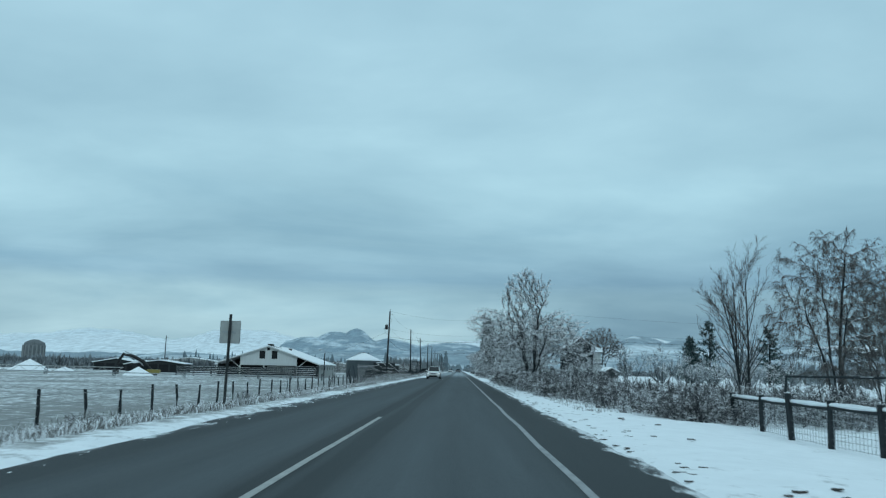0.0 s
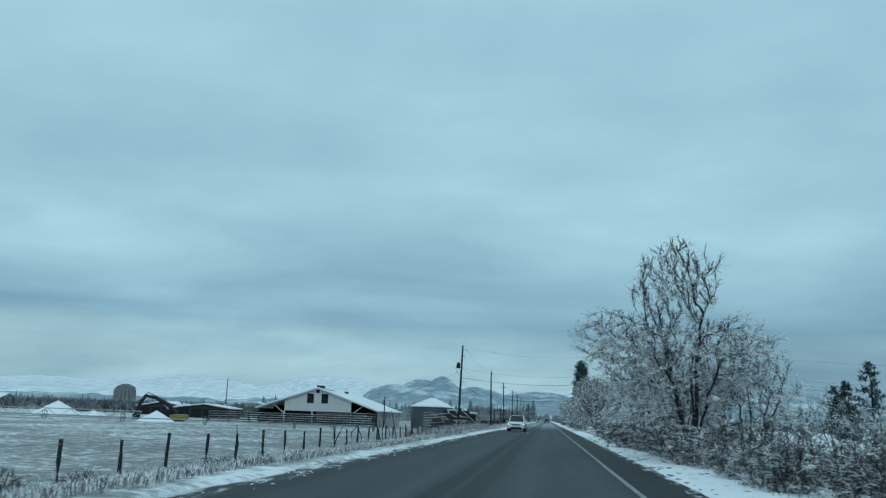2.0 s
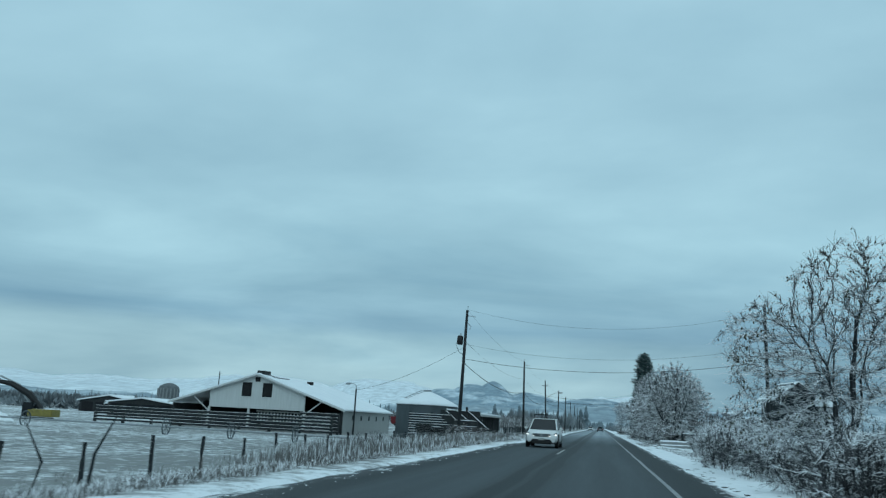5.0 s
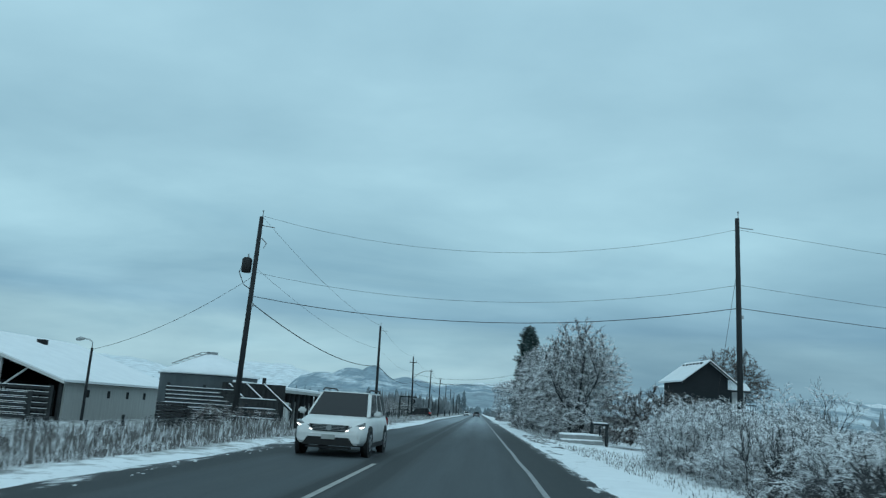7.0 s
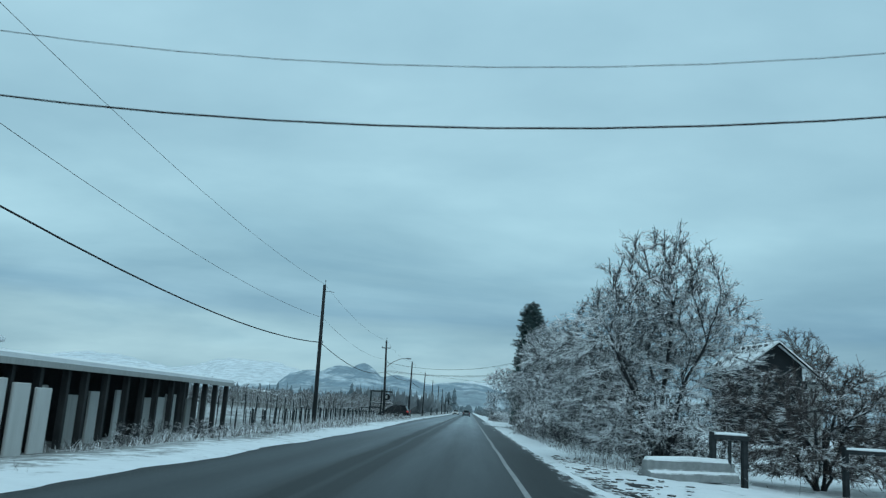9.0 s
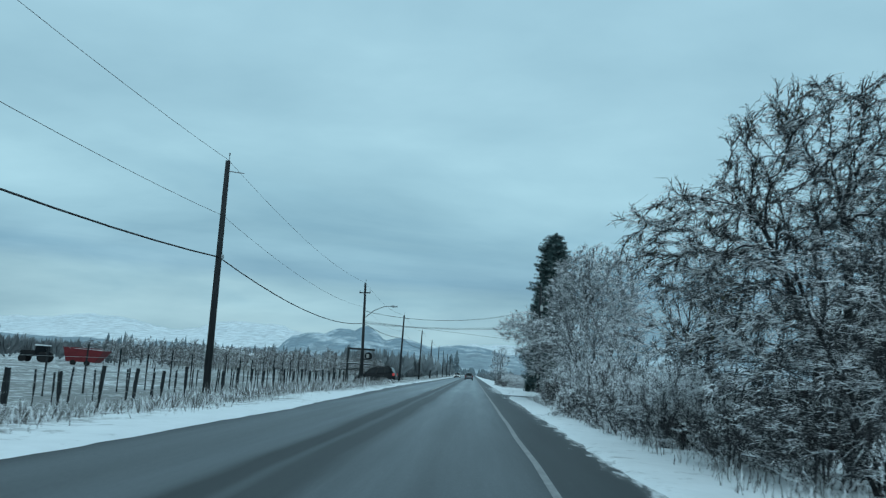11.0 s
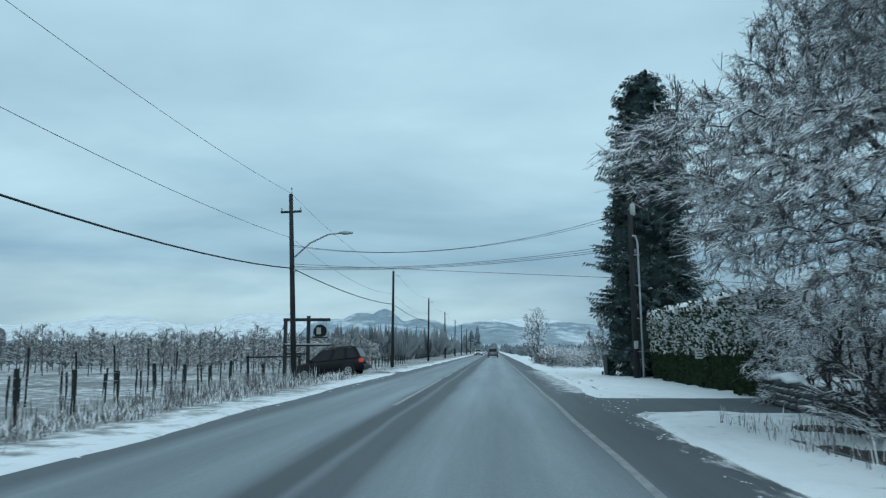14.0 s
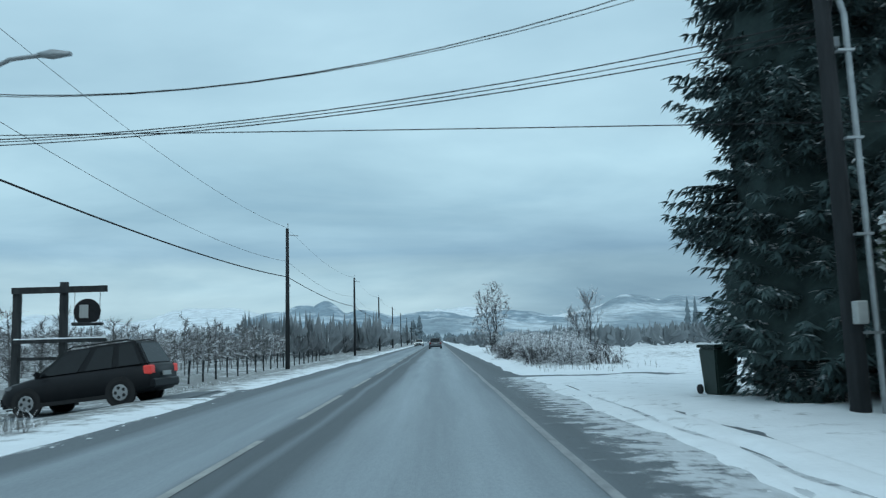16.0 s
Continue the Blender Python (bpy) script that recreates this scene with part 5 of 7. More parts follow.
thicket(34, 4.3, 7.8, 240, 276, 0.7, 1.1, "low frosted shrub at the field edge", "shrubs by the field")
thicket(26, -13.5, -9.2, 98, 123, 0.5, 0.9, "frosted bush against the farm fence", "farmyard bushes", None)
thicket(26, -10.6, -8.4, 82, 118, 0.3, 0.5, "small frosted bush in dry grass", "verge bushes", None)
thicket(12, -10.8, -9.2, 143, 160, 0.5, 0.8, "frosted brush before the open shed", "farmyard bushes", None)
thicket(12, -11.5, -8.2, 168, 220, 0.35, 0.6, "small frosted bush in dry grass", "verge bushes", None)
thicket(8, -11.0, -8.0, 8, 60, 0.3, 0.55, "small frosted bush in dry grass", "verge bushes", None)
for x, y, s in ((7.6, 200.3, 1.0), (8.2, 198.4, 1.15), (7.3, 196.6, 0.9)):
    plant_shrub(garden_shrub, x, y, s, "arching garden shrub bowed under snow", "garden shrubs", rng)
tagged(part("undergrowth", undergrowth, SHRUB_TWIG), "deep tangle of snowy brambles behind the verge shrubs", "undergrowth", kind="stuff")
for k in range(36):
    y = 105.5 + k * 0.62
    plant_shrub(arching[k % 2], 5.9 + max(0, y - 118) * 0.3 + rng.uniform(0, 5.5), y, rng.uniform(0.55, 0.8) * (1.3 if y > 117 else 1.0), "rounded shrub thickly coated with snow", "shrubs by the pole", rng)
for k in range(13):
    plant_shrub(arching[k % 2], 4.8 + rng.uniform(0, 2.6), 240 + k * 2.8, rng.uniform(0.5, 0.75), "low shrub thickly coated with snow at the field edge", "shrubs by the field", rng)
for k in range(7):
    plant_shrub(arching[k % 2], 5.0 + rng.uniform(0, 1.8), 161 + k * 2.3, rng.uniform(0.7, 0.95), "arching shrub bowed under snow", "roadside thicket", rng)
for k in range(8):
    plant_shrub(arching[k % 2], 5.2 + rng.uniform(0, 2.2), 178.5 + k * 1.9, rng.uniform(0.75, 1.0), "arching shrub bowed under snow", "roadside thicket", rng)

# ---- grass and weeds ----


def grass_patch(name, n, spot, h0, h1, label, seed, lean=0.6, width=0.0065):
    r = random.Random(seed)
    b = Build()
    made = 0
    while made < n:
        x, y, dens = spot(r)
        if r.random() > dens:
            continue
        made += 1
        z = gz(x, y)
        h = r.uniform(h0, h1) * (0.6 + 0.4 * dens)
        a, q = r.uniform(0, math.tau), r.uniform(0, lean) * h
        w = width * r.uniform(0.7, 1.6)
        c, s = math.cos(a + 1.57) * w, math.sin(a + 1.57) * w
        tip = (x + math.cos(a) * q, y + math.sin(a) * q, z + h)
        mid = (x + math.cos(a) * q * 0.35, y + math.sin(a) * q * 0.35, z + h * 0.6)
        b.add([(x - c, y - s, z - 0.03), (x + c, y + s, z - 0.03), (mid[0] + c * 0.8, mid[1] + s * 0.8, mid[2]), tip, (mid[0] - c * 0.8, mid[1] - s * 0.8, mid[2])],
              [(0, 1, 2, 4), (4, 2, 3)])
    return tagged(part(name, b, GRASS), label, "grass", kind="stuff")


def clump(x, y):
    u, v = x * 1.7 + y * 0.4, y * 1.1 - x * 0.5
    return 0.5 + 0.3 * (math.sin(u * 0.61 + 1) + 0.6 * math.sin(u * 1.9)) * (math.sin(v * 0.53) + 0.6 * math.sin(v * 1.7 + 2))


def left_bank(r):
    y = r.uniform(4, 130) if r.random() < 0.78 else r.uniform(130, 235)
    if 219.5 < y < 232:
        y -= 14
    if 127 < y < 142 and r.random() < 0.93:
        y -= 60
    x = (-5.9 if 124 < y < 190 else -6.75) - abs(r.gauss(0, 2.4))
    return x, y, min(1.0, max(0.08, clump(x, y))) * (1.0 if x > -13.0 else 0.25) * (0.5 if x > -6.9 else 1) * (1.0 if y < 130 else min(1.0, max(0.06, clump(x * 0.6, y * 0.5) * 1.6 - 0.5)))


grass_patch("dry_grass", 84000, left_bank, 0.06, 0.32, "long dry roadside grass white with frost", 71, 0.9, 0.007)
grass_patch("dry_weeds", 5200, lambda r: (-7.2 - abs(r.gauss(0, 1.5)), r.uniform(83, 124) if r.random() < 0.85 else r.uniform(168, 215), 0.9), 0.35, 0.85, "stiff dark weed stalks in the frosted grass", 72, 0.15, 0.014)
grass_patch("dry_grass", 10000, lambda r: (lambda x, y: (x, y, min(1.0, max(0.03, clump(x * 0.7, y * 0.6) * 1.5 - 0.45))))(-6.6 - abs(r.gauss(1.6, 2.0)), r.uniform(140, 219)), 0.08, 0.5, "tufts of frosted grass along the orchard fence", 75, 1.4, 0.008)
grass_patch("dry_grass", 9000, lambda r: (4.0 + abs(r.gauss(1.0, 1.5)), r.uniform(28, 130), 0.6), 0.05, 0.22, "tufts of dry grass at the snowy verge", 73, 0.4)
grass_patch("dry_grass", 6000, lambda r: (3.8 + abs(r.gauss(1.4, 1.5)), r.uniform(140, 195) if r.random() < 0.7 else r.uniform(234, 275), 0.6), 0.1, 0.45, "frosted grass below the shrubs", 74, 1.1)

# ---- farm: barn, tank, sheds ----
def sag(a, b, drop, n=14):
    a, b = Vector(a), Vector(b)
    return [a.lerp(b, i / n) - Vector((0, 0, drop * 4 * (i / n) * (1 - i / n))) for i in range(n + 1)]


def barn():
    x, y, z = -31.9, 135.8, -1.05
    t = thing("barn", pose(x, y, z), "white-fronted livestock barn with open sides and a snowy roof", "barn")
    hw, lw, peak, eave, length = 4.75, 8.5, 5.5, 2.65, 17.0
    mid = peak - (peak - eave) * hw / lw
    # gable front: boards above an open lower storey
    front = Build().prism([(-hw, 2.35), (hw, 2.35), (hw, mid), (0, peak), (-hw, mid)], 0, 0.16)
    part("gable_wall", front, WHITE_WALL, t, "white painted board gable")
    boards = Build()
    k = -hw + 0.3
    while k < hw:
        top = peak - (peak - eave) * abs(k) / lw - 0.05
        boards.box(k - 0.008, -0.010, 2.36, k + 0.008, 0.002, top)
        k += 0.42
    part("batten", boards, WHITE_WALL, t)
    # loft openings are near-black panels: the unlit inside is painted on
    for wx in (-1.55, 0.5):
        w = part("window", Build().box(wx, -0.03, 3.45, wx + 0.95, 0.02, 4.75), DARK, t, "dark panel standing in for an open loft hatch")
        part("sill", Build().box(wx - 0.06, -0.045, 3.39, wx + 1.01, -0.031, 3.45), WHITE_WALL, w)
        part("lintel", Build().box(wx - 0.06, -0.045, 4.75, wx + 1.01, -0.031, 4.81), WHITE_WALL, w)
    part("vent_hatch", Build().box(-0.3, -0.03, 4.85, 0.18, 0.02, 5.28), DARK, t, "small dark hatch under the ridge")
    for px in (-hw, -0.75, hw):
        part("post", Build().box(px - 0.09, -0.02, 0, px + 0.09, 0.16, 2.35), WHITE_WALL, t)
    for px in (-lw + 0.1, lw - 0.1):
        part("post", Build().box(px - 0.09, 0, 0, px + 0.09, 0.16, eave - 0.1), OLD_WOOD, t)
    part("fascia", Build().prism([(-lw - 0.3, eave - 0.18), (0, peak - 0.06), (lw + 0.3, eave - 0.18), (lw + 0.3, eave - 0.02), (0, peak + 0.1), (-lw - 0.3, eave - 0.02)], -0.42, -0.36), WHITE_WALL, t)
    for s in (-1, 1):
        slab = Build().prism([(0, peak + 0.02), (s * (lw + 0.3), eave - 0.08), (s * (lw + 0.3), eave + 0.06), (0, peak + 0.17)], -0.4, length + 0.4)
        part("roof", slab, ROOF_SNOW, t, "snow-covered roof slope")
        part("brace", Build().tube([(s * (hw + 0.05), -0.05, 2.0), (s * (hw + 1.6), -0.05, mid - 0.7)], 0.06, 5), WHITE_WALL, t)
    part("ridge_vent", rounded(Build().box(-0.35, 0.3, peak + 0.02, 0.45, 1.7, peak + 0.42), 0.03, 1), OLD_WOOD, t, "small dark ridge cupola")
    drop = (peak - eave) / lw
    part("roof_strip", Build().prism([(0.5, peak + 0.18 - 0.5 * drop), (1.0, peak + 0.18 - 1.0 * drop), (1.0, peak + 0.24 - 1.0 * drop), (0.5, peak + 0.24 - 0.5 * drop)], 1.6, 5.2), OLD_WOOD, t, "bare dark strip of roofing")
    for ry in (9.5,):
        zz = peak - (peak - eave) * 1.6 / lw
        part("roof_vent", Build().box(1.3, ry, zz, 1.8, ry + 0.6, zz + 0.45), DARK, t)
    part("side_wall", Build().box(lw - 0.12, 0.4, 0, lw, length, eave - 0.1), GREY_WALL, t, "pale grey plank side wall")
    part("side_wall", Build().box(-lw, 0.4, 0, -lw + 0.12, length, eave - 0.1), OLD_WOOD, t)
    for k in range(5):
        part("side_window", Build().box(lw - 0.02, 3 + k * 2.8, 1.75, lw + 0.03, 3.35 + k * 2.8, 2.2), DARK, t)
    part("back_wall", Build().prism([(-lw, 0), (lw, 0), (lw, eave), (0, peak), (-lw, eave)], length - 0.15, length), OLD_WOOD, t)
    # near-black floor and sheet behind the openings carry the barn's inner shade as colour
    part("loft_floor", Build().box(-hw, 0.2, 2.35, hw, length - 0.2, 2.5), DARK, t)
    part("inner_wall", Build().box(-lw + 0.3, 5.5, 0, lw - 0.3, 5.6, 2.9), DARK, t)
    for k in range(15):
        part("stall_slat", Build().box(-0.4 + k * 0.33, 1.4, 1.15, -0.3 + k * 0.33, 1.46, 2.2), WHITE_WALL, t)
    part("stall_rail", Build().box(-0.55, 1.35, 2.1, hw - 0.1, 1.42, 2.22).box(-0.55, 1.35, 1.1, hw - 0.1, 1.42, 1.2), WHITE_WALL, t)
    for k in range(10):
        part("stall_slat", Build().box(hw + 0.35 + k * 0.34, 2.4, 0.6, hw + 0.43 + k * 0.34, 2.46, 2.1), OLD_WOOD, t)
    return t


barn()


def corral(x0, x1, y, rails, label, z=-0.66, h=1.35):
    t = thing("corral_fence", pose((x0 + x1) / 2, y, z), label, "fence")
    n = int(abs(x1 - x0) / 2.6)
    for k in range(n + 1):
        px = (x0 - x1) / 2 + (x1 - x0) * k / n
        part("post", Build().box(px - 0.11, -0.11, 0, px + 0.11, 0.11, h + 0.25), OLD_WOOD, t)
    for k in range(rails):
        zz = 0.2 + (h - 0.2) * k / (rails - 1)
        board = part("rail", Build().box((x0 - x1) / 2, -0.16, zz, (x1 - x0) / 2, -0.09, zz + 0.17), OLD_WOOD, t, "dark board topped with snow")
        part("snow_cap", Build().tube([((x0 - x1) / 2, -0.125, zz + 0.175), (0, -0.125, zz + 0.185), ((x1 - x0) / 2, -0.125, zz + 0.175)], 0.014, 5), SNOW, board)
    return t


corral(-46.0, -23.2, 132.2, 5, "dark board corral fence before the barn")
corral(-27.0, -23.4, 134.6, 6, "dark board gate fence beside the barn", h=1.7)


def feed_tank():
    x, y, z, r = -16.5, 140.2, -1.0, 2.9
    t = thing("grain_tank", pose(x, y, z), "round corrugated steel grain tank with a snowy cone roof", "grain tank")
    n, rings = 40, []
    for k in range(29):
        rr = r + (0.02 if k % 2 else -0.01)
        rings.append([(rr * math.cos(i * math.tau / n), rr * math.sin(i * math.tau / n), k * 3.5 / 28) for i in range(n)])
    part("wall", Build().loft(rings), GALV, t, smooth=True)
    cone = [[((r + 0.14) * c * q * math.cos(i * math.tau / n), (r + 0.14) * c * q * math.sin(i * math.tau / n), zz) for i in range(n)]
            for c, q, zz in ((1, 1, 3.46), (1, 1, 3.56), (0.72, 1, 3.98), (0.4, 1, 4.42), (0.12, 1, 4.76))]
    part("roof", Build().loft(cone), ROOF_SNOW, t, "snow-covered cone roof", smooth=True)
    part("cap", Build().tube([(0, 0, 4.72), (0, 0, 4.92)], [0.34, 0.36], 12), STEEL, t)
    ladder = Build()
    for s in (-0.18, 0.18):
        ladder.tube([(-1.75 + s, -1.3 + s * 0.5, 4.05), (-0.35 + s, -0.3 + s * 0.5, 4.85)], 0.03, 4)
    for k in range(6):
        f = k / 5
        ladder.tube([(-1.75 + 1.4 * f - 0.18, -1.3 + f - 0.09, 4.07 + 0.8 * f), (-1.75 + 1.4 * f + 0.18, -1.3 + f + 0.09, 4.07 + 0.8 * f)], 0.025, 4)
    part("roof_ladder", ladder, STEEL, t)
    return t


feed_tank()


def open_shed():
    t = thing("open_shed", pose(-12.0, 136.9, -0.95), "long open-fronted shed of dark posts under a snowy lean-to roof", "shed")
    L = 21.4
    part("roof", Build().prism([(-1.9, 3.08), (0.45, 2.86), (0.45, 2.98), (-1.9, 3.2)], -0.4, L), ROOF_SNOW, t, "thin snow-covered roof")
    part("fascia", Build().box(0.38, -0.4, 2.68, 0.46, L, 2.855), GREY_WALL, t, "pale fascia board")
    # back wall is near-black: the shed's inner shade is put into its colour
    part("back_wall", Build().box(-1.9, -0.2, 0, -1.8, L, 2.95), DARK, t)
    part("end_wall", Build().box(-1.9, -0.3, 0, 0.3, -0.22, 2.85), OLD_WOOD, t, "dark boarded end wall")
    rr = random.Random(14)
    for k in range(15):
        y = 0.2 + k * (L - 0.6) / 14 + rr.uniform(-0.2, 0.2)
        part("post", Build().box(0.05, y, 0, 0.25, y + 0.18, 2.78), OLD_WOOD, t)
    for k in range(11):
        y, w = 0.8 + k * 1.85 + rr.uniform(-0.3, 0.3), rr.uniform(0.7, 1.2)
        x = -0.35 - 0.12 * (k % 3)
        part("panel", rounded(Build().box(x - 0.1, y, 0.1, x, y + w, rr.uniform(1.9, 2.35)), 0.015, 1), WHITE_WALL if k % 3 else GREY_WALL, t, "upright pale insulation panel")
    for k in range(3):
        part("panel", rounded(Build().box(0.5, 0.25 + k * 1.15, 0.05, 0.60, 1.05 + k * 1.15, 2.32 - 0.1 * k), 0.02, 1), WHITE_WALL, t, "pale panel leaning by the shed")
    return t


open_shed()


def slatted_crates(x, y, rz):
    t = thing("slatted_fence", pose(x, y, gz(x, y), 0, 0, rz), "slatted timber screen with snow lying on each board", "fence")
    for k in range(9):
        z = 0.5 + k * 0.21
        board = part("slat", Build().box(-1.9, -0.02 - 0.015 * (k % 3), z, 1.9, 0.02, z + 0.12), OLD_WOOD, t)
        part("snow_cap", Build().box(-1.88, -0.05, z + 0.122, 1.7 - 0.25 * (k % 4), 0.03, z + 0.155), SNOW, board, "line of snow")
    for px in (-1.8, 0.1, 1.7):
        part("post", Build().box(px - 0.07, 0.025, -0.1, px + 0.07, 0.14, 2.5), OLD_WOOD, t)
    return t


slatted_crates(-14.9, 134.4, 8)


def pallet_stack(x, y, n, rz, label):
    t = thing("pallet_stack", pose(x, y, gz(x, y), 0, 0, rz), label, "pallets")
    deck = Build()
    for k in range(6):
        deck.box(-0.6 + k * 0.21, -0.5, 0.10, -0.46 + k * 0.21, 0.5, 0.125)
    for k in (-0.55, -0.05, 0.45):
        deck.box(-0.6, k, 0.0, 0.6, k + 0.1, 0.1)
    me = deck.mesh("pallet", OLD_WOOD)
    for k in range(n):
        part("pallet", me, None, t, m=pose(0.03 * (k % 3), 0.02 * (k % 2), k * 0.14, 0, 0, (k * 37 % 5) - 2))
    return t


pallet_stack(-14.2, 128.5, 11, 5, "tall stack of weathered wooden pallets")
pallet_stack(-13.0, 129.2, 9, -8, "stack of weathered wooden pallets")


def lean_rack():
    t = thing("timber_rack", pose(-11.75, 134.5, -0.75), "dark timber bay with snow-capped boards and leaning beams", "rack")
    for k in range(4):
        board = part("board", rounded(Build().box(-1.05, -0.05, 0.05 + k * 0.5, 1.0, 0.0, 0.52 + k * 0.5), 0.015, 1), OLD_WOOD, t)
        part("snow_cap", Build().tube([(-1.0, -0.05, 0.525 + k * 0.5), (0.1, -0.06, 0.53 + k * 0.5), (0.95, -0.05, 0.525 + k * 0.5)], [0.02, 0.035, 0.02], 5), SNOW, board, "line of snow")
    for px in (-1.0, 0.0, 0.95):
        part("post", Build().box(px - 0.08, 0.005, 0, px + 0.08, 0.16, 2.1), OLD_WOOD, t)
    for k, (a, b) in enumerate((((-0.9, 0.5, 2.75), (0.35, 0.5, 1.75)), ((0.0, 0.7, 2.8), (1.7, 0.7, 1.45)), ((-1.9, 0.6, 2.7), (-0.9, 0.6, 1.9)))):
        beam = part("beam", Build().tube([a, b], 0.07, 5), OLD_WOOD, t)
        part("snow_cap", Build().tube([(a[0], a[1], a[2] + 0.06), (b[0], b[1], b[2] + 0.06)], 0.045, 5), SNOW, beam, "line of snow")
    part("back_panel", Build().box(-2.6, 1.6, 0, 1.0, 1.7, 2.85), OLD_WOOD, t, "dark boarded screen")
    part("back_post", Build().box(-0.3, 1.45, 0, -0.12, 1.6, 3.2), OLD_WOOD, t)


lean_rack()


def yard_lamp():
    t = thing("yard_lamp", pose(-22.8, 137.4, -1.0), "yard lamp on a dark pole by the barn", "lamp")
    part("pole", Build().tube([(0, 0, 0), (0.02, 0, 4.6)], [0.09, 0.07], 7), POLE_WOOD, t)
    part("arm", Build().tube([(0.02, 0, 4.5), (0, 0, 4.95), (-0.25, 0, 5.1), (-0.6, 0, 5.1)], 0.035, 5), STEEL, t)
    part("lamp_head", Build().tube([(-0.5, 0, 5.12), (-0.75, 0, 5.1), (-1.0, 0, 5.05)], [0.06, 0.13, 0.08], 8), STEEL, t)


yard_lamp()


def simple_shed(name, x, y, z, w, d, h, ridge, wall, label, rz=0, open_front=False):
    t = thing(name, pose(x, y, z, 0, 0, rz), label, "shed")
    part("wall", Build().prism([(-w / 2, 0), (w / 2, 0), (w / 2, h), (0, h + ridge), (-w / 2, h)], 0, d), wall, t)
    for s in (-1, 1):
        part("roof", Build().prism([(0, h + ridge + 0.02), (s * (w / 2 + 0.3), h - 0.05), (s * (w / 2 + 0.3), h + 0.12), (0, h + ridge + 0.2)], -0.4, d + 0.4), ROOF_SNOW, t, "snow-covered roof")
    # open bays are flat near-black panels with their shade painted in
    if open_front:
        n = 4
        for k in range(n):
            x0 = -w / 2 + 0.4 + k * (w - 0.8) / n
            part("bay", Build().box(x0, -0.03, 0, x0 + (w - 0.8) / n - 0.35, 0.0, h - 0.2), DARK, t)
    return t


simple_shed("machine_shed", -61.0, 165, -1.0, 9.5, 8, 2.2, 0.6, OLD_WOOD, "dark open machine shed with a snowy roof", 8, True)
simple_shed("low_barn", -139, 222, -0.9, 9, 60, 2.2, 1.7, GREY_WALL, "long low barn with a snowy roof", 90)
simple_shed("machine_shed", -47.0, 172, -1.0, 9, 7, 2.3, 0.7, GREY_WALL, "small farm shed with a snowy roof", 0, True)
simple_shed("machine_shed", -67.5, 172, -1.0, 7, 6, 1.9, 0.7, OLD_WOOD, "low dark implement shed with a snowy roof", -6, True)
simple_shed("machine_shed", -77.0, 182, -1.0, 10, 7, 2.2, 0.9, OLD_WOOD, "low dark timber shed with a snowy roof", 4, True)
simple_shed("far_shed", -78.0, 235, -1.0, 16, 8, 3.0, 1.0, GREY_WALL, "far farm shed with a snowy roof", 5)
simple_shed("far_shed", -40.0, 268, -1.0, 14, 8, 2.6, 1.0, GREY_WALL, "far farm shed with a snowy roof", 0)


def snow_heap(x, y, r, h, seed):
    n, m = 20, 7
    rr = random.Random(seed)
    rings = [[((r * (1 - k / m) + 0.02) * (1 + rr.uniform(-0.05, 0.05)) * math.cos(i * math.tau / n), (r * (1 - k / m) + 0.02) * (1 + rr.uniform(-0.05, 0.05)) * math.sin(i * math.tau / n),
               h * (k / m) ** 0.95) for i in range(n)] for k in range(m + 1)]
    tagged(part("snowy_mound", Build().loft(rings), SNOW, smooth=True, m=pose(x, y, -1.05)), "cone-shaped gravel heap under snow", "heap", "gravel heaps")


for k, (x, y, r, h) in enumerate(((-47.2, 119.4, 3.0, 1.75), (-81.0, 152.5, 4.6, 2.6), (-73.0, 150.0, 3.0, 1.3), (-99.0, 158, 4.0, 2.0))):
    snow_heap(x, y, r, h, 5 + k)


TOWER_GREY = mat("weathered_dark_concrete", (0.17, 0.18, 0.185), (0.10, 0.11, 0.115), scale=0.3, rough=0.9)


def excavator():
    t = thing("excavator", pose(-49.0, 128, -1.0, 0, 0, 12) @ Matrix.Diagonal((0.72, 0.72, 0.72, 1)), "parked yellow excavator with a folded boom, dusted with snow", "excavator")
    for s in (-1, 1):
        part("track", rounded(Build().box(-1.9, s * 1.1 - 0.25, 0, 1.9, s * 1.1 + 0.25, 0.75), 0.2), RUBBER, t)
    part("body", rounded(Build().box(-0.6, -1.25, 0.85, 2.4, 1.25, 1.75), 0.1), YELLOW_MACHINE, t)
    part("cab", rounded(Build().box(-1.3, -1.2, 0.85, 0.0, -0.1, 2.5), 0.1), GLASS_DARK, t)
    part("boom", Build().tube([(0.6, 0.3, 1.5), (-1.2, 0.3, 3.4), (-3.6, 0.3, 4.6), (-5.6, 0.3, 4.9)], [0.32, 0.42, 0.36, 0.26], 6), TRIM_BLACK, t)
    part("stick", Build().tube([(-5.3, 0.3, 5.2), (-6.3, 0.3, 3.6), (-6.9, 0.3, 1.6)], [0.24, 0.36, 0.2], 6), TRIM_BLACK, t)
    part("bucket", rounded(Build().box(-7.4, -0.3, 0.3, -6.2, 0.9, 1.7), 0.2), TRIM_BLACK, t)
    for p, q in (((-0.6, 0.3, 1.7), (-2.2, 0.3, 3.7)), ((-2.6, 0.3, 4.5), (-5.2, 0.3, 5.5))):
        part("ram", Build().tube([p, q], 0.12, 5), STEEL, t)


excavator()


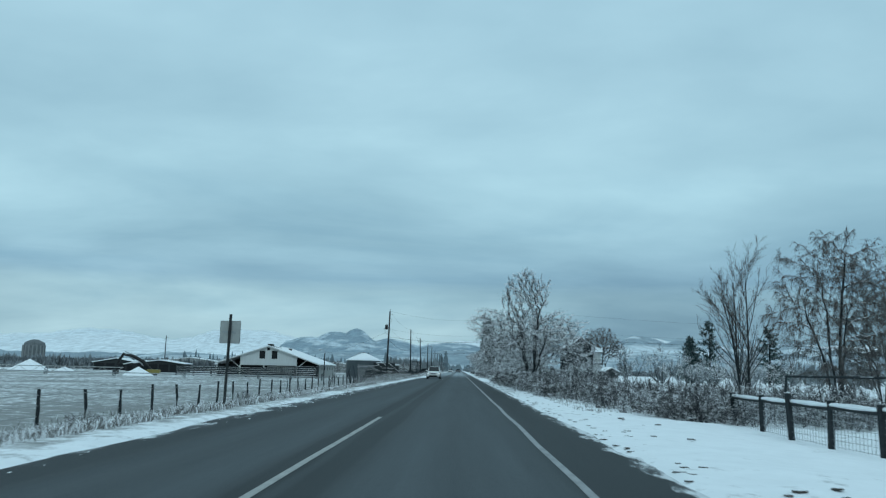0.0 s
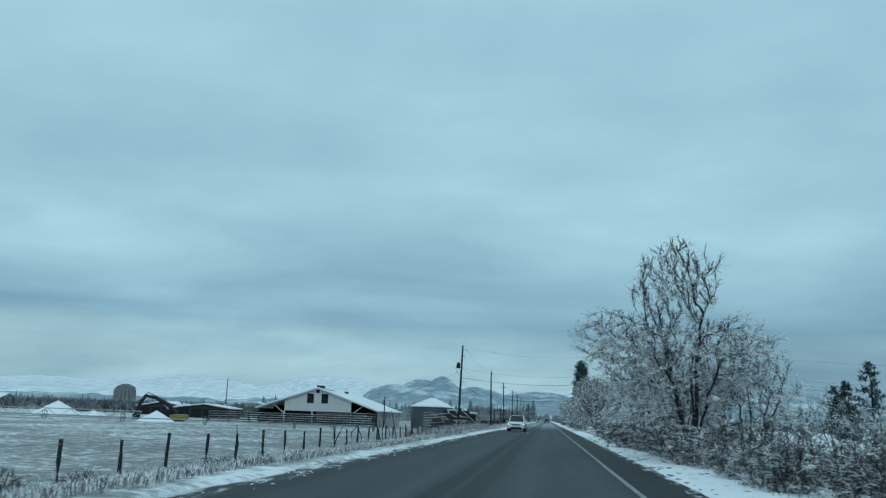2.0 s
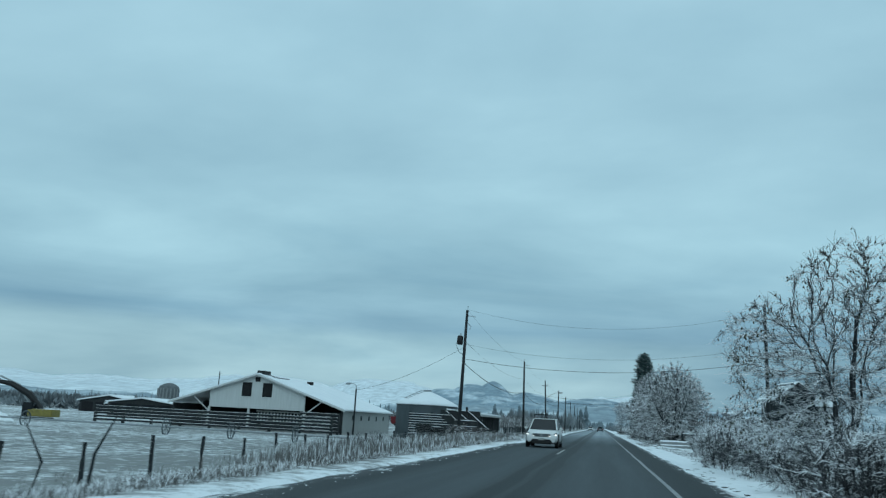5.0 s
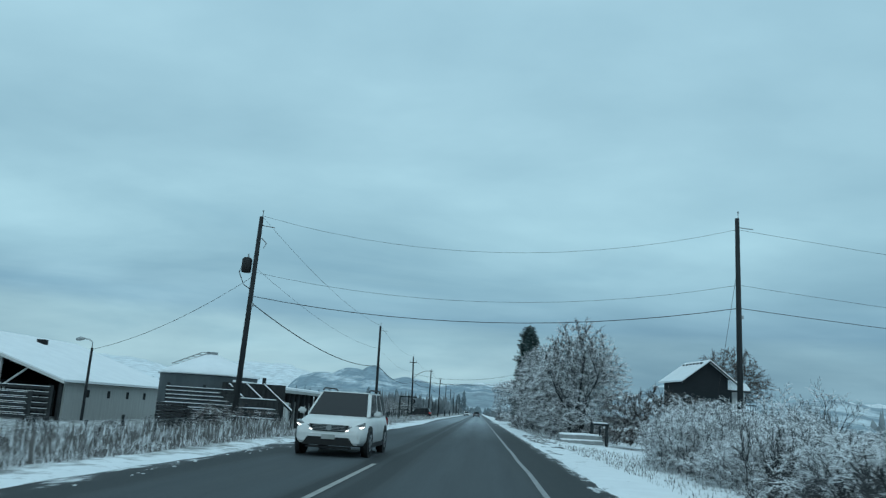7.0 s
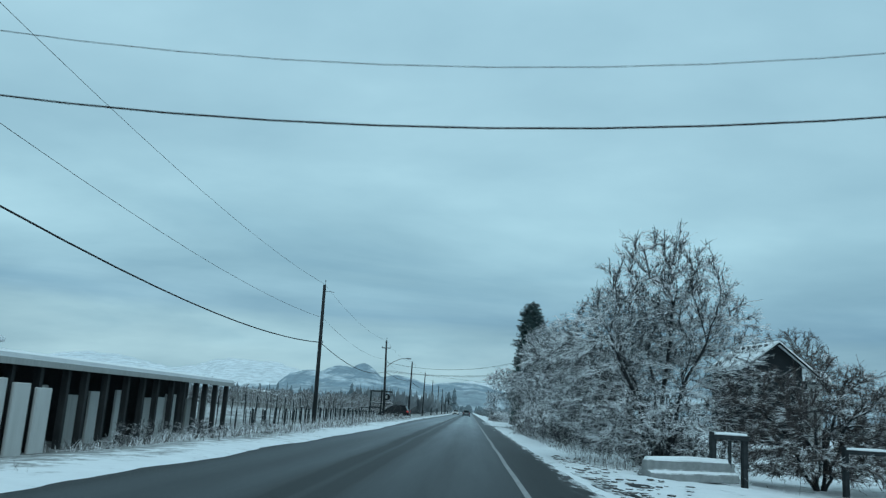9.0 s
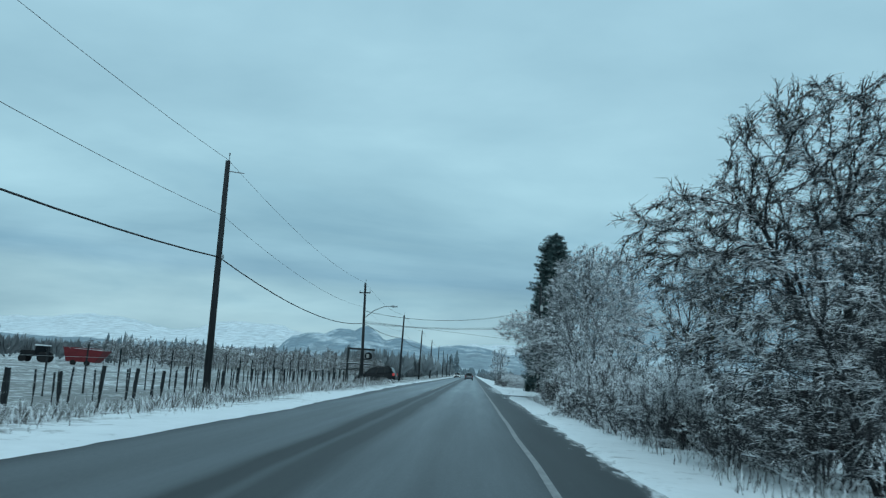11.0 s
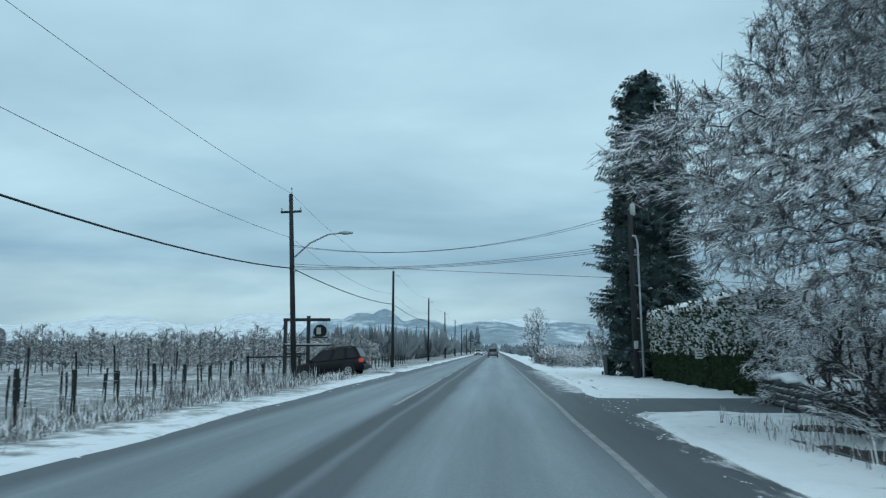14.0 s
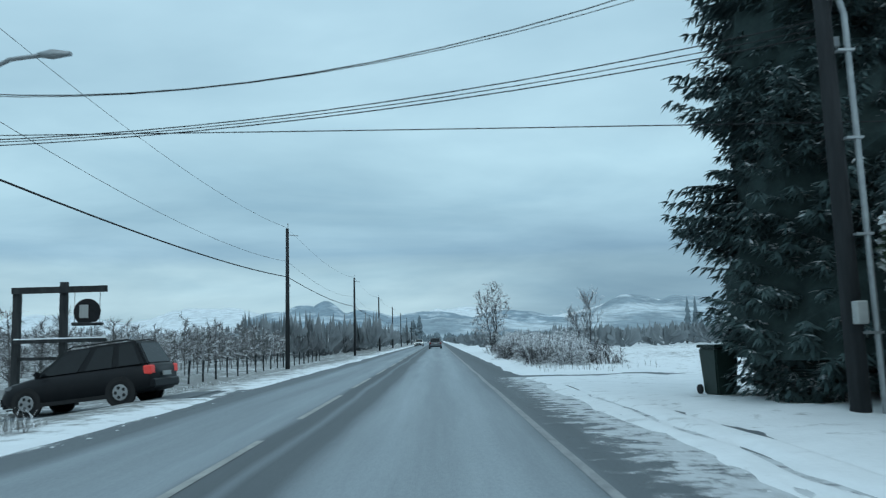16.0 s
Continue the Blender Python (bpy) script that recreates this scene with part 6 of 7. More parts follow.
def wheel_line():
    t = thing("irrigation_wheel_line", pose(-40, 112.4, -0.68), "long irrigation pipe on spoked steel wheels", "irrigation line")
    part("pipe", Build().tube([(-55, 4.0, 0.52), (-20, 1.5, 0.52), (26, 0, 0.52)], 0.07, 6), STEEL, t, "thin steel pipe topped with snow")
    for k, px in enumerate((21.1, 16.8, 12.3, 2.0, -8.0, -18.0)):
        py = 0.0 if px > 0 else -px * 0.07
        w = Build()
        pts = [(px, py + 0.5 * math.cos(i * math.tau / 20), 0.52 + 0.5 * math.sin(i * math.tau / 20)) for i in range(21)]
        w.tube(pts, 0.045, 5, cap=False)
        wheel = part("wheel", w, GALV, t)
        sp = Build()
        for i in range(8):
            sp.tube([(px, py, 0.52), (px, py + 0.5 * math.cos(i * math.tau / 8), 0.52 + 0.5 * math.sin(i * math.tau / 8))], 0.018, 4)
        part("spokes", sp, GALV, wheel)


wheel_line()


def truss_boom():
    t = thing("truss_boom", pose(-68, 122, -1.0, 0, 0, 4), "long pale lattice irrigation boom lying in the field", "irrigation boom")
    n, L = 22, 34.0
    for zz in (0.5, 1.5):
        part("chord", Build().tube([(-L / 2, 0, zz), (L / 2, 0, zz)], 0.06, 5), WHITE_ENAMEL, t)
    for k in range(n):
        a, b = -L / 2 + k * L / n, -L / 2 + (k + 1) * L / n
        part("brace", Build().tube([(a, 0, 0.5 if k % 2 else 1.5), (b, 0, 1.5 if k % 2 else 0.5)], 0.035, 4), WHITE_ENAMEL, t)
    for k in range(4):
        a = -L / 2 + 3 + k * 9
        part("leg", Build().tube([(a, 0, 0.5), (a, 0.4, 0)], 0.05, 4), WHITE_ENAMEL, t)


truss_boom()
tower = thing("round_tower", pose(-532, 1010, -2), "far round grey concrete tower with a domed top", "tower")
part("wall", Build().tube([(0, 0, 0), (0, 0, 21)], 13.0, 20), TOWER_GREY, tower)
part("roof", Build().tube([(0, 0, 21), (0, 0, 25), (0, 0, 27.5), (0, 0, 29)], [13.0, 11.5, 7, 3], 20), TOWER_GREY, tower)
for k in range(9):
    a = math.radians(190 + k * 20)
    part("pilaster", Build().tube([(math.cos(a) * 13, math.sin(a) * 13, 0), (math.cos(a) * 13, math.sin(a) * 13, 22)], 0.9, 5), CONCRETE, tower)
far_block = thing("far_building", pose(-240, 300, -1), "far grey block of a building", "building")
part("wall", Build().box(-9, -5, 0, 7, 5, 11), CONCRETE, far_block)
part("roof", Build().box(-5, -3, 11, 3, 3, 12.5), CONCRETE, far_block)


# ---- field fence ----
def fence_post(h, r=0.055, seed=1):
    rr = random.Random(seed)
    return Build().tube([(0, 0, -0.1), (rr.uniform(-.02, .02), rr.uniform(-.02, .02), h * 0.5), (rr.uniform(-.04, .04), 0, h)], [r * 1.1, r, r * 0.95], 7)


def wire_fence(name, posts, h, label, strands=(0.35, 0.65, 0.95), r=0.055, seed=1):
    x0, y0 = posts[0]
    t = thing(name, pose(x0, y0, gz(x0, y0)), label, "fence")
    rr = random.Random(seed)
    kinds = [fence_post(h * f, r, seed + k).mesh("post", POST_WOOD) for k, f in enumerate((1.0, 0.93, 1.06))]
    for k, (x, y) in enumerate(posts):
        part("post", kinds[k % 3], None, t, m=pose(x - x0, y - y0, gz(x, y) - gz(x0, y0), rr.uniform(-1.8, 1.8), rr.uniform(-1.8, 1.8), rr.uniform(0, 360)))
    for s in strands:
        part("wire", Build().tube([(x - x0, y - y0, gz(x, y) - gz(x0, y0) + s) for x, y in posts], 0.007, 4), STEEL, t)
    return t


wire_fence("field_fence", [(-12.0 + 0.004 * (y - 60) + 0.03 * math.sin(y), y) for y in [9.2 + 2.86 * k for k in range(41)]], 1.06, "line of dark round fence posts with thin wire", seed=2)
wire_fence("trellis_row", [(-15.2, 168 + 3.1 * k) for k in range(17)], 1.9, "row of thin dark trellis posts behind the fence", (0.9, 1.5), 0.04, seed=21)
wire_fence("orchard_fence", [(-11.5 + 0.05 * math.sin(y * 2.3), y + 0.15 * math.sin(y * 5)) for y in [162.2 + 2.6 * k for k in range(23)]], 1.3, "orchard fence of dark round posts with wire", (0.5, 0.9, 1.15), 0.07, seed=5)
wire_fence("stake_row", [(-13.0 + 0.3 * math.sin(y * 2.3), y + 0.5 * math.sin(y * 5)) for y in [163 + 1.25 * k for k in range(44)]], 1.15, "row of thin dark stakes in frosted grass", (0.8,), 0.035, seed=6)
rr = random.Random(17)
for k in range(11):
    x, y = rr.uniform(-11.5, -8.6), rr.uniform(52, 78)
    h = rr.uniform(1.1, 1.9)
    stick = Build().tube([(0, 0, -0.1), (rr.uniform(-.2, .2), rr.uniform(-.2, .2), h * 0.5), (rr.uniform(-.5, .5), rr.uniform(-.3, .3), h)], [0.035, 0.028, 0.012], 5)
    tagged(part("dead_stalk", stick, POST_WOOD, m=pose(x, y, gz(x, y))), "thin dead stalk standing in frosted grass", "stalk", "dead stalks")


def road_sign():
    t = thing("road_sign", pose(-7.25, 25.1, gz(-7.25, 25.1)), "back of a square metal road sign on a post", "road sign")
    part("post", Build().tube([(0, 0, -0.2), (0.05, 0, 2.88)], 0.045, 8), OLD_WOOD, t)
    part("plate", rounded(Build().box(-0.28, 0.05, 1.98, 0.36, 0.075, 2.68), 0.03, 2), WHITE_ENAMEL, t, "plain grey back of the plate")
    part("bracket", Build().box(-0.2, 0.03, 2.3, 0.22, 0.05, 2.36), STEEL, t)


road_sign()


def garden_fence():
    pts = [(9.35, 28.4), (8.8, 24.2), (8.35, 21.0), (8.3, 18.7), (8.35, 16.5), (8.5, 14.0)]
    x0, y0 = pts[2]
    t = thing("garden_fence", pose(x0, y0, gz(x0, y0)), "wooden post and rail fence with wire mesh, rails capped with snow", "fence")
    for k, (x, y) in enumerate(pts):
        part("post", rounded(Build().box(-0.065, -0.065, -0.1, 0.065, 0.065, 1.1 if k != 2 else 1.2), 0.02, 1), POST_WOOD, t, m=pose(x - x0, y - y0, gz(x, y) - gz(x0, y0), 2 * (k % 2), -2 * (k % 3), 20))
    for (xa, ya), (xb, yb) in zip(pts, pts[1:]):
        za, zb = gz(xa, ya) - gz(x0, y0), gz(xb, yb) - gz(x0, y0)
        part("rail", Build().tube([(xa - x0, ya - y0, za + 0.93), (xb - x0, yb - y0, zb + 0.9)], 0.055, 6), POST_WOOD, t)
        part("snow_cap", Build().tube([(xa - x0, ya - y0, za + 0.985), ((xa + xb) / 2 - x0, (ya + yb) / 2 - y0, (za + zb) / 2 + 0.97), (xb - x0, yb - y0, zb + 0.955)], [0.05, 0.075, 0.05], 6), SNOW, t)
        mesh = Build()
        for i in range(1, 14):
            f = i / 14
            mesh.tube([(xa + (xb - xa) * f - x0, ya + (yb - ya) * f - y0, za + 0.05), (xa + (xb - xa) * f - x0, ya + (yb - ya) * f - y0, za + 0.95)], 0.006, 3)
        for i in range(7):
            mesh.tube([(xa - x0, ya - y0, za + 0.08 + i * 0.14), (xb - x0, yb - y0, zb + 0.08 + i * 0.14)], 0.006, 3)
        part("wire_mesh", mesh, STEEL, t)
    part("gate_bar", Build().tube([(0, 0.3, 1.0), (0.03, 0.3, 1.62)], 0.03, 5).tube([(0.03, 0.3, 1.6), (1.9, -5.5, 1.62)], 0.03, 5), POST_WOOD, t)


garden_fence()


# ---- poles and wires ----
def utility_pole(x, y, h, lean, label, transformer=0, lamp=False, pins=True, arm=False):
    t = thing("utility_pole", pose(x, y, gz(x, y) - 0.05, 0, lean, 0), label, "utility pole", "poles along the road")
    part("pole", Build().tube([(0, 0, -0.3), (0, 0, h * 0.5), (0, 0, h)], [0.16, 0.135, 0.105], 10), POLE_WOOD, t, smooth=True)
    if pins:
        part("top_pin", Build().tube([(0.05, 0, h - 0.1), (0.05, 0, h + 0.22), (0.05, 0, h + 0.34)], [0.02, 0.02, 0.05], 6), STEEL, t)
        part("cable_clamp", Build().box(0.1, -0.06, h * 0.585, 0.2, 0.06, h * 0.585 + 0.16), STEEL, t)
    if arm:
        part("crossarm", Build().box(-0.55, -0.06, h - 1.0, 0.55, 0.06, h - 0.9), POLE_WOOD, t)
        for s in (-0.5, 0.5):
            part("insulator", Build().tube([(s, 0, h - 0.9), (s, 0, h - 0.72)], [0.05, 0.035], 8), STEEL, t)
    else:
        part("bracket", Build().tube([(0.1, 0, h - 0.45), (0.75, 0, h - 0.52)], 0.025, 5), STEEL, t)
    if transformer:
        s = transformer
        far, r0, z0, ht = (0.42, 0.25, h - 2.9, 0.75) if s == -1 else (0.30, 0.16, h - 2.35, 0.55)
        can = Build().tube([(s * far, 0, z0), (s * far, 0, z0 + 0.05), (s * far, 0, z0 + ht - 0.08), (s * far, 0, z0 + ht)], [r0 * 0.8, r0, r0, r0 * 0.7], 14)
        tr = part("transformer", can, TRIM_BLACK if s == -1 else WHITE_ENAMEL, t, "dark transformer can" if s == -1 else "pale grey transformer can", smooth=True)
        part("bushing", Build().tube([(s * far * 0.95, 0, z0 + ht), (s * far * 0.95, 0, z0 + ht + 0.2)], [0.05, 0.03], 6), STEEL, tr)
        part("drop_wire", Build().tube([(s * 0.62, 0, h - 2.4), (s * 0.75, 0, h - 2.9), (s * 0.45, 0, h - 3.5), (s * 0.1, 0, h - 3.7)], 0.022, 4), CABLE, t)
        part("fuse_link", Build().tube([(0.15, 0, h - 1.1), (0.42, 0, h - 1.35), (0.3, 0, h - 1.6)], 0.03, 4), STEEL, t)
    if lamp:
        z = h * 0.66
        part("lamp_arm", Build().tube([(0.1, 0, z), (1.0, -0.1, z + 0.72), (2.0, -0.2, z + 1.12), (2.7, -0.25, z + 1.15)], 0.045, 6), STEEL, t)
        part("lamp_head", Build().tube([(2.6, -0.25, z + 1.16), (2.9, -0.27, z + 1.15), (3.3, -0.3, z + 1.12)], [0.05, 0.11, 0.05], 8), STEEL, t, smooth=True)
    return t


LEFT = [(-11.6, 129.7, 11.0, 1.6), (-10.45, 174.9, 10.1, -0.8), (-10.4, 221.2, 10.0, -2.2), (-10.15, 259.7, 9.6, 0.2), (-10.5, 307.5, 9.9, 0.4), (-10.6, 353, 9.8, -0.3), (-10.7, 398, 9.8, 0.3), (-10.8, 445, 9.8, -0.4), (-10.8, 492, 9.8, 0), (-10.8, 540, 9.8, 0.4)]
for k, (x, y, h, lean) in enumerate(LEFT):
    utility_pole(x, y, h, lean, ("dark wooden utility pole with a transformer", "plain wooden utility pole", "wooden utility pole with a street lamp arm")[k] if k < 3 else "plain wooden utility pole",
                 transformer=-1 if k == 0 else 0, lamp=(k == 2), arm=(k == 2))
utility_pole(12.2, 128.9, 11.7, -0.6, "wooden utility pole with guy wires by the house")
utility_pole(6.35, 217.2, 9.9, -0.8, "brown wooden utility pole with a transformer and conduit", transformer=0.3)
utility_pole(-87.2, 240, 9.9, 0, "far wooden utility pole in the farmyard")


def pole_point(p, h):
    x, y, top, lean = p
    return (x + math.tan(math.radians(lean)) * h, y, gz(x, y) + h)


def wire(a, b, drop, r, label):
    mid = Vector(a)
    b2 = Build().tube([p - mid for p in sag(a, b, drop)], r, 4)
    return tagged(part("overhead_wire", b2, CABLE, m=pose(*mid)), label, "wire", "overhead wires")


hang = {129.7: 0.60, 174.9: 0.585, 221.2: 0.60, 259.7: 0.65, 307.5: 0.63}
for a, b in zip(LEFT, LEFT[1:]):
    wire(pole_point(a, a[2] * hang.get(a[1], 0.61)), pole_point(b, b[2] * hang.get(b[1], 0.61)), 0.9 if a[1] < 200 else 0.35, 0.030, "thick black communication cable between poles")
    wire(pole_point(a, a[2] * 0.76), pole_point(b, b[2] * 0.76), 0.7, 0.009, "thin overhead wire between poles")
    wire(pole_point(a, a[2]), pole_point(b, b[2]), 0.7, 0.009, "thin overhead wire between poles")
R1, R2 = (12.2, 128.9, 11.7, -0.6), (6.35, 217.2, 9.9, -0.8)
wire(pole_point(LEFT[0], 6.9), pole_point(R1, 7.3), 1.0, 0.016, "black service cable across the road")
wire(pole_point(LEFT[0], 8.1), pole_point(R1, 8.4), 1.15, 0.007, "thin wire across the road")
wire(pole_point(LEFT[0], 11.0), pole_point(R1, 11.1), 1.5, 0.007, "thin wire across the road")
wire(pole_point(R1, 7.3), (60, 138, 6.5), 0.6, 0.014, "service cable leading over the field")
wire(pole_point(R1, 8.4), (60, 140, 7.5), 0.6, 0.008, "thin wire leading over the field")
wire(pole_point(R1, 11.1), (60, 140, 10), 0.6, 0.008, "thin wire leading over the field")
wire(pole_point(LEFT[0], 7.9), (-22.8, 137.4, 3.5), 0.5, 0.012, "service wire to the yard lamp")
wire(pole_point(R1, 9.4), (10.4, 127.8, 0.0), 0.0, 0.012, "guy wire down to the ground")
for (h1, h2, d, r) in ((7.22, 7.72, 1.02, 0.011), (7.15, 7.55, 0.92, 0.008), (6.1, 6.22, 0.44, 0.011), (6.04, 6.08, 0.40, 0.009), (5.96, 5.96, 0.36, 0.011)):
    wire(pole_point(LEFT[2], h1), pole_point(R2, h2), d, r, "black service cable across the road")
wire(pole_point(LEFT[2], 6.22), (24, 213.4, 3.45), 0.06, 0.010, "service cable leading across the road past the hedge")
conduit = thing("service_conduit", pose(6.62, 217.0, gz(6.6, 217)), "grey steel conduit pipe standing by the pole", "conduit")
part("pipe", Build().tube([(0, 0, 0), (-0.12, 0, 6.2), (-0.2, 0, 6.5), (-0.35, 0, 6.5)], 0.05, 8), STEEL, conduit)
for zz in (1.2, 2.7, 4.2, 5.6):
    part("strap", Build().box(-0.2 - zz * 0.016, -0.06, zz, 0.065 - zz * 0.016, 0.06, zz + 0.04), STEEL, conduit)

# ---- house ----
def house():
    t = thing("house", pose(28.9, 195.4, -0.3, 0, 0, 8), "dark-stained timber house with a snowy gable roof", "house")
    w, h, pk, d = 6.2, 7.55, 9.75, 7.0
    part("wall", Build().prism([(-w / 2, 0), (w / 2, 0), (w / 2, h), (0, pk), (-w / 2, h)], 0, d), HOUSE_WALL, t, "dark timber walls")
    for s in (-1, 1):
        part("roof", Build().prism([(0, pk + 0.05), (s * (w / 2 + 0.6), h - 0.5), (s * (w / 2 + 0.6), h - 0.28), (0, pk + 0.28)], -0.7, d + 0.6), ROOF_SNOW, t, "snow-covered roof")
    part("bargeboard", Build().prism([(-w / 2 - 0.65, h - 0.7), (0, pk - 0.1), (w / 2 + 0.65, h - 0.7), (w / 2 + 0.65, h - 0.52), (0, pk + 0.1), (-w / 2 - 0.65, h - 0.52)], -0.8, -0.71), HOUSE_WALL, t)
    part("annex_wall", Build().box(w / 2, 1.4, 0, w / 2 + 2.3, 6.0, 6.4), WHITE_WALL, t, "pale annex wall")
    arc = [(w / 2 - 0.5, 7.65), (w / 2 + 1.2, 7.6), (w / 2 + 2.0, 7.25), (w / 2 + 2.45, 6.65), (w / 2 + 2.45, 6.45), (w / 2 - 0.5, 6.45)]
    part("annex_roof", Build().prism(arc, 0.0, 6.5), ROOF_SNOW, t, "snowy rounded annex roof")
    part("annex_eave", Build().box(w / 2, -0.05, 6.28, w / 2 + 2.5, 6.5, 6.44), HOUSE_WALL, t)
    part("balcony", Build().box(w / 2, -0.6, 3.6, w / 2 + 3.0, 1.4, 3.8), OLD_WOOD, t)
    for k in range(9):
        part("baluster", Build().box(w / 2 + 0.1 + k * 0.34, -0.6, 3.8, w / 2 + 0.16 + k * 0.34, -0.54, 4.6), OLD_WOOD, t)
    part("handrail", Build().box(w / 2, -0.63, 4.6, w / 2 + 3.0, -0.5, 4.7), OLD_WOOD, t)
    for k in range(2):
        part("balcony_post", Build().box(w / 2 + 0.4 + k * 2.3, -0.5, 0, w / 2 + 0.6 + k * 2.3, -0.3, 3.6), OLD_WOOD, t)
    for k in range(6):
        part("snow_guard", Build().box(-0.75, 0.3 + k * 1.15, pk - 0.32, -0.55, 0.75 + k * 1.15, pk - 0.05), OLD_WOOD, t)


house()
snow_heap(25.5, 131.0, 3.4, 1.75, 15)
rail = thing("rail_fence", pose(15.8, 137.0, gz(15.8, 137)), "dark wooden rail fence capped with snow", "fence")
for k in range(4):
    part("post", rounded(Build().box(-2.4 + k * 1.6 - 0.08, -0.08, -0.1, -2.4 + k * 1.6 + 0.08, 0.08, 1.25), 0.02, 1), POST_WOOD, rail)
for zz in (0.45, 0.95):
    part("rail", Build().box(-2.5, -0.13, zz, 2.5, -0.085, zz + 0.13), POST_WOOD, rail)
part("snow_cap", Build().tube([(-2.5, -0.1, 1.10), (2.5, -0.1, 1.10)], 0.05, 6), SNOW, rail)
simple_shed("garden_shed", 33.0, 178, -0.6, 3.2, 3, 2.2, 0.8, OLD_WOOD, "small garden shed with a snowy roof", 15)


# ---- conifers ----
def spruce(name, x, y, h, r, seed, label, base=0.5, whorls=46, per=11, power=0.6):
    """A conifer of drooping boughs, each a spine with needle sprays hanging from both sides."""
    rr = random.Random(seed)
    t = thing(name, pose(x, y, gz(x, y) - 0.03), label, "conifer")
    part("trunk", Build().tube([(0, 0, -0.1), (0, 0, h * 0.5), (0, 0, h * 0.98)], [0.22, 0.14, 0.02], 8), BARK, t, smooth=True)
    b = Build()
    for k in range(whorls):
        f = k / (whorls - 1)
        z = base + (h - base) * f
        span = r * ((1 - f) ** power) * (0.78 + 0.22 * min(1, f * 6)) + 0.12
        for j in range(max(5, int(per * (1 - 0.5 * f)))):
            a = rr.uniform(0, math.tau)
            zj = z + rr.uniform(-0.6, 0.6) * (h - base) / whorls
            ln = span * rr.uniform(0.74, 1.06) * (0.92 + 0.12 * math.sin(3 * a + zj * 1.7) + 0.10 * math.sin(zj * 2.9 + a))
            dx, dy = math.cos(a), math.sin(a)
            drop = rr.uniform(0.10, 0.38) * ln
            if rr.random() < 0.05:
                ln *= 1.15
            n = max(4, int(ln / 0.15))
            for i in range(int(n * 0.35), n + 1):
                q = i / n
                p = Vector((dx * ln * q, dy * ln * q, zj - drop * q + 0.75 * drop * q ** 3))
                wide = (0.46 - 0.18 * q) * min(1.0, 0.45 + ln * 0.4)
                for sgn in (-1.6, -1.1, -0.7, -0.3, 0.0, 0.3, 0.7, 1.1, 1.6):
                    d = Vector((dx * 0.8 - dy * sgn, dy * 0.8 + dx * sgn, rr.uniform(-1.1, 0.05)))
                    d = d.normalized() * wide * rr.uniform(0.6, 1.1)
                    s = Vector((-d.y, d.x, rr.uniform(-0.5, 0.5) * wide)).normalized() * wide * 0.08
                    b.add([p - s, p + s, p + d * 0.6 + s, p + d - Vector((0, 0, 0.06 * wide)), p + d * 0.6 - s], [(0, 1, 2, 4), (4, 2, 3)])
    # added solid core closes the crown; its darkened colour stands in for inner shade
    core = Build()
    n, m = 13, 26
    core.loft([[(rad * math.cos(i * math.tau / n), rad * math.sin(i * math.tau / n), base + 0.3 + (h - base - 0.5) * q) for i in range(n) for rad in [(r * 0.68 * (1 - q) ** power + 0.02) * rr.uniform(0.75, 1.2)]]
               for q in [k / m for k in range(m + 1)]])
    part("shade_core", core, SHADED_NEEDLES, t)
    part("crown", b, NEEDLES, t, "dense dark needles with a little snow")
    return t


spruce("spruce", 7.65, 220.3, 15.5, 2.75, 31, "tall dark spruce beside the road, lightly dusted with snow", whorls=92, per=27, power=0.30)
spruce("young_spruce", 6.75, 219.6, 1.25, 0.75, 77, "small young spruce bowed under snow", base=0.1, whorls=14, per=9, power=0.7)


def garden_conifer(x, y, h, r, seed):
    """An open, uneven conifer: a leaning trunk and upcurved boughs carrying clumps of needles."""
    rr = random.Random(seed)
    t = thing("garden_conifer", pose(x, y, gz(x, y) - 0.03), "dark uneven garden conifer dusted with snow", "conifer", "garden conifers")
    part("trunk", Build().tube([(0, 0, -0.1), (0.2, 0, h * 0.5), (0.1, 0, h * 0.97)], [0.22, 0.14, 0.03], 7), BARK, t, smooth=True)
    b = Build()
    for k in range(64):
        f = (k + rr.random()) / 64
        a, z = rr.uniform(0, math.tau), h * (0.08 + 0.9 * f)
        ln = (r * (1 - f) ** 0.75 + 0.35) * rr.choice((0.5, 0.75, 0.9, 1.0, 1.2))
        dx, dy, n = math.cos(a), math.sin(a), max(3, int(ln / 0.35))
        for i in range(1, n + 1):
            q = i / n
            p = Vector((dx * ln * q, dy * ln * q, z - 0.25 * ln * q + 0.4 * ln * q * q))
            for _ in range(11):
                d = Vector((dx * 0.7 + rr.gauss(0, 0.7), dy * 0.7 + rr.gauss(0, 0.7), rr.gauss(0.05, 0.45))).normalized() * rr.uniform(0.35, 0.75)
                w = Vector((-d.y, d.x, rr.uniform(-0.2, 0.2))).normalized() * 0.08
                b.add([p - w, p + w, p + d * 0.6 + w, p + d, p + d * 0.6 - w], [(0, 1, 2, 4), (4, 2, 3)])
    part("crown", b, NEEDLES, t, "dark needles with a little snow")


for k, (x, y, h, r) in enumerate(((43.6, 143.6, 11.2, 2.5), (40.4, 143.2, 8.4, 2.1), (51.0, 135.8, 9.8, 3.0), (47.3, 169, 9.0, 2.3), (50, 175, 8.2, 2.0))):
    garden_conifer(x, y, h, r, 50 + k)


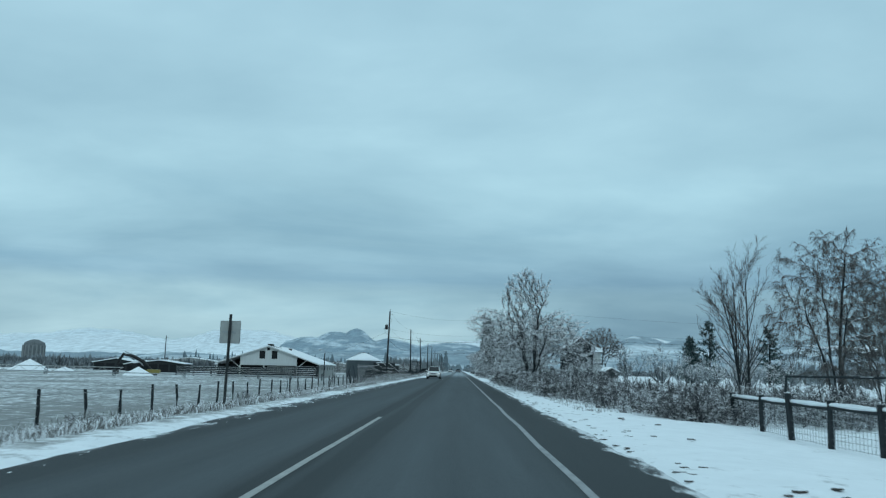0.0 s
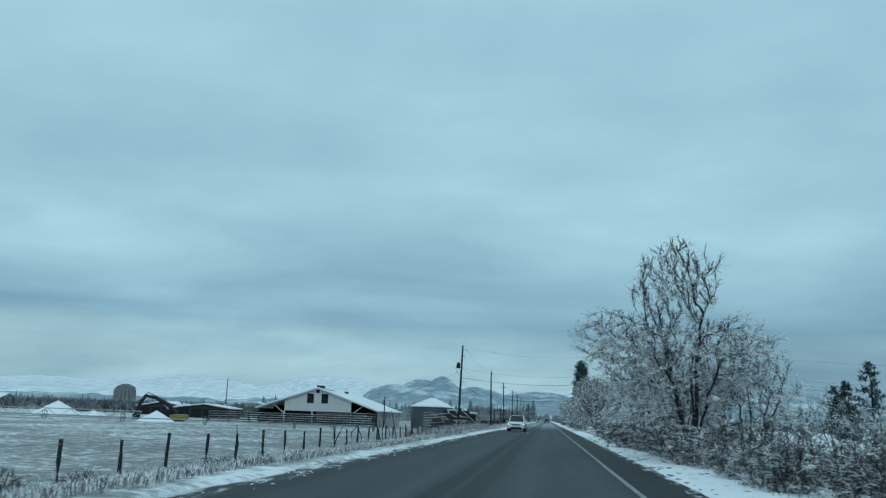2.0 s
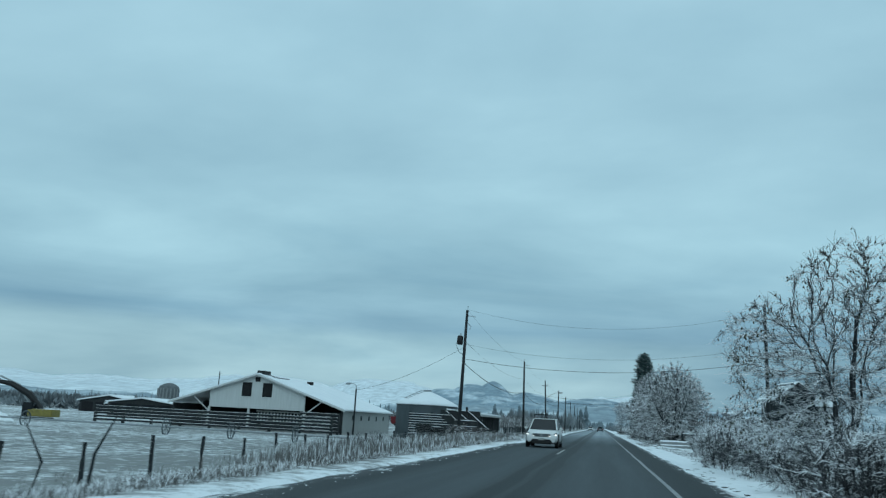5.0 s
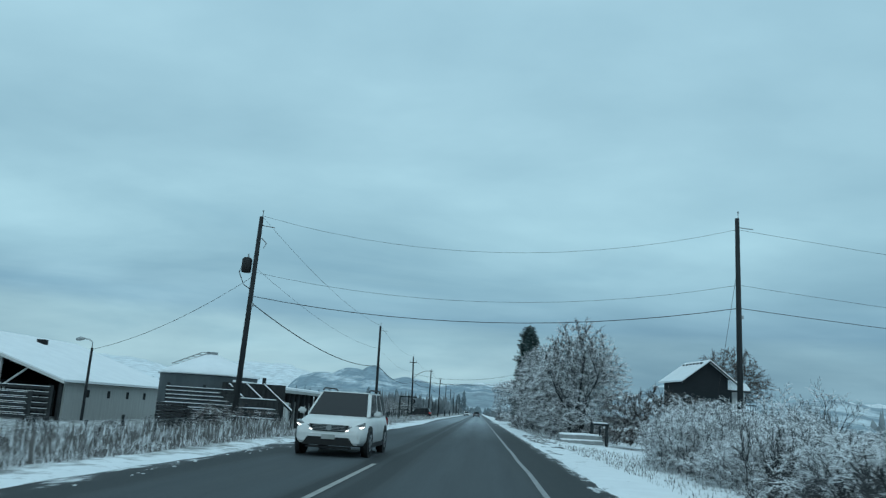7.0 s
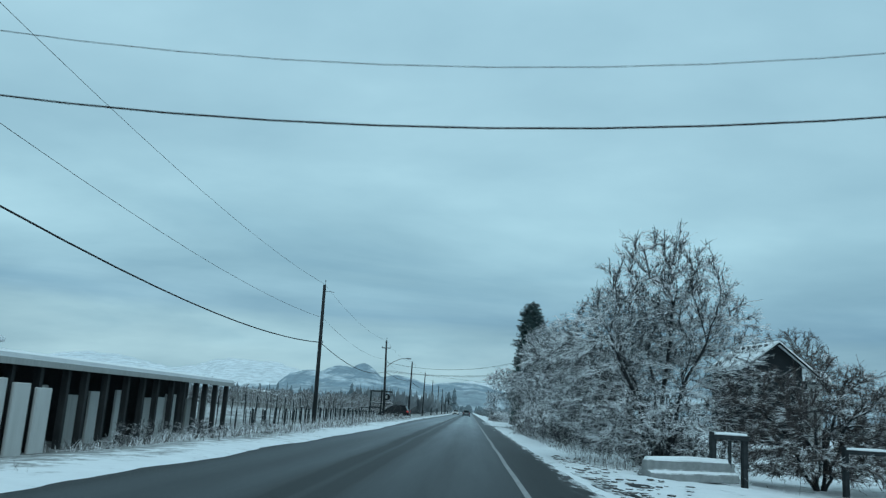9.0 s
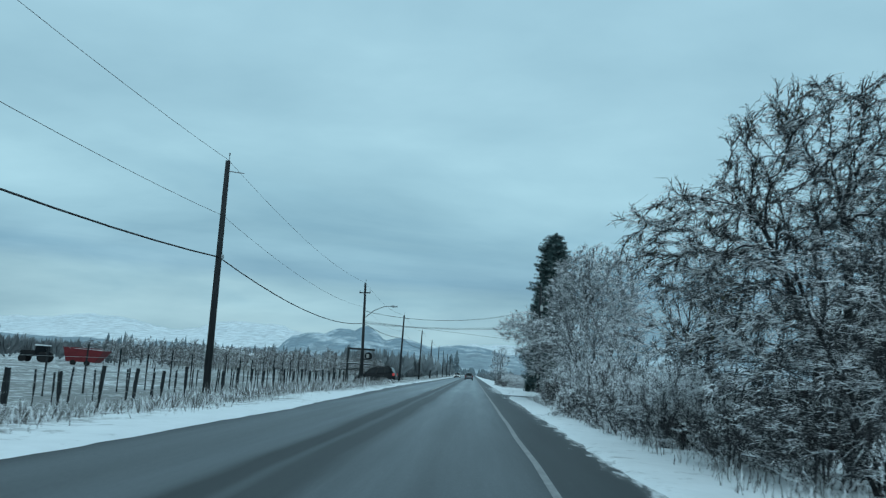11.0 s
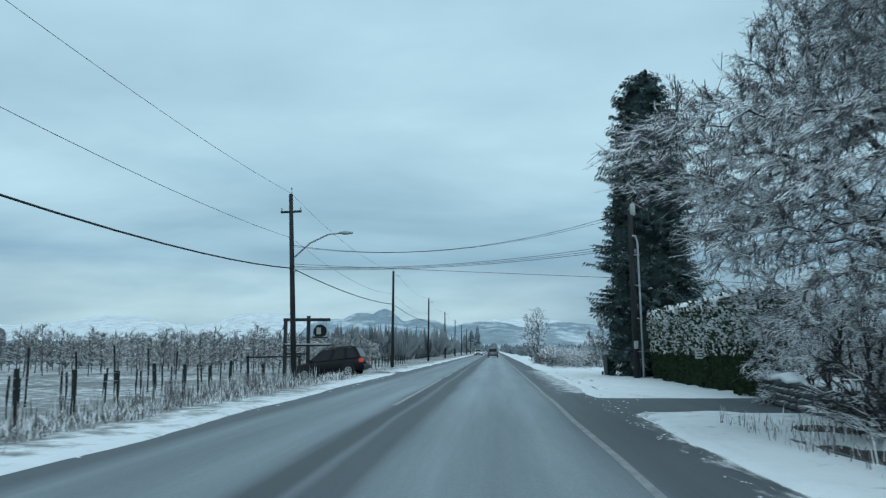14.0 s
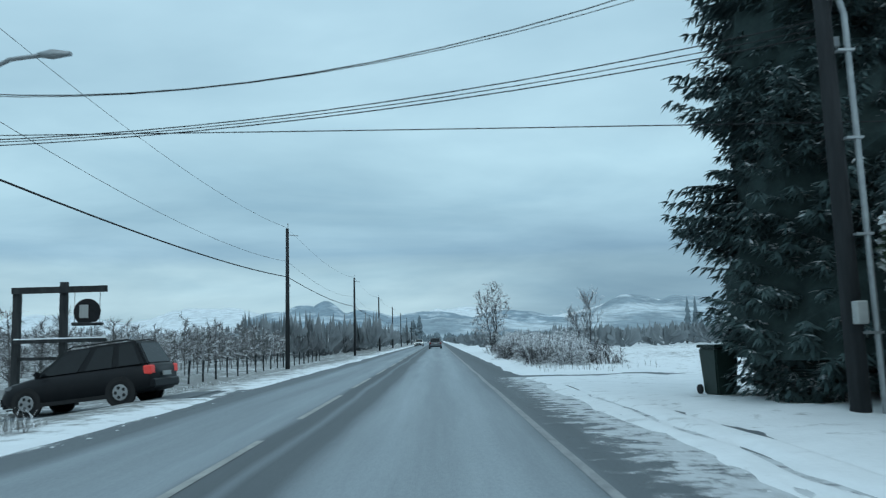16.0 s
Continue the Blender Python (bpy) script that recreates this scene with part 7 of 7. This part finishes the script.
# ---- hedge, wall, bin ----
def hedge():
    x0, y0 = 6.9, 202.4
    t = thing("cedar_hedge", pose(x0, y0, 0), "tall clipped green cedar hedge capped with snow", "hedge")
    rr = random.Random(5)
    length, hh, deep = 14.9, 3.0, 1.7
    core = Build().box(0.3, 0.3, 0, deep - 0.2, length - 0.3, hh - 0.3)
    part("core", core, CEDAR, t)
    b = Build()

    def tuft(p, n, s):
        d = (Vector(n) + Vector((rr.uniform(-.6, .6), rr.uniform(-.6, .6), rr.uniform(0.1, 0.9)))).normalized() * s
        w = Vector((rr.uniform(-1, 1), rr.uniform(-1, 1), rr.uniform(-0.6, 0.6))).cross(d).normalized() * s * 0.35
        p = Vector(p)
        b.add([p - w * 0.4, p + w * 0.4, p + d * 0.6 + w, p + d, p + d * 0.6 - w], [(0, 1, 2, 4), (4, 2, 3)])
    def clothe(n, spot, facing, s0, s1):
        for _ in range(n):
            tuft(spot(), facing, rr.uniform(s0, s1))

    def face(z0, z1):
        y, z = rr.uniform(0, length), rr.uniform(z0, z1)
        return 0.20 + 0.10 * math.sin(y * 3.1 + z) + 0.05 * math.sin(y * 9 + 4 * z), y, z
    clothe(9500, lambda: face(0, 1.45), (-1, 0, 0), 0.06, 0.15)
    clothe(900, lambda: (rr.uniform(0.1, deep), 0.25, rr.uniform(0, 1.4)), (0, -1, 0), 0.07, 0.17)
    part("lower_leaves", b, CEDAR, t, "green sheltered cedar sprays")
    b = Build()
    clothe(11500, lambda: face(1.1, hh), (-1, 0, 0), 0.06, 0.17)
    clothe(5000, lambda: (rr.uniform(0.1, deep), rr.uniform(0, length), hh - 0.28 + rr.uniform(-.05, .12)), (0, 0, 1), 0.10, 0.26)
    clothe(1500, lambda: (rr.uniform(0.1, deep), 0.25, rr.uniform(1.2, hh)), (0, -1, 0), 0.07, 0.17)
    part("upper_leaves", b, CEDAR_SNOWY, t, "cedar sprays laden with snow")
    cap = Build()
    for k in range(170):
        y = rr.uniform(0.2, length - 0.2)
        x = rr.uniform(0.1, deep)
        s = rr.uniform(0.12, 0.3)
        ring = [[(x + s * c * math.cos(i * math.tau / 7), y + s * c * math.sin(i * math.tau / 7), hh - 0.12 + z) for i in range(7)] for c, z in ((1, 0), (0.85, 0.10), (0.3, 0.17))]
        cap.loft(ring)
    tagged(part("snow_cap", cap, SNOW, t), kind="stuff")


hedge()
plaque = thing("hedge_sign", pose(6.9, 207.6, 1.0, 0, 0, -60), "small pale board with dark writing fixed in the hedge", "sign")
part("board", rounded(Build().box(-0.34, -0.02, 0.0, 0.34, 0.02, 0.34), 0.01, 1), WHITE_ENAMEL, plaque)
for k, half in enumerate((0.24, 0.2, 0.26)):
    part("text_bar", Build().box(-half, -0.028, 0.06 + k * 0.09, half, -0.0205, 0.1 + k * 0.09), TRIM_BLACK, plaque)
part("bracket", Build().box(-0.03, 0.021, 0.05, 0.03, 0.5, 0.12), POST_WOOD, plaque)


def stone_wall():
    t = thing("stone_wall", pose(6.9, 201.2, 0), "low dry-stone garden wall under a cap of snow", "wall")
    rr = random.Random(8)
    me = [rounded(Build().box(-0.22, -0.15, -0.09, 0.22, 0.15, 0.09), 0.05, 1).mesh("stone", STONE) for _ in range(1)]
    L = 8.4
    ang = math.degrees(math.atan2(-0.9, -8.0))
    for k in range(4):
        y = -0.1
        while y < L:
            w = rr.uniform(0.8, 1.3)
            f = y / L
            part("stone", me[0], None, t, m=pose(-0.9 * f + rr.uniform(-.03, .03), -y, 0.06 + k * 0.155, rr.uniform(-4, 4), rr.uniform(-4, 4), 90 + rr.uniform(-6, 6)) @ Matrix.Diagonal((w, 1.2, rr.uniform(0.85, 1.05), 1)))
            y += 0.44 * w + 0.02
    cap = Build()
    rings = []
    for i in range(15):
        f = i / 14
        c = -0.9 * f
        hgt = 0.66 + 0.05 * math.sin(i * 2.1)
        rings.append([(c - 0.24, -L * f, hgt - 0.06), (c + 0.24, -L * f, hgt - 0.06), (c + 0.2, -L * f, hgt + 0.05), (c, -L * f, hgt + 0.1), (c - 0.2, -L * f, hgt + 0.05)])
    part("snow_cap", cap.loft(rings), SNOW, t, smooth=True)


stone_wall()


def wheelie_bin():
    t = thing("wheelie_bin", pose(5.75, 221.6, 0.02, 0, 0, 12), "dark green plastic wheelie bin under the spruce", "bin")
    ring = lambda s, z: [(-0.27 * s, -0.33 * s, z), (0.27 * s, -0.33 * s, z), (0.27 * s, 0.33 * s, z), (-0.27 * s, 0.33 * s, z)]
    part("body", rounded(Build().loft([ring(0.8, 0.0), ring(1.0, 0.95)]), 0.03, 2), BIN_PLASTIC, t)
    part("lid", rounded(Build().box(-0.32, -0.38, 0.955, 0.32, 0.36, 1.02), 0.03, 2), BIN_PLASTIC, t)
    part("handle", Build().tube([(-0.25, 0.4, 0.98), (0.25, 0.4, 0.98)], 0.025, 6), BIN_PLASTIC, t)
    for s in (-1, 1):
        part("wheel", Build().tube([(s * 0.26, 0.3, 0.1), (s * 0.31, 0.3, 0.1)], 0.1, 12), RUBBER, t)


wheelie_bin()
meter = thing("meter_box", pose(6.62, 216.9, 1.35), "pale meter box on the utility pole", "meter box")
part("box", rounded(Build().box(-0.42, -0.12, 0, -0.24, 0.05, 0.35), 0.02, 1), WHITE_ENAMEL, meter)


def barrier():
    t = thing("concrete_barrier", pose(6.2, 139.6, gz(6.2, 139.6), 0, 0, -62), "low concrete barrier topped with snow", "barrier")
    part("block", rounded(Build().prism([(-0.3, 0), (0.3, 0), (0.26, 0.2), (0.12, 0.28), (0.1, 0.52), (-0.1, 0.52), (-0.12, 0.28), (-0.26, 0.2)], -1.5, 1.5), 0.02, 1), CONCRETE, t)
    part("snow_cap", Build().tube([(0, -1.45, 0.52), (0, 0, 0.54), (0, 1.45, 0.52)], [0.08, 0.1, 0.08], 8), SNOW, t)


barrier()


def yard_gate(x, y, rz, width, slats, label):
    t = thing("post_gate", pose(x, y, gz(x, y), 0, 0, rz), label, "gate", "yard gates")
    for px in (-width / 2, width / 2):
        part("post", rounded(Build().box(px - 0.075, -0.075, -0.1, px + 0.075, 0.075, 1.42), 0.015, 1), POST_WOOD, t)
    part("rail", Build().box(-width / 2 - 0.08, -0.16, 1.22, width / 2 + 0.08, -0.08, 1.34), POST_WOOD, t)
    part("snow_cap", Build().tube([(-width / 2, -0.1, 1.36), (0, -0.1, 1.375), (width / 2, -0.1, 1.36)], 0.05, 6), SNOW, t)
    for k in range(slats):
        px = -width / 2 + width * (k + 1) / (slats + 1)
        part("slat", Build().box(px - 0.04, -0.07, 0.1, px + 0.04, -0.03, 1.2), POST_WOOD, t)


yard_gate(7.4, 140.2, 15, 0.95, 1, "dark wooden gate posts with a snowy top rail")
yard_gate(11.7, 141.2, 5, 1.6, 0, "dark gate posts under a snowy rail")
yard_gate(14.3, 128.6, 0, 1.3, 2, "dark slatted gate between posts, capped with snow")


# ---- cars ----
def car(name, label, x, y, rz, paint, length=4.4, width=1.82, height=1.7, lights_on=False, brake=False, suv=True, z=0.005, nose=0.0):
    """A car that faces +y in its own frame."""
    t = thing(name, pose(x, y, z, nose, 0, rz), label, "car")
    L, W, H = length / 2, width / 2, height

    def ring(yy, half, z0, z1, crown=0.0):
        k = 0.10
        return [(-half + k, yy, z0), (half - k, yy, z0), (half, yy, z0 + 0.12), (half, yy, z0 + (z1 - z0) * 0.62), (half - 0.06, yy, z1 - 0.05), (half - 0.18, yy, z1 + crown),
                (-half + 0.18, yy, z1 + crown), (-half + 0.06, yy, z1 - 0.05), (-half, yy, z0 + (z1 - z0) * 0.62), (-half, yy, z0 + 0.12)]
    belt = H * 0.60
    nose = [(-L, W * 0.86, 0.42, belt * 0.93), (-L + 0.12, W * 0.95, 0.30, belt * 0.99), (-L + 0.5, W, 0.26, belt), (-0.4, W, 0.25, belt), (L * 0.38, W, 0.25, belt * 0.99),
            (L * 0.62, W * 0.99, 0.26, belt * 0.94), (L * 0.86, W * 0.95, 0.28, belt * 0.86), (L - 0.08, W * 0.86, 0.32, belt * 0.74), (L, W * 0.74, 0.40, belt * 0.62)]
    part("body", rounded(Build().loft([ring(a, b, c, d, 0.02) for a, b, c, d in nose]), 0.025, 2), paint, t, smooth=True)

    def cab(yy, half, z):
        return [(-half, yy, z), (half, yy, z)]
    y_back, y_top_back, y_top_front, y_front = -L + (0.10 if suv else 0.55), -L + (0.42 if suv else 1.1), L * 0.12, L * 0.56
    top = H - 0.04
    lo, hi = W - 0.08, W - 0.24
    roof_pts = [(-lo, y_back, belt - 0.03), (lo, y_back, belt - 0.03), (lo, y_front, belt - 0.06), (-lo, y_front, belt - 0.06),
                (-hi, y_top_back, top), (hi, y_top_back, top), (hi, y_top_front, top - 0.02), (-hi, y_top_front, top - 0.02)]
    house_b = Build().add(roof_pts, [(0, 3, 2, 1), (4, 5, 6, 7), (0, 1, 5, 4), (1, 2, 6, 5), (2, 3, 7, 6), (3, 0, 4, 7)])
    part("cabin", rounded(house_b, 0.05, 2), paint, t)

    def pane(nm, quad, inset=0.88, out=0.012):
        pts = [Vector(q) for q in quad]
        c = sum(pts, Vector()) / 4
        n = (pts[1] - pts[0]).cross(pts[3] - pts[0]).normalized()
        if n.dot(c - Vector((0, 0, belt))) < 0:
            n = -n
        ins = [c + (p - c) * inset + n * out for p in pts]
        deep = [p - n * 0.03 for p in ins]
        part(nm, Build().add(ins + deep, [(0, 1, 2, 3), (7, 6, 5, 4), (0, 4, 5, 1), (1, 5, 6, 2), (2, 6, 7, 3), (3, 7, 4, 0)]), GLASS_DARK, t)
    P = roof_pts
    pane("windscreen", (P[3], P[2], P[6], P[7]), 0.90)
    pane("rear_window", (P[0], P[1], P[5], P[4]), 0.82)
    for s, (a, b, c, d) in ((1, (1, 2, 6, 5)), (-1, (0, 3, 7, 4))):
        A, B, C, D = (Vector(P[i]) for i in (a, b, c, d))
        for u0, u1 in ((0.04, 0.26), (0.29, 0.56), (0.59, 0.97)):
            q = (A.lerp(B, u0), A.lerp(B, u1), D.lerp(C, min(1, u1)), D.lerp(C, u0))
            pane("side_window", q, 0.86)
    for sx in (-1, 1):
        for wy in (-L * 0.60, L * 0.62):
            r = 0.35 if suv else 0.31
            tyre = part("wheel", Build().tube([(sx * (W - 0.21), wy, r), (sx * (W - 0.18), wy, r), (sx * (W - 0.02), wy, r), (sx * (W + 0.01), wy, r)], [r - 0.05, r, r, r - 0.05], 22), RUBBER, t, "black tyre")
            rim = Build().tube([(sx * (W + 0.0), wy, r), (sx * (W + 0.016), wy, r)], [r * 0.66, r * 0.6], 16)
            part("rim", rim, RIM, tyre, "silver alloy rim")
            for k in range(5):
                a = k * math.tau / 5
                part("rim_gap", Build().tube([(sx * (W + 0.005), wy + 0.13 * math.cos(a), r + 0.13 * math.sin(a)), (sx * (W + 0.019), wy + 0.13 * math.cos(a), r + 0.13 * math.sin(a))], 0.05, 6), TRIM_BLACK, tyre)
            part("wheel_arch", Build().tube([(sx * (W - 0.1), wy, r), (sx * (W + 0.006), wy, r)], r + 0.075, 22), TRIM_BLACK, t)
        lamp = Build().loft([[(sx * (W - 0.50), L + 0.005, belt * 0.63), (sx * (W - 0.50), L + 0.005, belt * 0.70), (sx * (W - 0.50), L - 0.12, belt * 0.72), (sx * (W - 0.50), L - 0.12, belt * 0.62)],
                             [(sx * (W - 0.05), L - 0.22, belt * 0.74), (sx * (W - 0.05), L - 0.22, belt * 0.83), (sx * (W - 0.09), L - 0.4, belt * 0.85), (sx * (W - 0.09), L - 0.4, belt * 0.73)]])
        part("fog_lamp", rounded(Build().box(sx * (W - 0.30) - 0.09, L - 0.16, 0.40, sx * (W - 0.30) + 0.09, L + 0.0, 0.50), 0.02, 1), TRIM_BLACK, t)
        lens = part("headlight", lamp, HEADLAMP_LENS, t, "clear headlight with a lit strip" if lights_on else "")
        if lights_on:
            part("light_strip", Build().tube([(sx * (W - 0.50), L - 0.0, belt * 0.632), (sx * (W - 0.30), L - 0.075, belt * 0.66), (sx * (W - 0.07), L - 0.2, belt * 0.745)], [0.018, 0.024, 0.018], 5), HEADLIGHT, lens, "bright white light strip")
        part("tail_light", rounded(Build().box(sx * (W - 0.17) - 0.13, -L - 0.005, belt * 0.72, sx * (W - 0.17) + 0.15, -L + 0.22, belt * 0.96), 0.03, 1), TAIL_ON if brake else TAIL_OFF, t, "red tail light")
        mirror = rounded(Build().box(sx * (W + 0.09) - 0.1, L * 0.40, belt - 0.02, sx * (W + 0.09) + 0.1, L * 0.40 + 0.13, belt + 0.14), 0.04, 2)
        part("mirror", mirror, paint, t)
    upper = [(-0.40, belt * 0.60), (0.40, belt * 0.60), (0.50, belt * 0.76), (-0.50, belt * 0.76)]
    grille = part("grille", Build().prism(upper, L - 0.14, L + 0.018), TRIM_BLACK, t, "black grille")
    for k in range(4):
        part("grille_bar", Build().box(-0.42, L + 0.014, belt * (0.63 + k * 0.036), 0.42, L + 0.026, belt * (0.63 + k * 0.036) + 0.012), STEEL, grille)
    part("badge", Build().tube([(0, L + 0.018, belt * 0.685), (0, L + 0.034, belt * 0.685)], 0.07, 14), STEEL, grille)
    part("front_bumper", rounded(Build().box(-W * 0.84, L - 0.3, 0.30, W * 0.84, L + 0.022, belt * 0.585), 0.05, 2), paint, t)
    part("air_intake", Build().prism([(-W * 0.70, 0.27), (W * 0.70, 0.27), (W * 0.56, 0.47), (-W * 0.56, 0.47)], L - 0.1, L + 0.035), TRIM_BLACK, t, "wide black lower intake")
    part("skid_plate", Build().box(-W * 0.6, L - 0.2, 0.20, W * 0.6, L - 0.0, 0.245), TRIM_BLACK, t)
    part("sill", Build().box(-W - 0.008, -L * 0.55, 0.22, W + 0.008, L * 0.55, 0.33), TRIM_BLACK, t)
    part("rear_bumper", rounded(Build().box(-W * 0.9, -L - 0.06, 0.36, W * 0.9, -L + 0.2, 0.62), 0.05, 1), paint, t)
    part("number_plate", Build().box(-0.25, -L - 0.075, 0.68, 0.25, -L - 0.05, 0.8), WHITE_ENAMEL, t)
    part("number_plate", Build().box(-0.17, L + 0.036, 0.42, 0.17, L + 0.05, 0.53), WHITE_ENAMEL, t)
    if suv:
        for s in (-1, 1):
            part("roof_rail", Build().tube([(s * (hi - 0.05), y_top_back + 0.1, top + 0.02), (s * (hi - 0.05), y_top_back + 0.3, top + 0.07), (s * (hi - 0.05), y_top_front - 0.2, top + 0.06), (s * (hi - 0.05), y_top_front, top + 0.01)], 0.022, 5), TRIM_BLACK, t)
    return t


car("white_suv", "white sport utility car with lit headlights on the road", -3.5, 113.2, 179, WHITE_CAR, 4.6, 1.86, 1.69, lights_on=True)
car("parked_suv", "dark sport utility car parked across a farm entrance", -9.8, 227.95, 84, BLACK_CAR, 4.4, 1.8, 1.72, brake=True, z=-0.35, nose=-5.5)
car("grey_car", "grey car driving away on the road", -0.4, 322, 0, GREY_CAR, 4.4, 1.8, 1.55, suv=True)
car("far_car", "far car with lit headlights on the road", -3.9, 372, 180, WHITE_CAR, 4.4, 1.8, 1.5, lights_on=True)


# ---- orchard entrance sign ----
def sign_frame():
    t = thing("farm_sign", pose(-12.55, 230.6, -0.45), "wooden post frame with a hanging round sign board", "sign")
    for x in (-0.8, 0.68):
        part("post", Build().box(x - 0.1, -0.1, -0.2, x + 0.1, 0.1, 3.9 if x > 0 else 3.72), OLD_WOOD, t)
    part("beam", Build().box(-0.9, -0.19, 3.55, 2.1, -0.104, 3.75), OLD_WOOD, t, "top beam with a dusting of snow")
    part("beam", Build().box(-0.8, -0.18, 1.98, 2.1, -0.104, 2.10), OLD_WOOD, t)
    part("snow_cap", Build().tube([(-0.8, -0.14, 2.11), (2.1, -0.14, 2.11)], 0.035, 6), SNOW, t)
    part("rail", Build().box(-0.7, -0.05, 1.45, 0.58, 0.05, 1.55), OLD_WOOD, t)
    disc = part("board", Build().tube([(1.45, -0.10, 2.93), (1.45, -0.04, 2.93)], 0.42, 28), DARK, t, "round dark sign board")
    part("emblem", rounded(Build().box(1.22, -0.118, 2.74, 1.50, -0.1005, 3.16), 0.06, 1), GREY_WALL, disc, "plain pale shape")
    part("bar", rounded(Build().box(0.98, -0.16, 2.50, 1.92, 0.02, 2.61), 0.03, 1), OLD_WOOD, disc)
    for x in (1.05, 1.85):
        part("hanger", Build().tube([(x, -0.07, 3.55), (x, -0.07, 2.61)], 0.012, 4), STEEL, t)


sign_frame()
gate = thing("farm_gate", pose(-12.4, 224.2, -0.5, 0, 0, 20), "open pole gate beside the farm entrance", "gate")
for x in (-1.3, 1.5):
    part("post", Build().tube([(x, 0, -0.2), (x, 0, 1.5)], 0.07, 7), POST_WOOD, gate)
part("rail", Build().tube([(-1.4, 0, 1.4), (1.6, 0, 1.45)], 0.05, 6), POST_WOOD, gate)


# ---- red bin trailer and tractor ----
def red_trailer():
    t = thing("fruit_trailer", pose(-39.5, 224.5, gz(-38, 223)) @ Matrix.Diagonal((0.66, 0.66, 0.6, 1)), "red steel-sided farm trailer dusted with snow", "trailer")
    part("tub", Build().loft([[(-2.6, -1.1, 0.6), (2.0, -1.1, 0.6), (2.0, 1.1, 0.6), (-2.6, 1.1, 0.6)], [(-3.0, -1.4, 2.9), (3.4, -1.4, 2.7), (3.4, 1.4, 2.7), (-3.0, 1.4, 2.9)]]), RED_PAINT, t, "faded red tub")
    part("rim", Build().box(-3.05, -1.45, 2.88, 3.0, -1.35, 3.0), RED_PAINT, t)
    for x in (-1.4, 0.8):
        part("wheel", Build().tube([(x, -1.2, 0.45), (x, -0.95, 0.45)], 0.45, 16), RUBBER, t)
    part("drawbar", Build().tube([(-2.6, 0, 0.6), (-4.6, 0, 0.5)], 0.1, 5), STEEL, t)


red_trailer()


def tractor():
    t = thing("tractor", pose(-44.8, 225.5, gz(-46, 224)) @ Matrix.Diagonal((0.66, 0.66, 0.66, 1)), "dark farm tractor parked beside a trailer", "tractor")
    part("hood", rounded(Build().box(-3.2, -0.45, 0.9, -0.6, 0.45, 1.8), 0.12), BLACK_CAR, t)
    part("cab", rounded(Build().box(-0.6, -0.8, 0.9, 1.1, 0.8, 2.6), 0.12), GLASS_DARK, t)
    part("cab_roof", rounded(Build().box(-0.75, -0.9, 2.6, 1.25, 0.9, 2.8), 0.08), SNOW, t)
    for x, r in ((0.8, 0.85), (-2.5, 0.55)):
        for s in (-0.85, 0.85):
            part("wheel", Build().tube([(x, s - 0.2, r), (x, s + 0.2, r)], r, 20), RUBBER, t)
    part("exhaust", Build().tube([(-1.4, 0.3, 1.8), (-1.4, 0.3, 2.7)], 0.05, 6), STEEL, t)


tractor()


# ---- orchard ----
def orchard_tree_mesh(seed, h):
    plant = Plant(seed)
    st = styled(SHRUB, levels=[(0.08, 0.05, 28, 0.4), (0.2, -0.05, 16, 0.35), (0.3, 0.1, 0, 0.3)], angle=[1.15, 0.8, 0.9], length=[0.36, 0.30, 0.3], clear=[0.22, 0.1, 0.1], least=0.014, twig=0.0085)
    plant.limb((0, 0, -0.05), (0, 0, 1), h, 0.05, 0, st)
    return plant.wood.mesh("orchard_trunk", ORCHARD_TWIG), plant.twigs.mesh("orchard_twigs", ORCHARD_TWIG)


orch = [orchard_tree_mesh(80 + k, 3.1) for k in range(4)]
rng = random.Random(41)
for row in range(8):
    x = -16.0 - row * 4.0
    for k in range(26):
        y = 233 + k * 2.3 + (row % 2) * 1.2
        if y < 200 and row > 1 and rng.random() < 0.2:
            continue
        if 222 < y < 229 and row < 1:
            continue
        kind = rng.choice(orch)
        ob = part("orchard_tree", kind[0], None, m=pose(x + rng.uniform(-.25, .25), y, gz(x, y), rng.uniform(-4, 4), rng.uniform(-4, 4), rng.uniform(0, 360)) @ Matrix.Diagonal((1, 1, rng.uniform(0.8, 1.15), 1)))
        part("crown", kind[1], None, ob)
        tagged(ob, "small pruned orchard tree white with frost", "tree", "orchard rows")
orchard = Build()
for k in range(1500):
    x, y = -46 - 4 * rng.randint(0, 30), rng.uniform(238, 420)
    if rng.random() < 0.3:
        x, y = -16 - 4 * rng.randint(0, 10), rng.uniform(292, 420)
    elif rng.random() < 0.22:
        x, y = -62 - 4 * rng.randint(0, 20), rng.uniform(186, 240)
    round_tree(orchard, x + rng.uniform(-.4, .4), y, gz(x, y), rng.uniform(2.8, 4.0), rng.uniform(1.0, 1.7), rng, 12)
for k in range(700):
    x, y = rng.uniform(26, 160), 330 + rng.randint(0, 9) * 9
    round_tree(orchard, x, y, 0, rng.uniform(2.0, 3.0), rng.uniform(0.7, 1.2), rng, 9)
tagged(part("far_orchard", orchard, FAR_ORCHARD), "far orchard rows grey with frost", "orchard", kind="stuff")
wire_fence("field_fence", [(9 + 3.0 * k, 300 + 0.4 * k) for k in range(24)], 1.2, "distant dark fence at the field's edge", (0.4, 0.8, 1.1), 0.07, seed=9)
wire_fence("orchard_fence", [(-12.0, 232 + 2.4 * k) for k in range(24)], 1.1, "orchard fence of dark posts beside the road", (0.5, 0.9), seed=11)
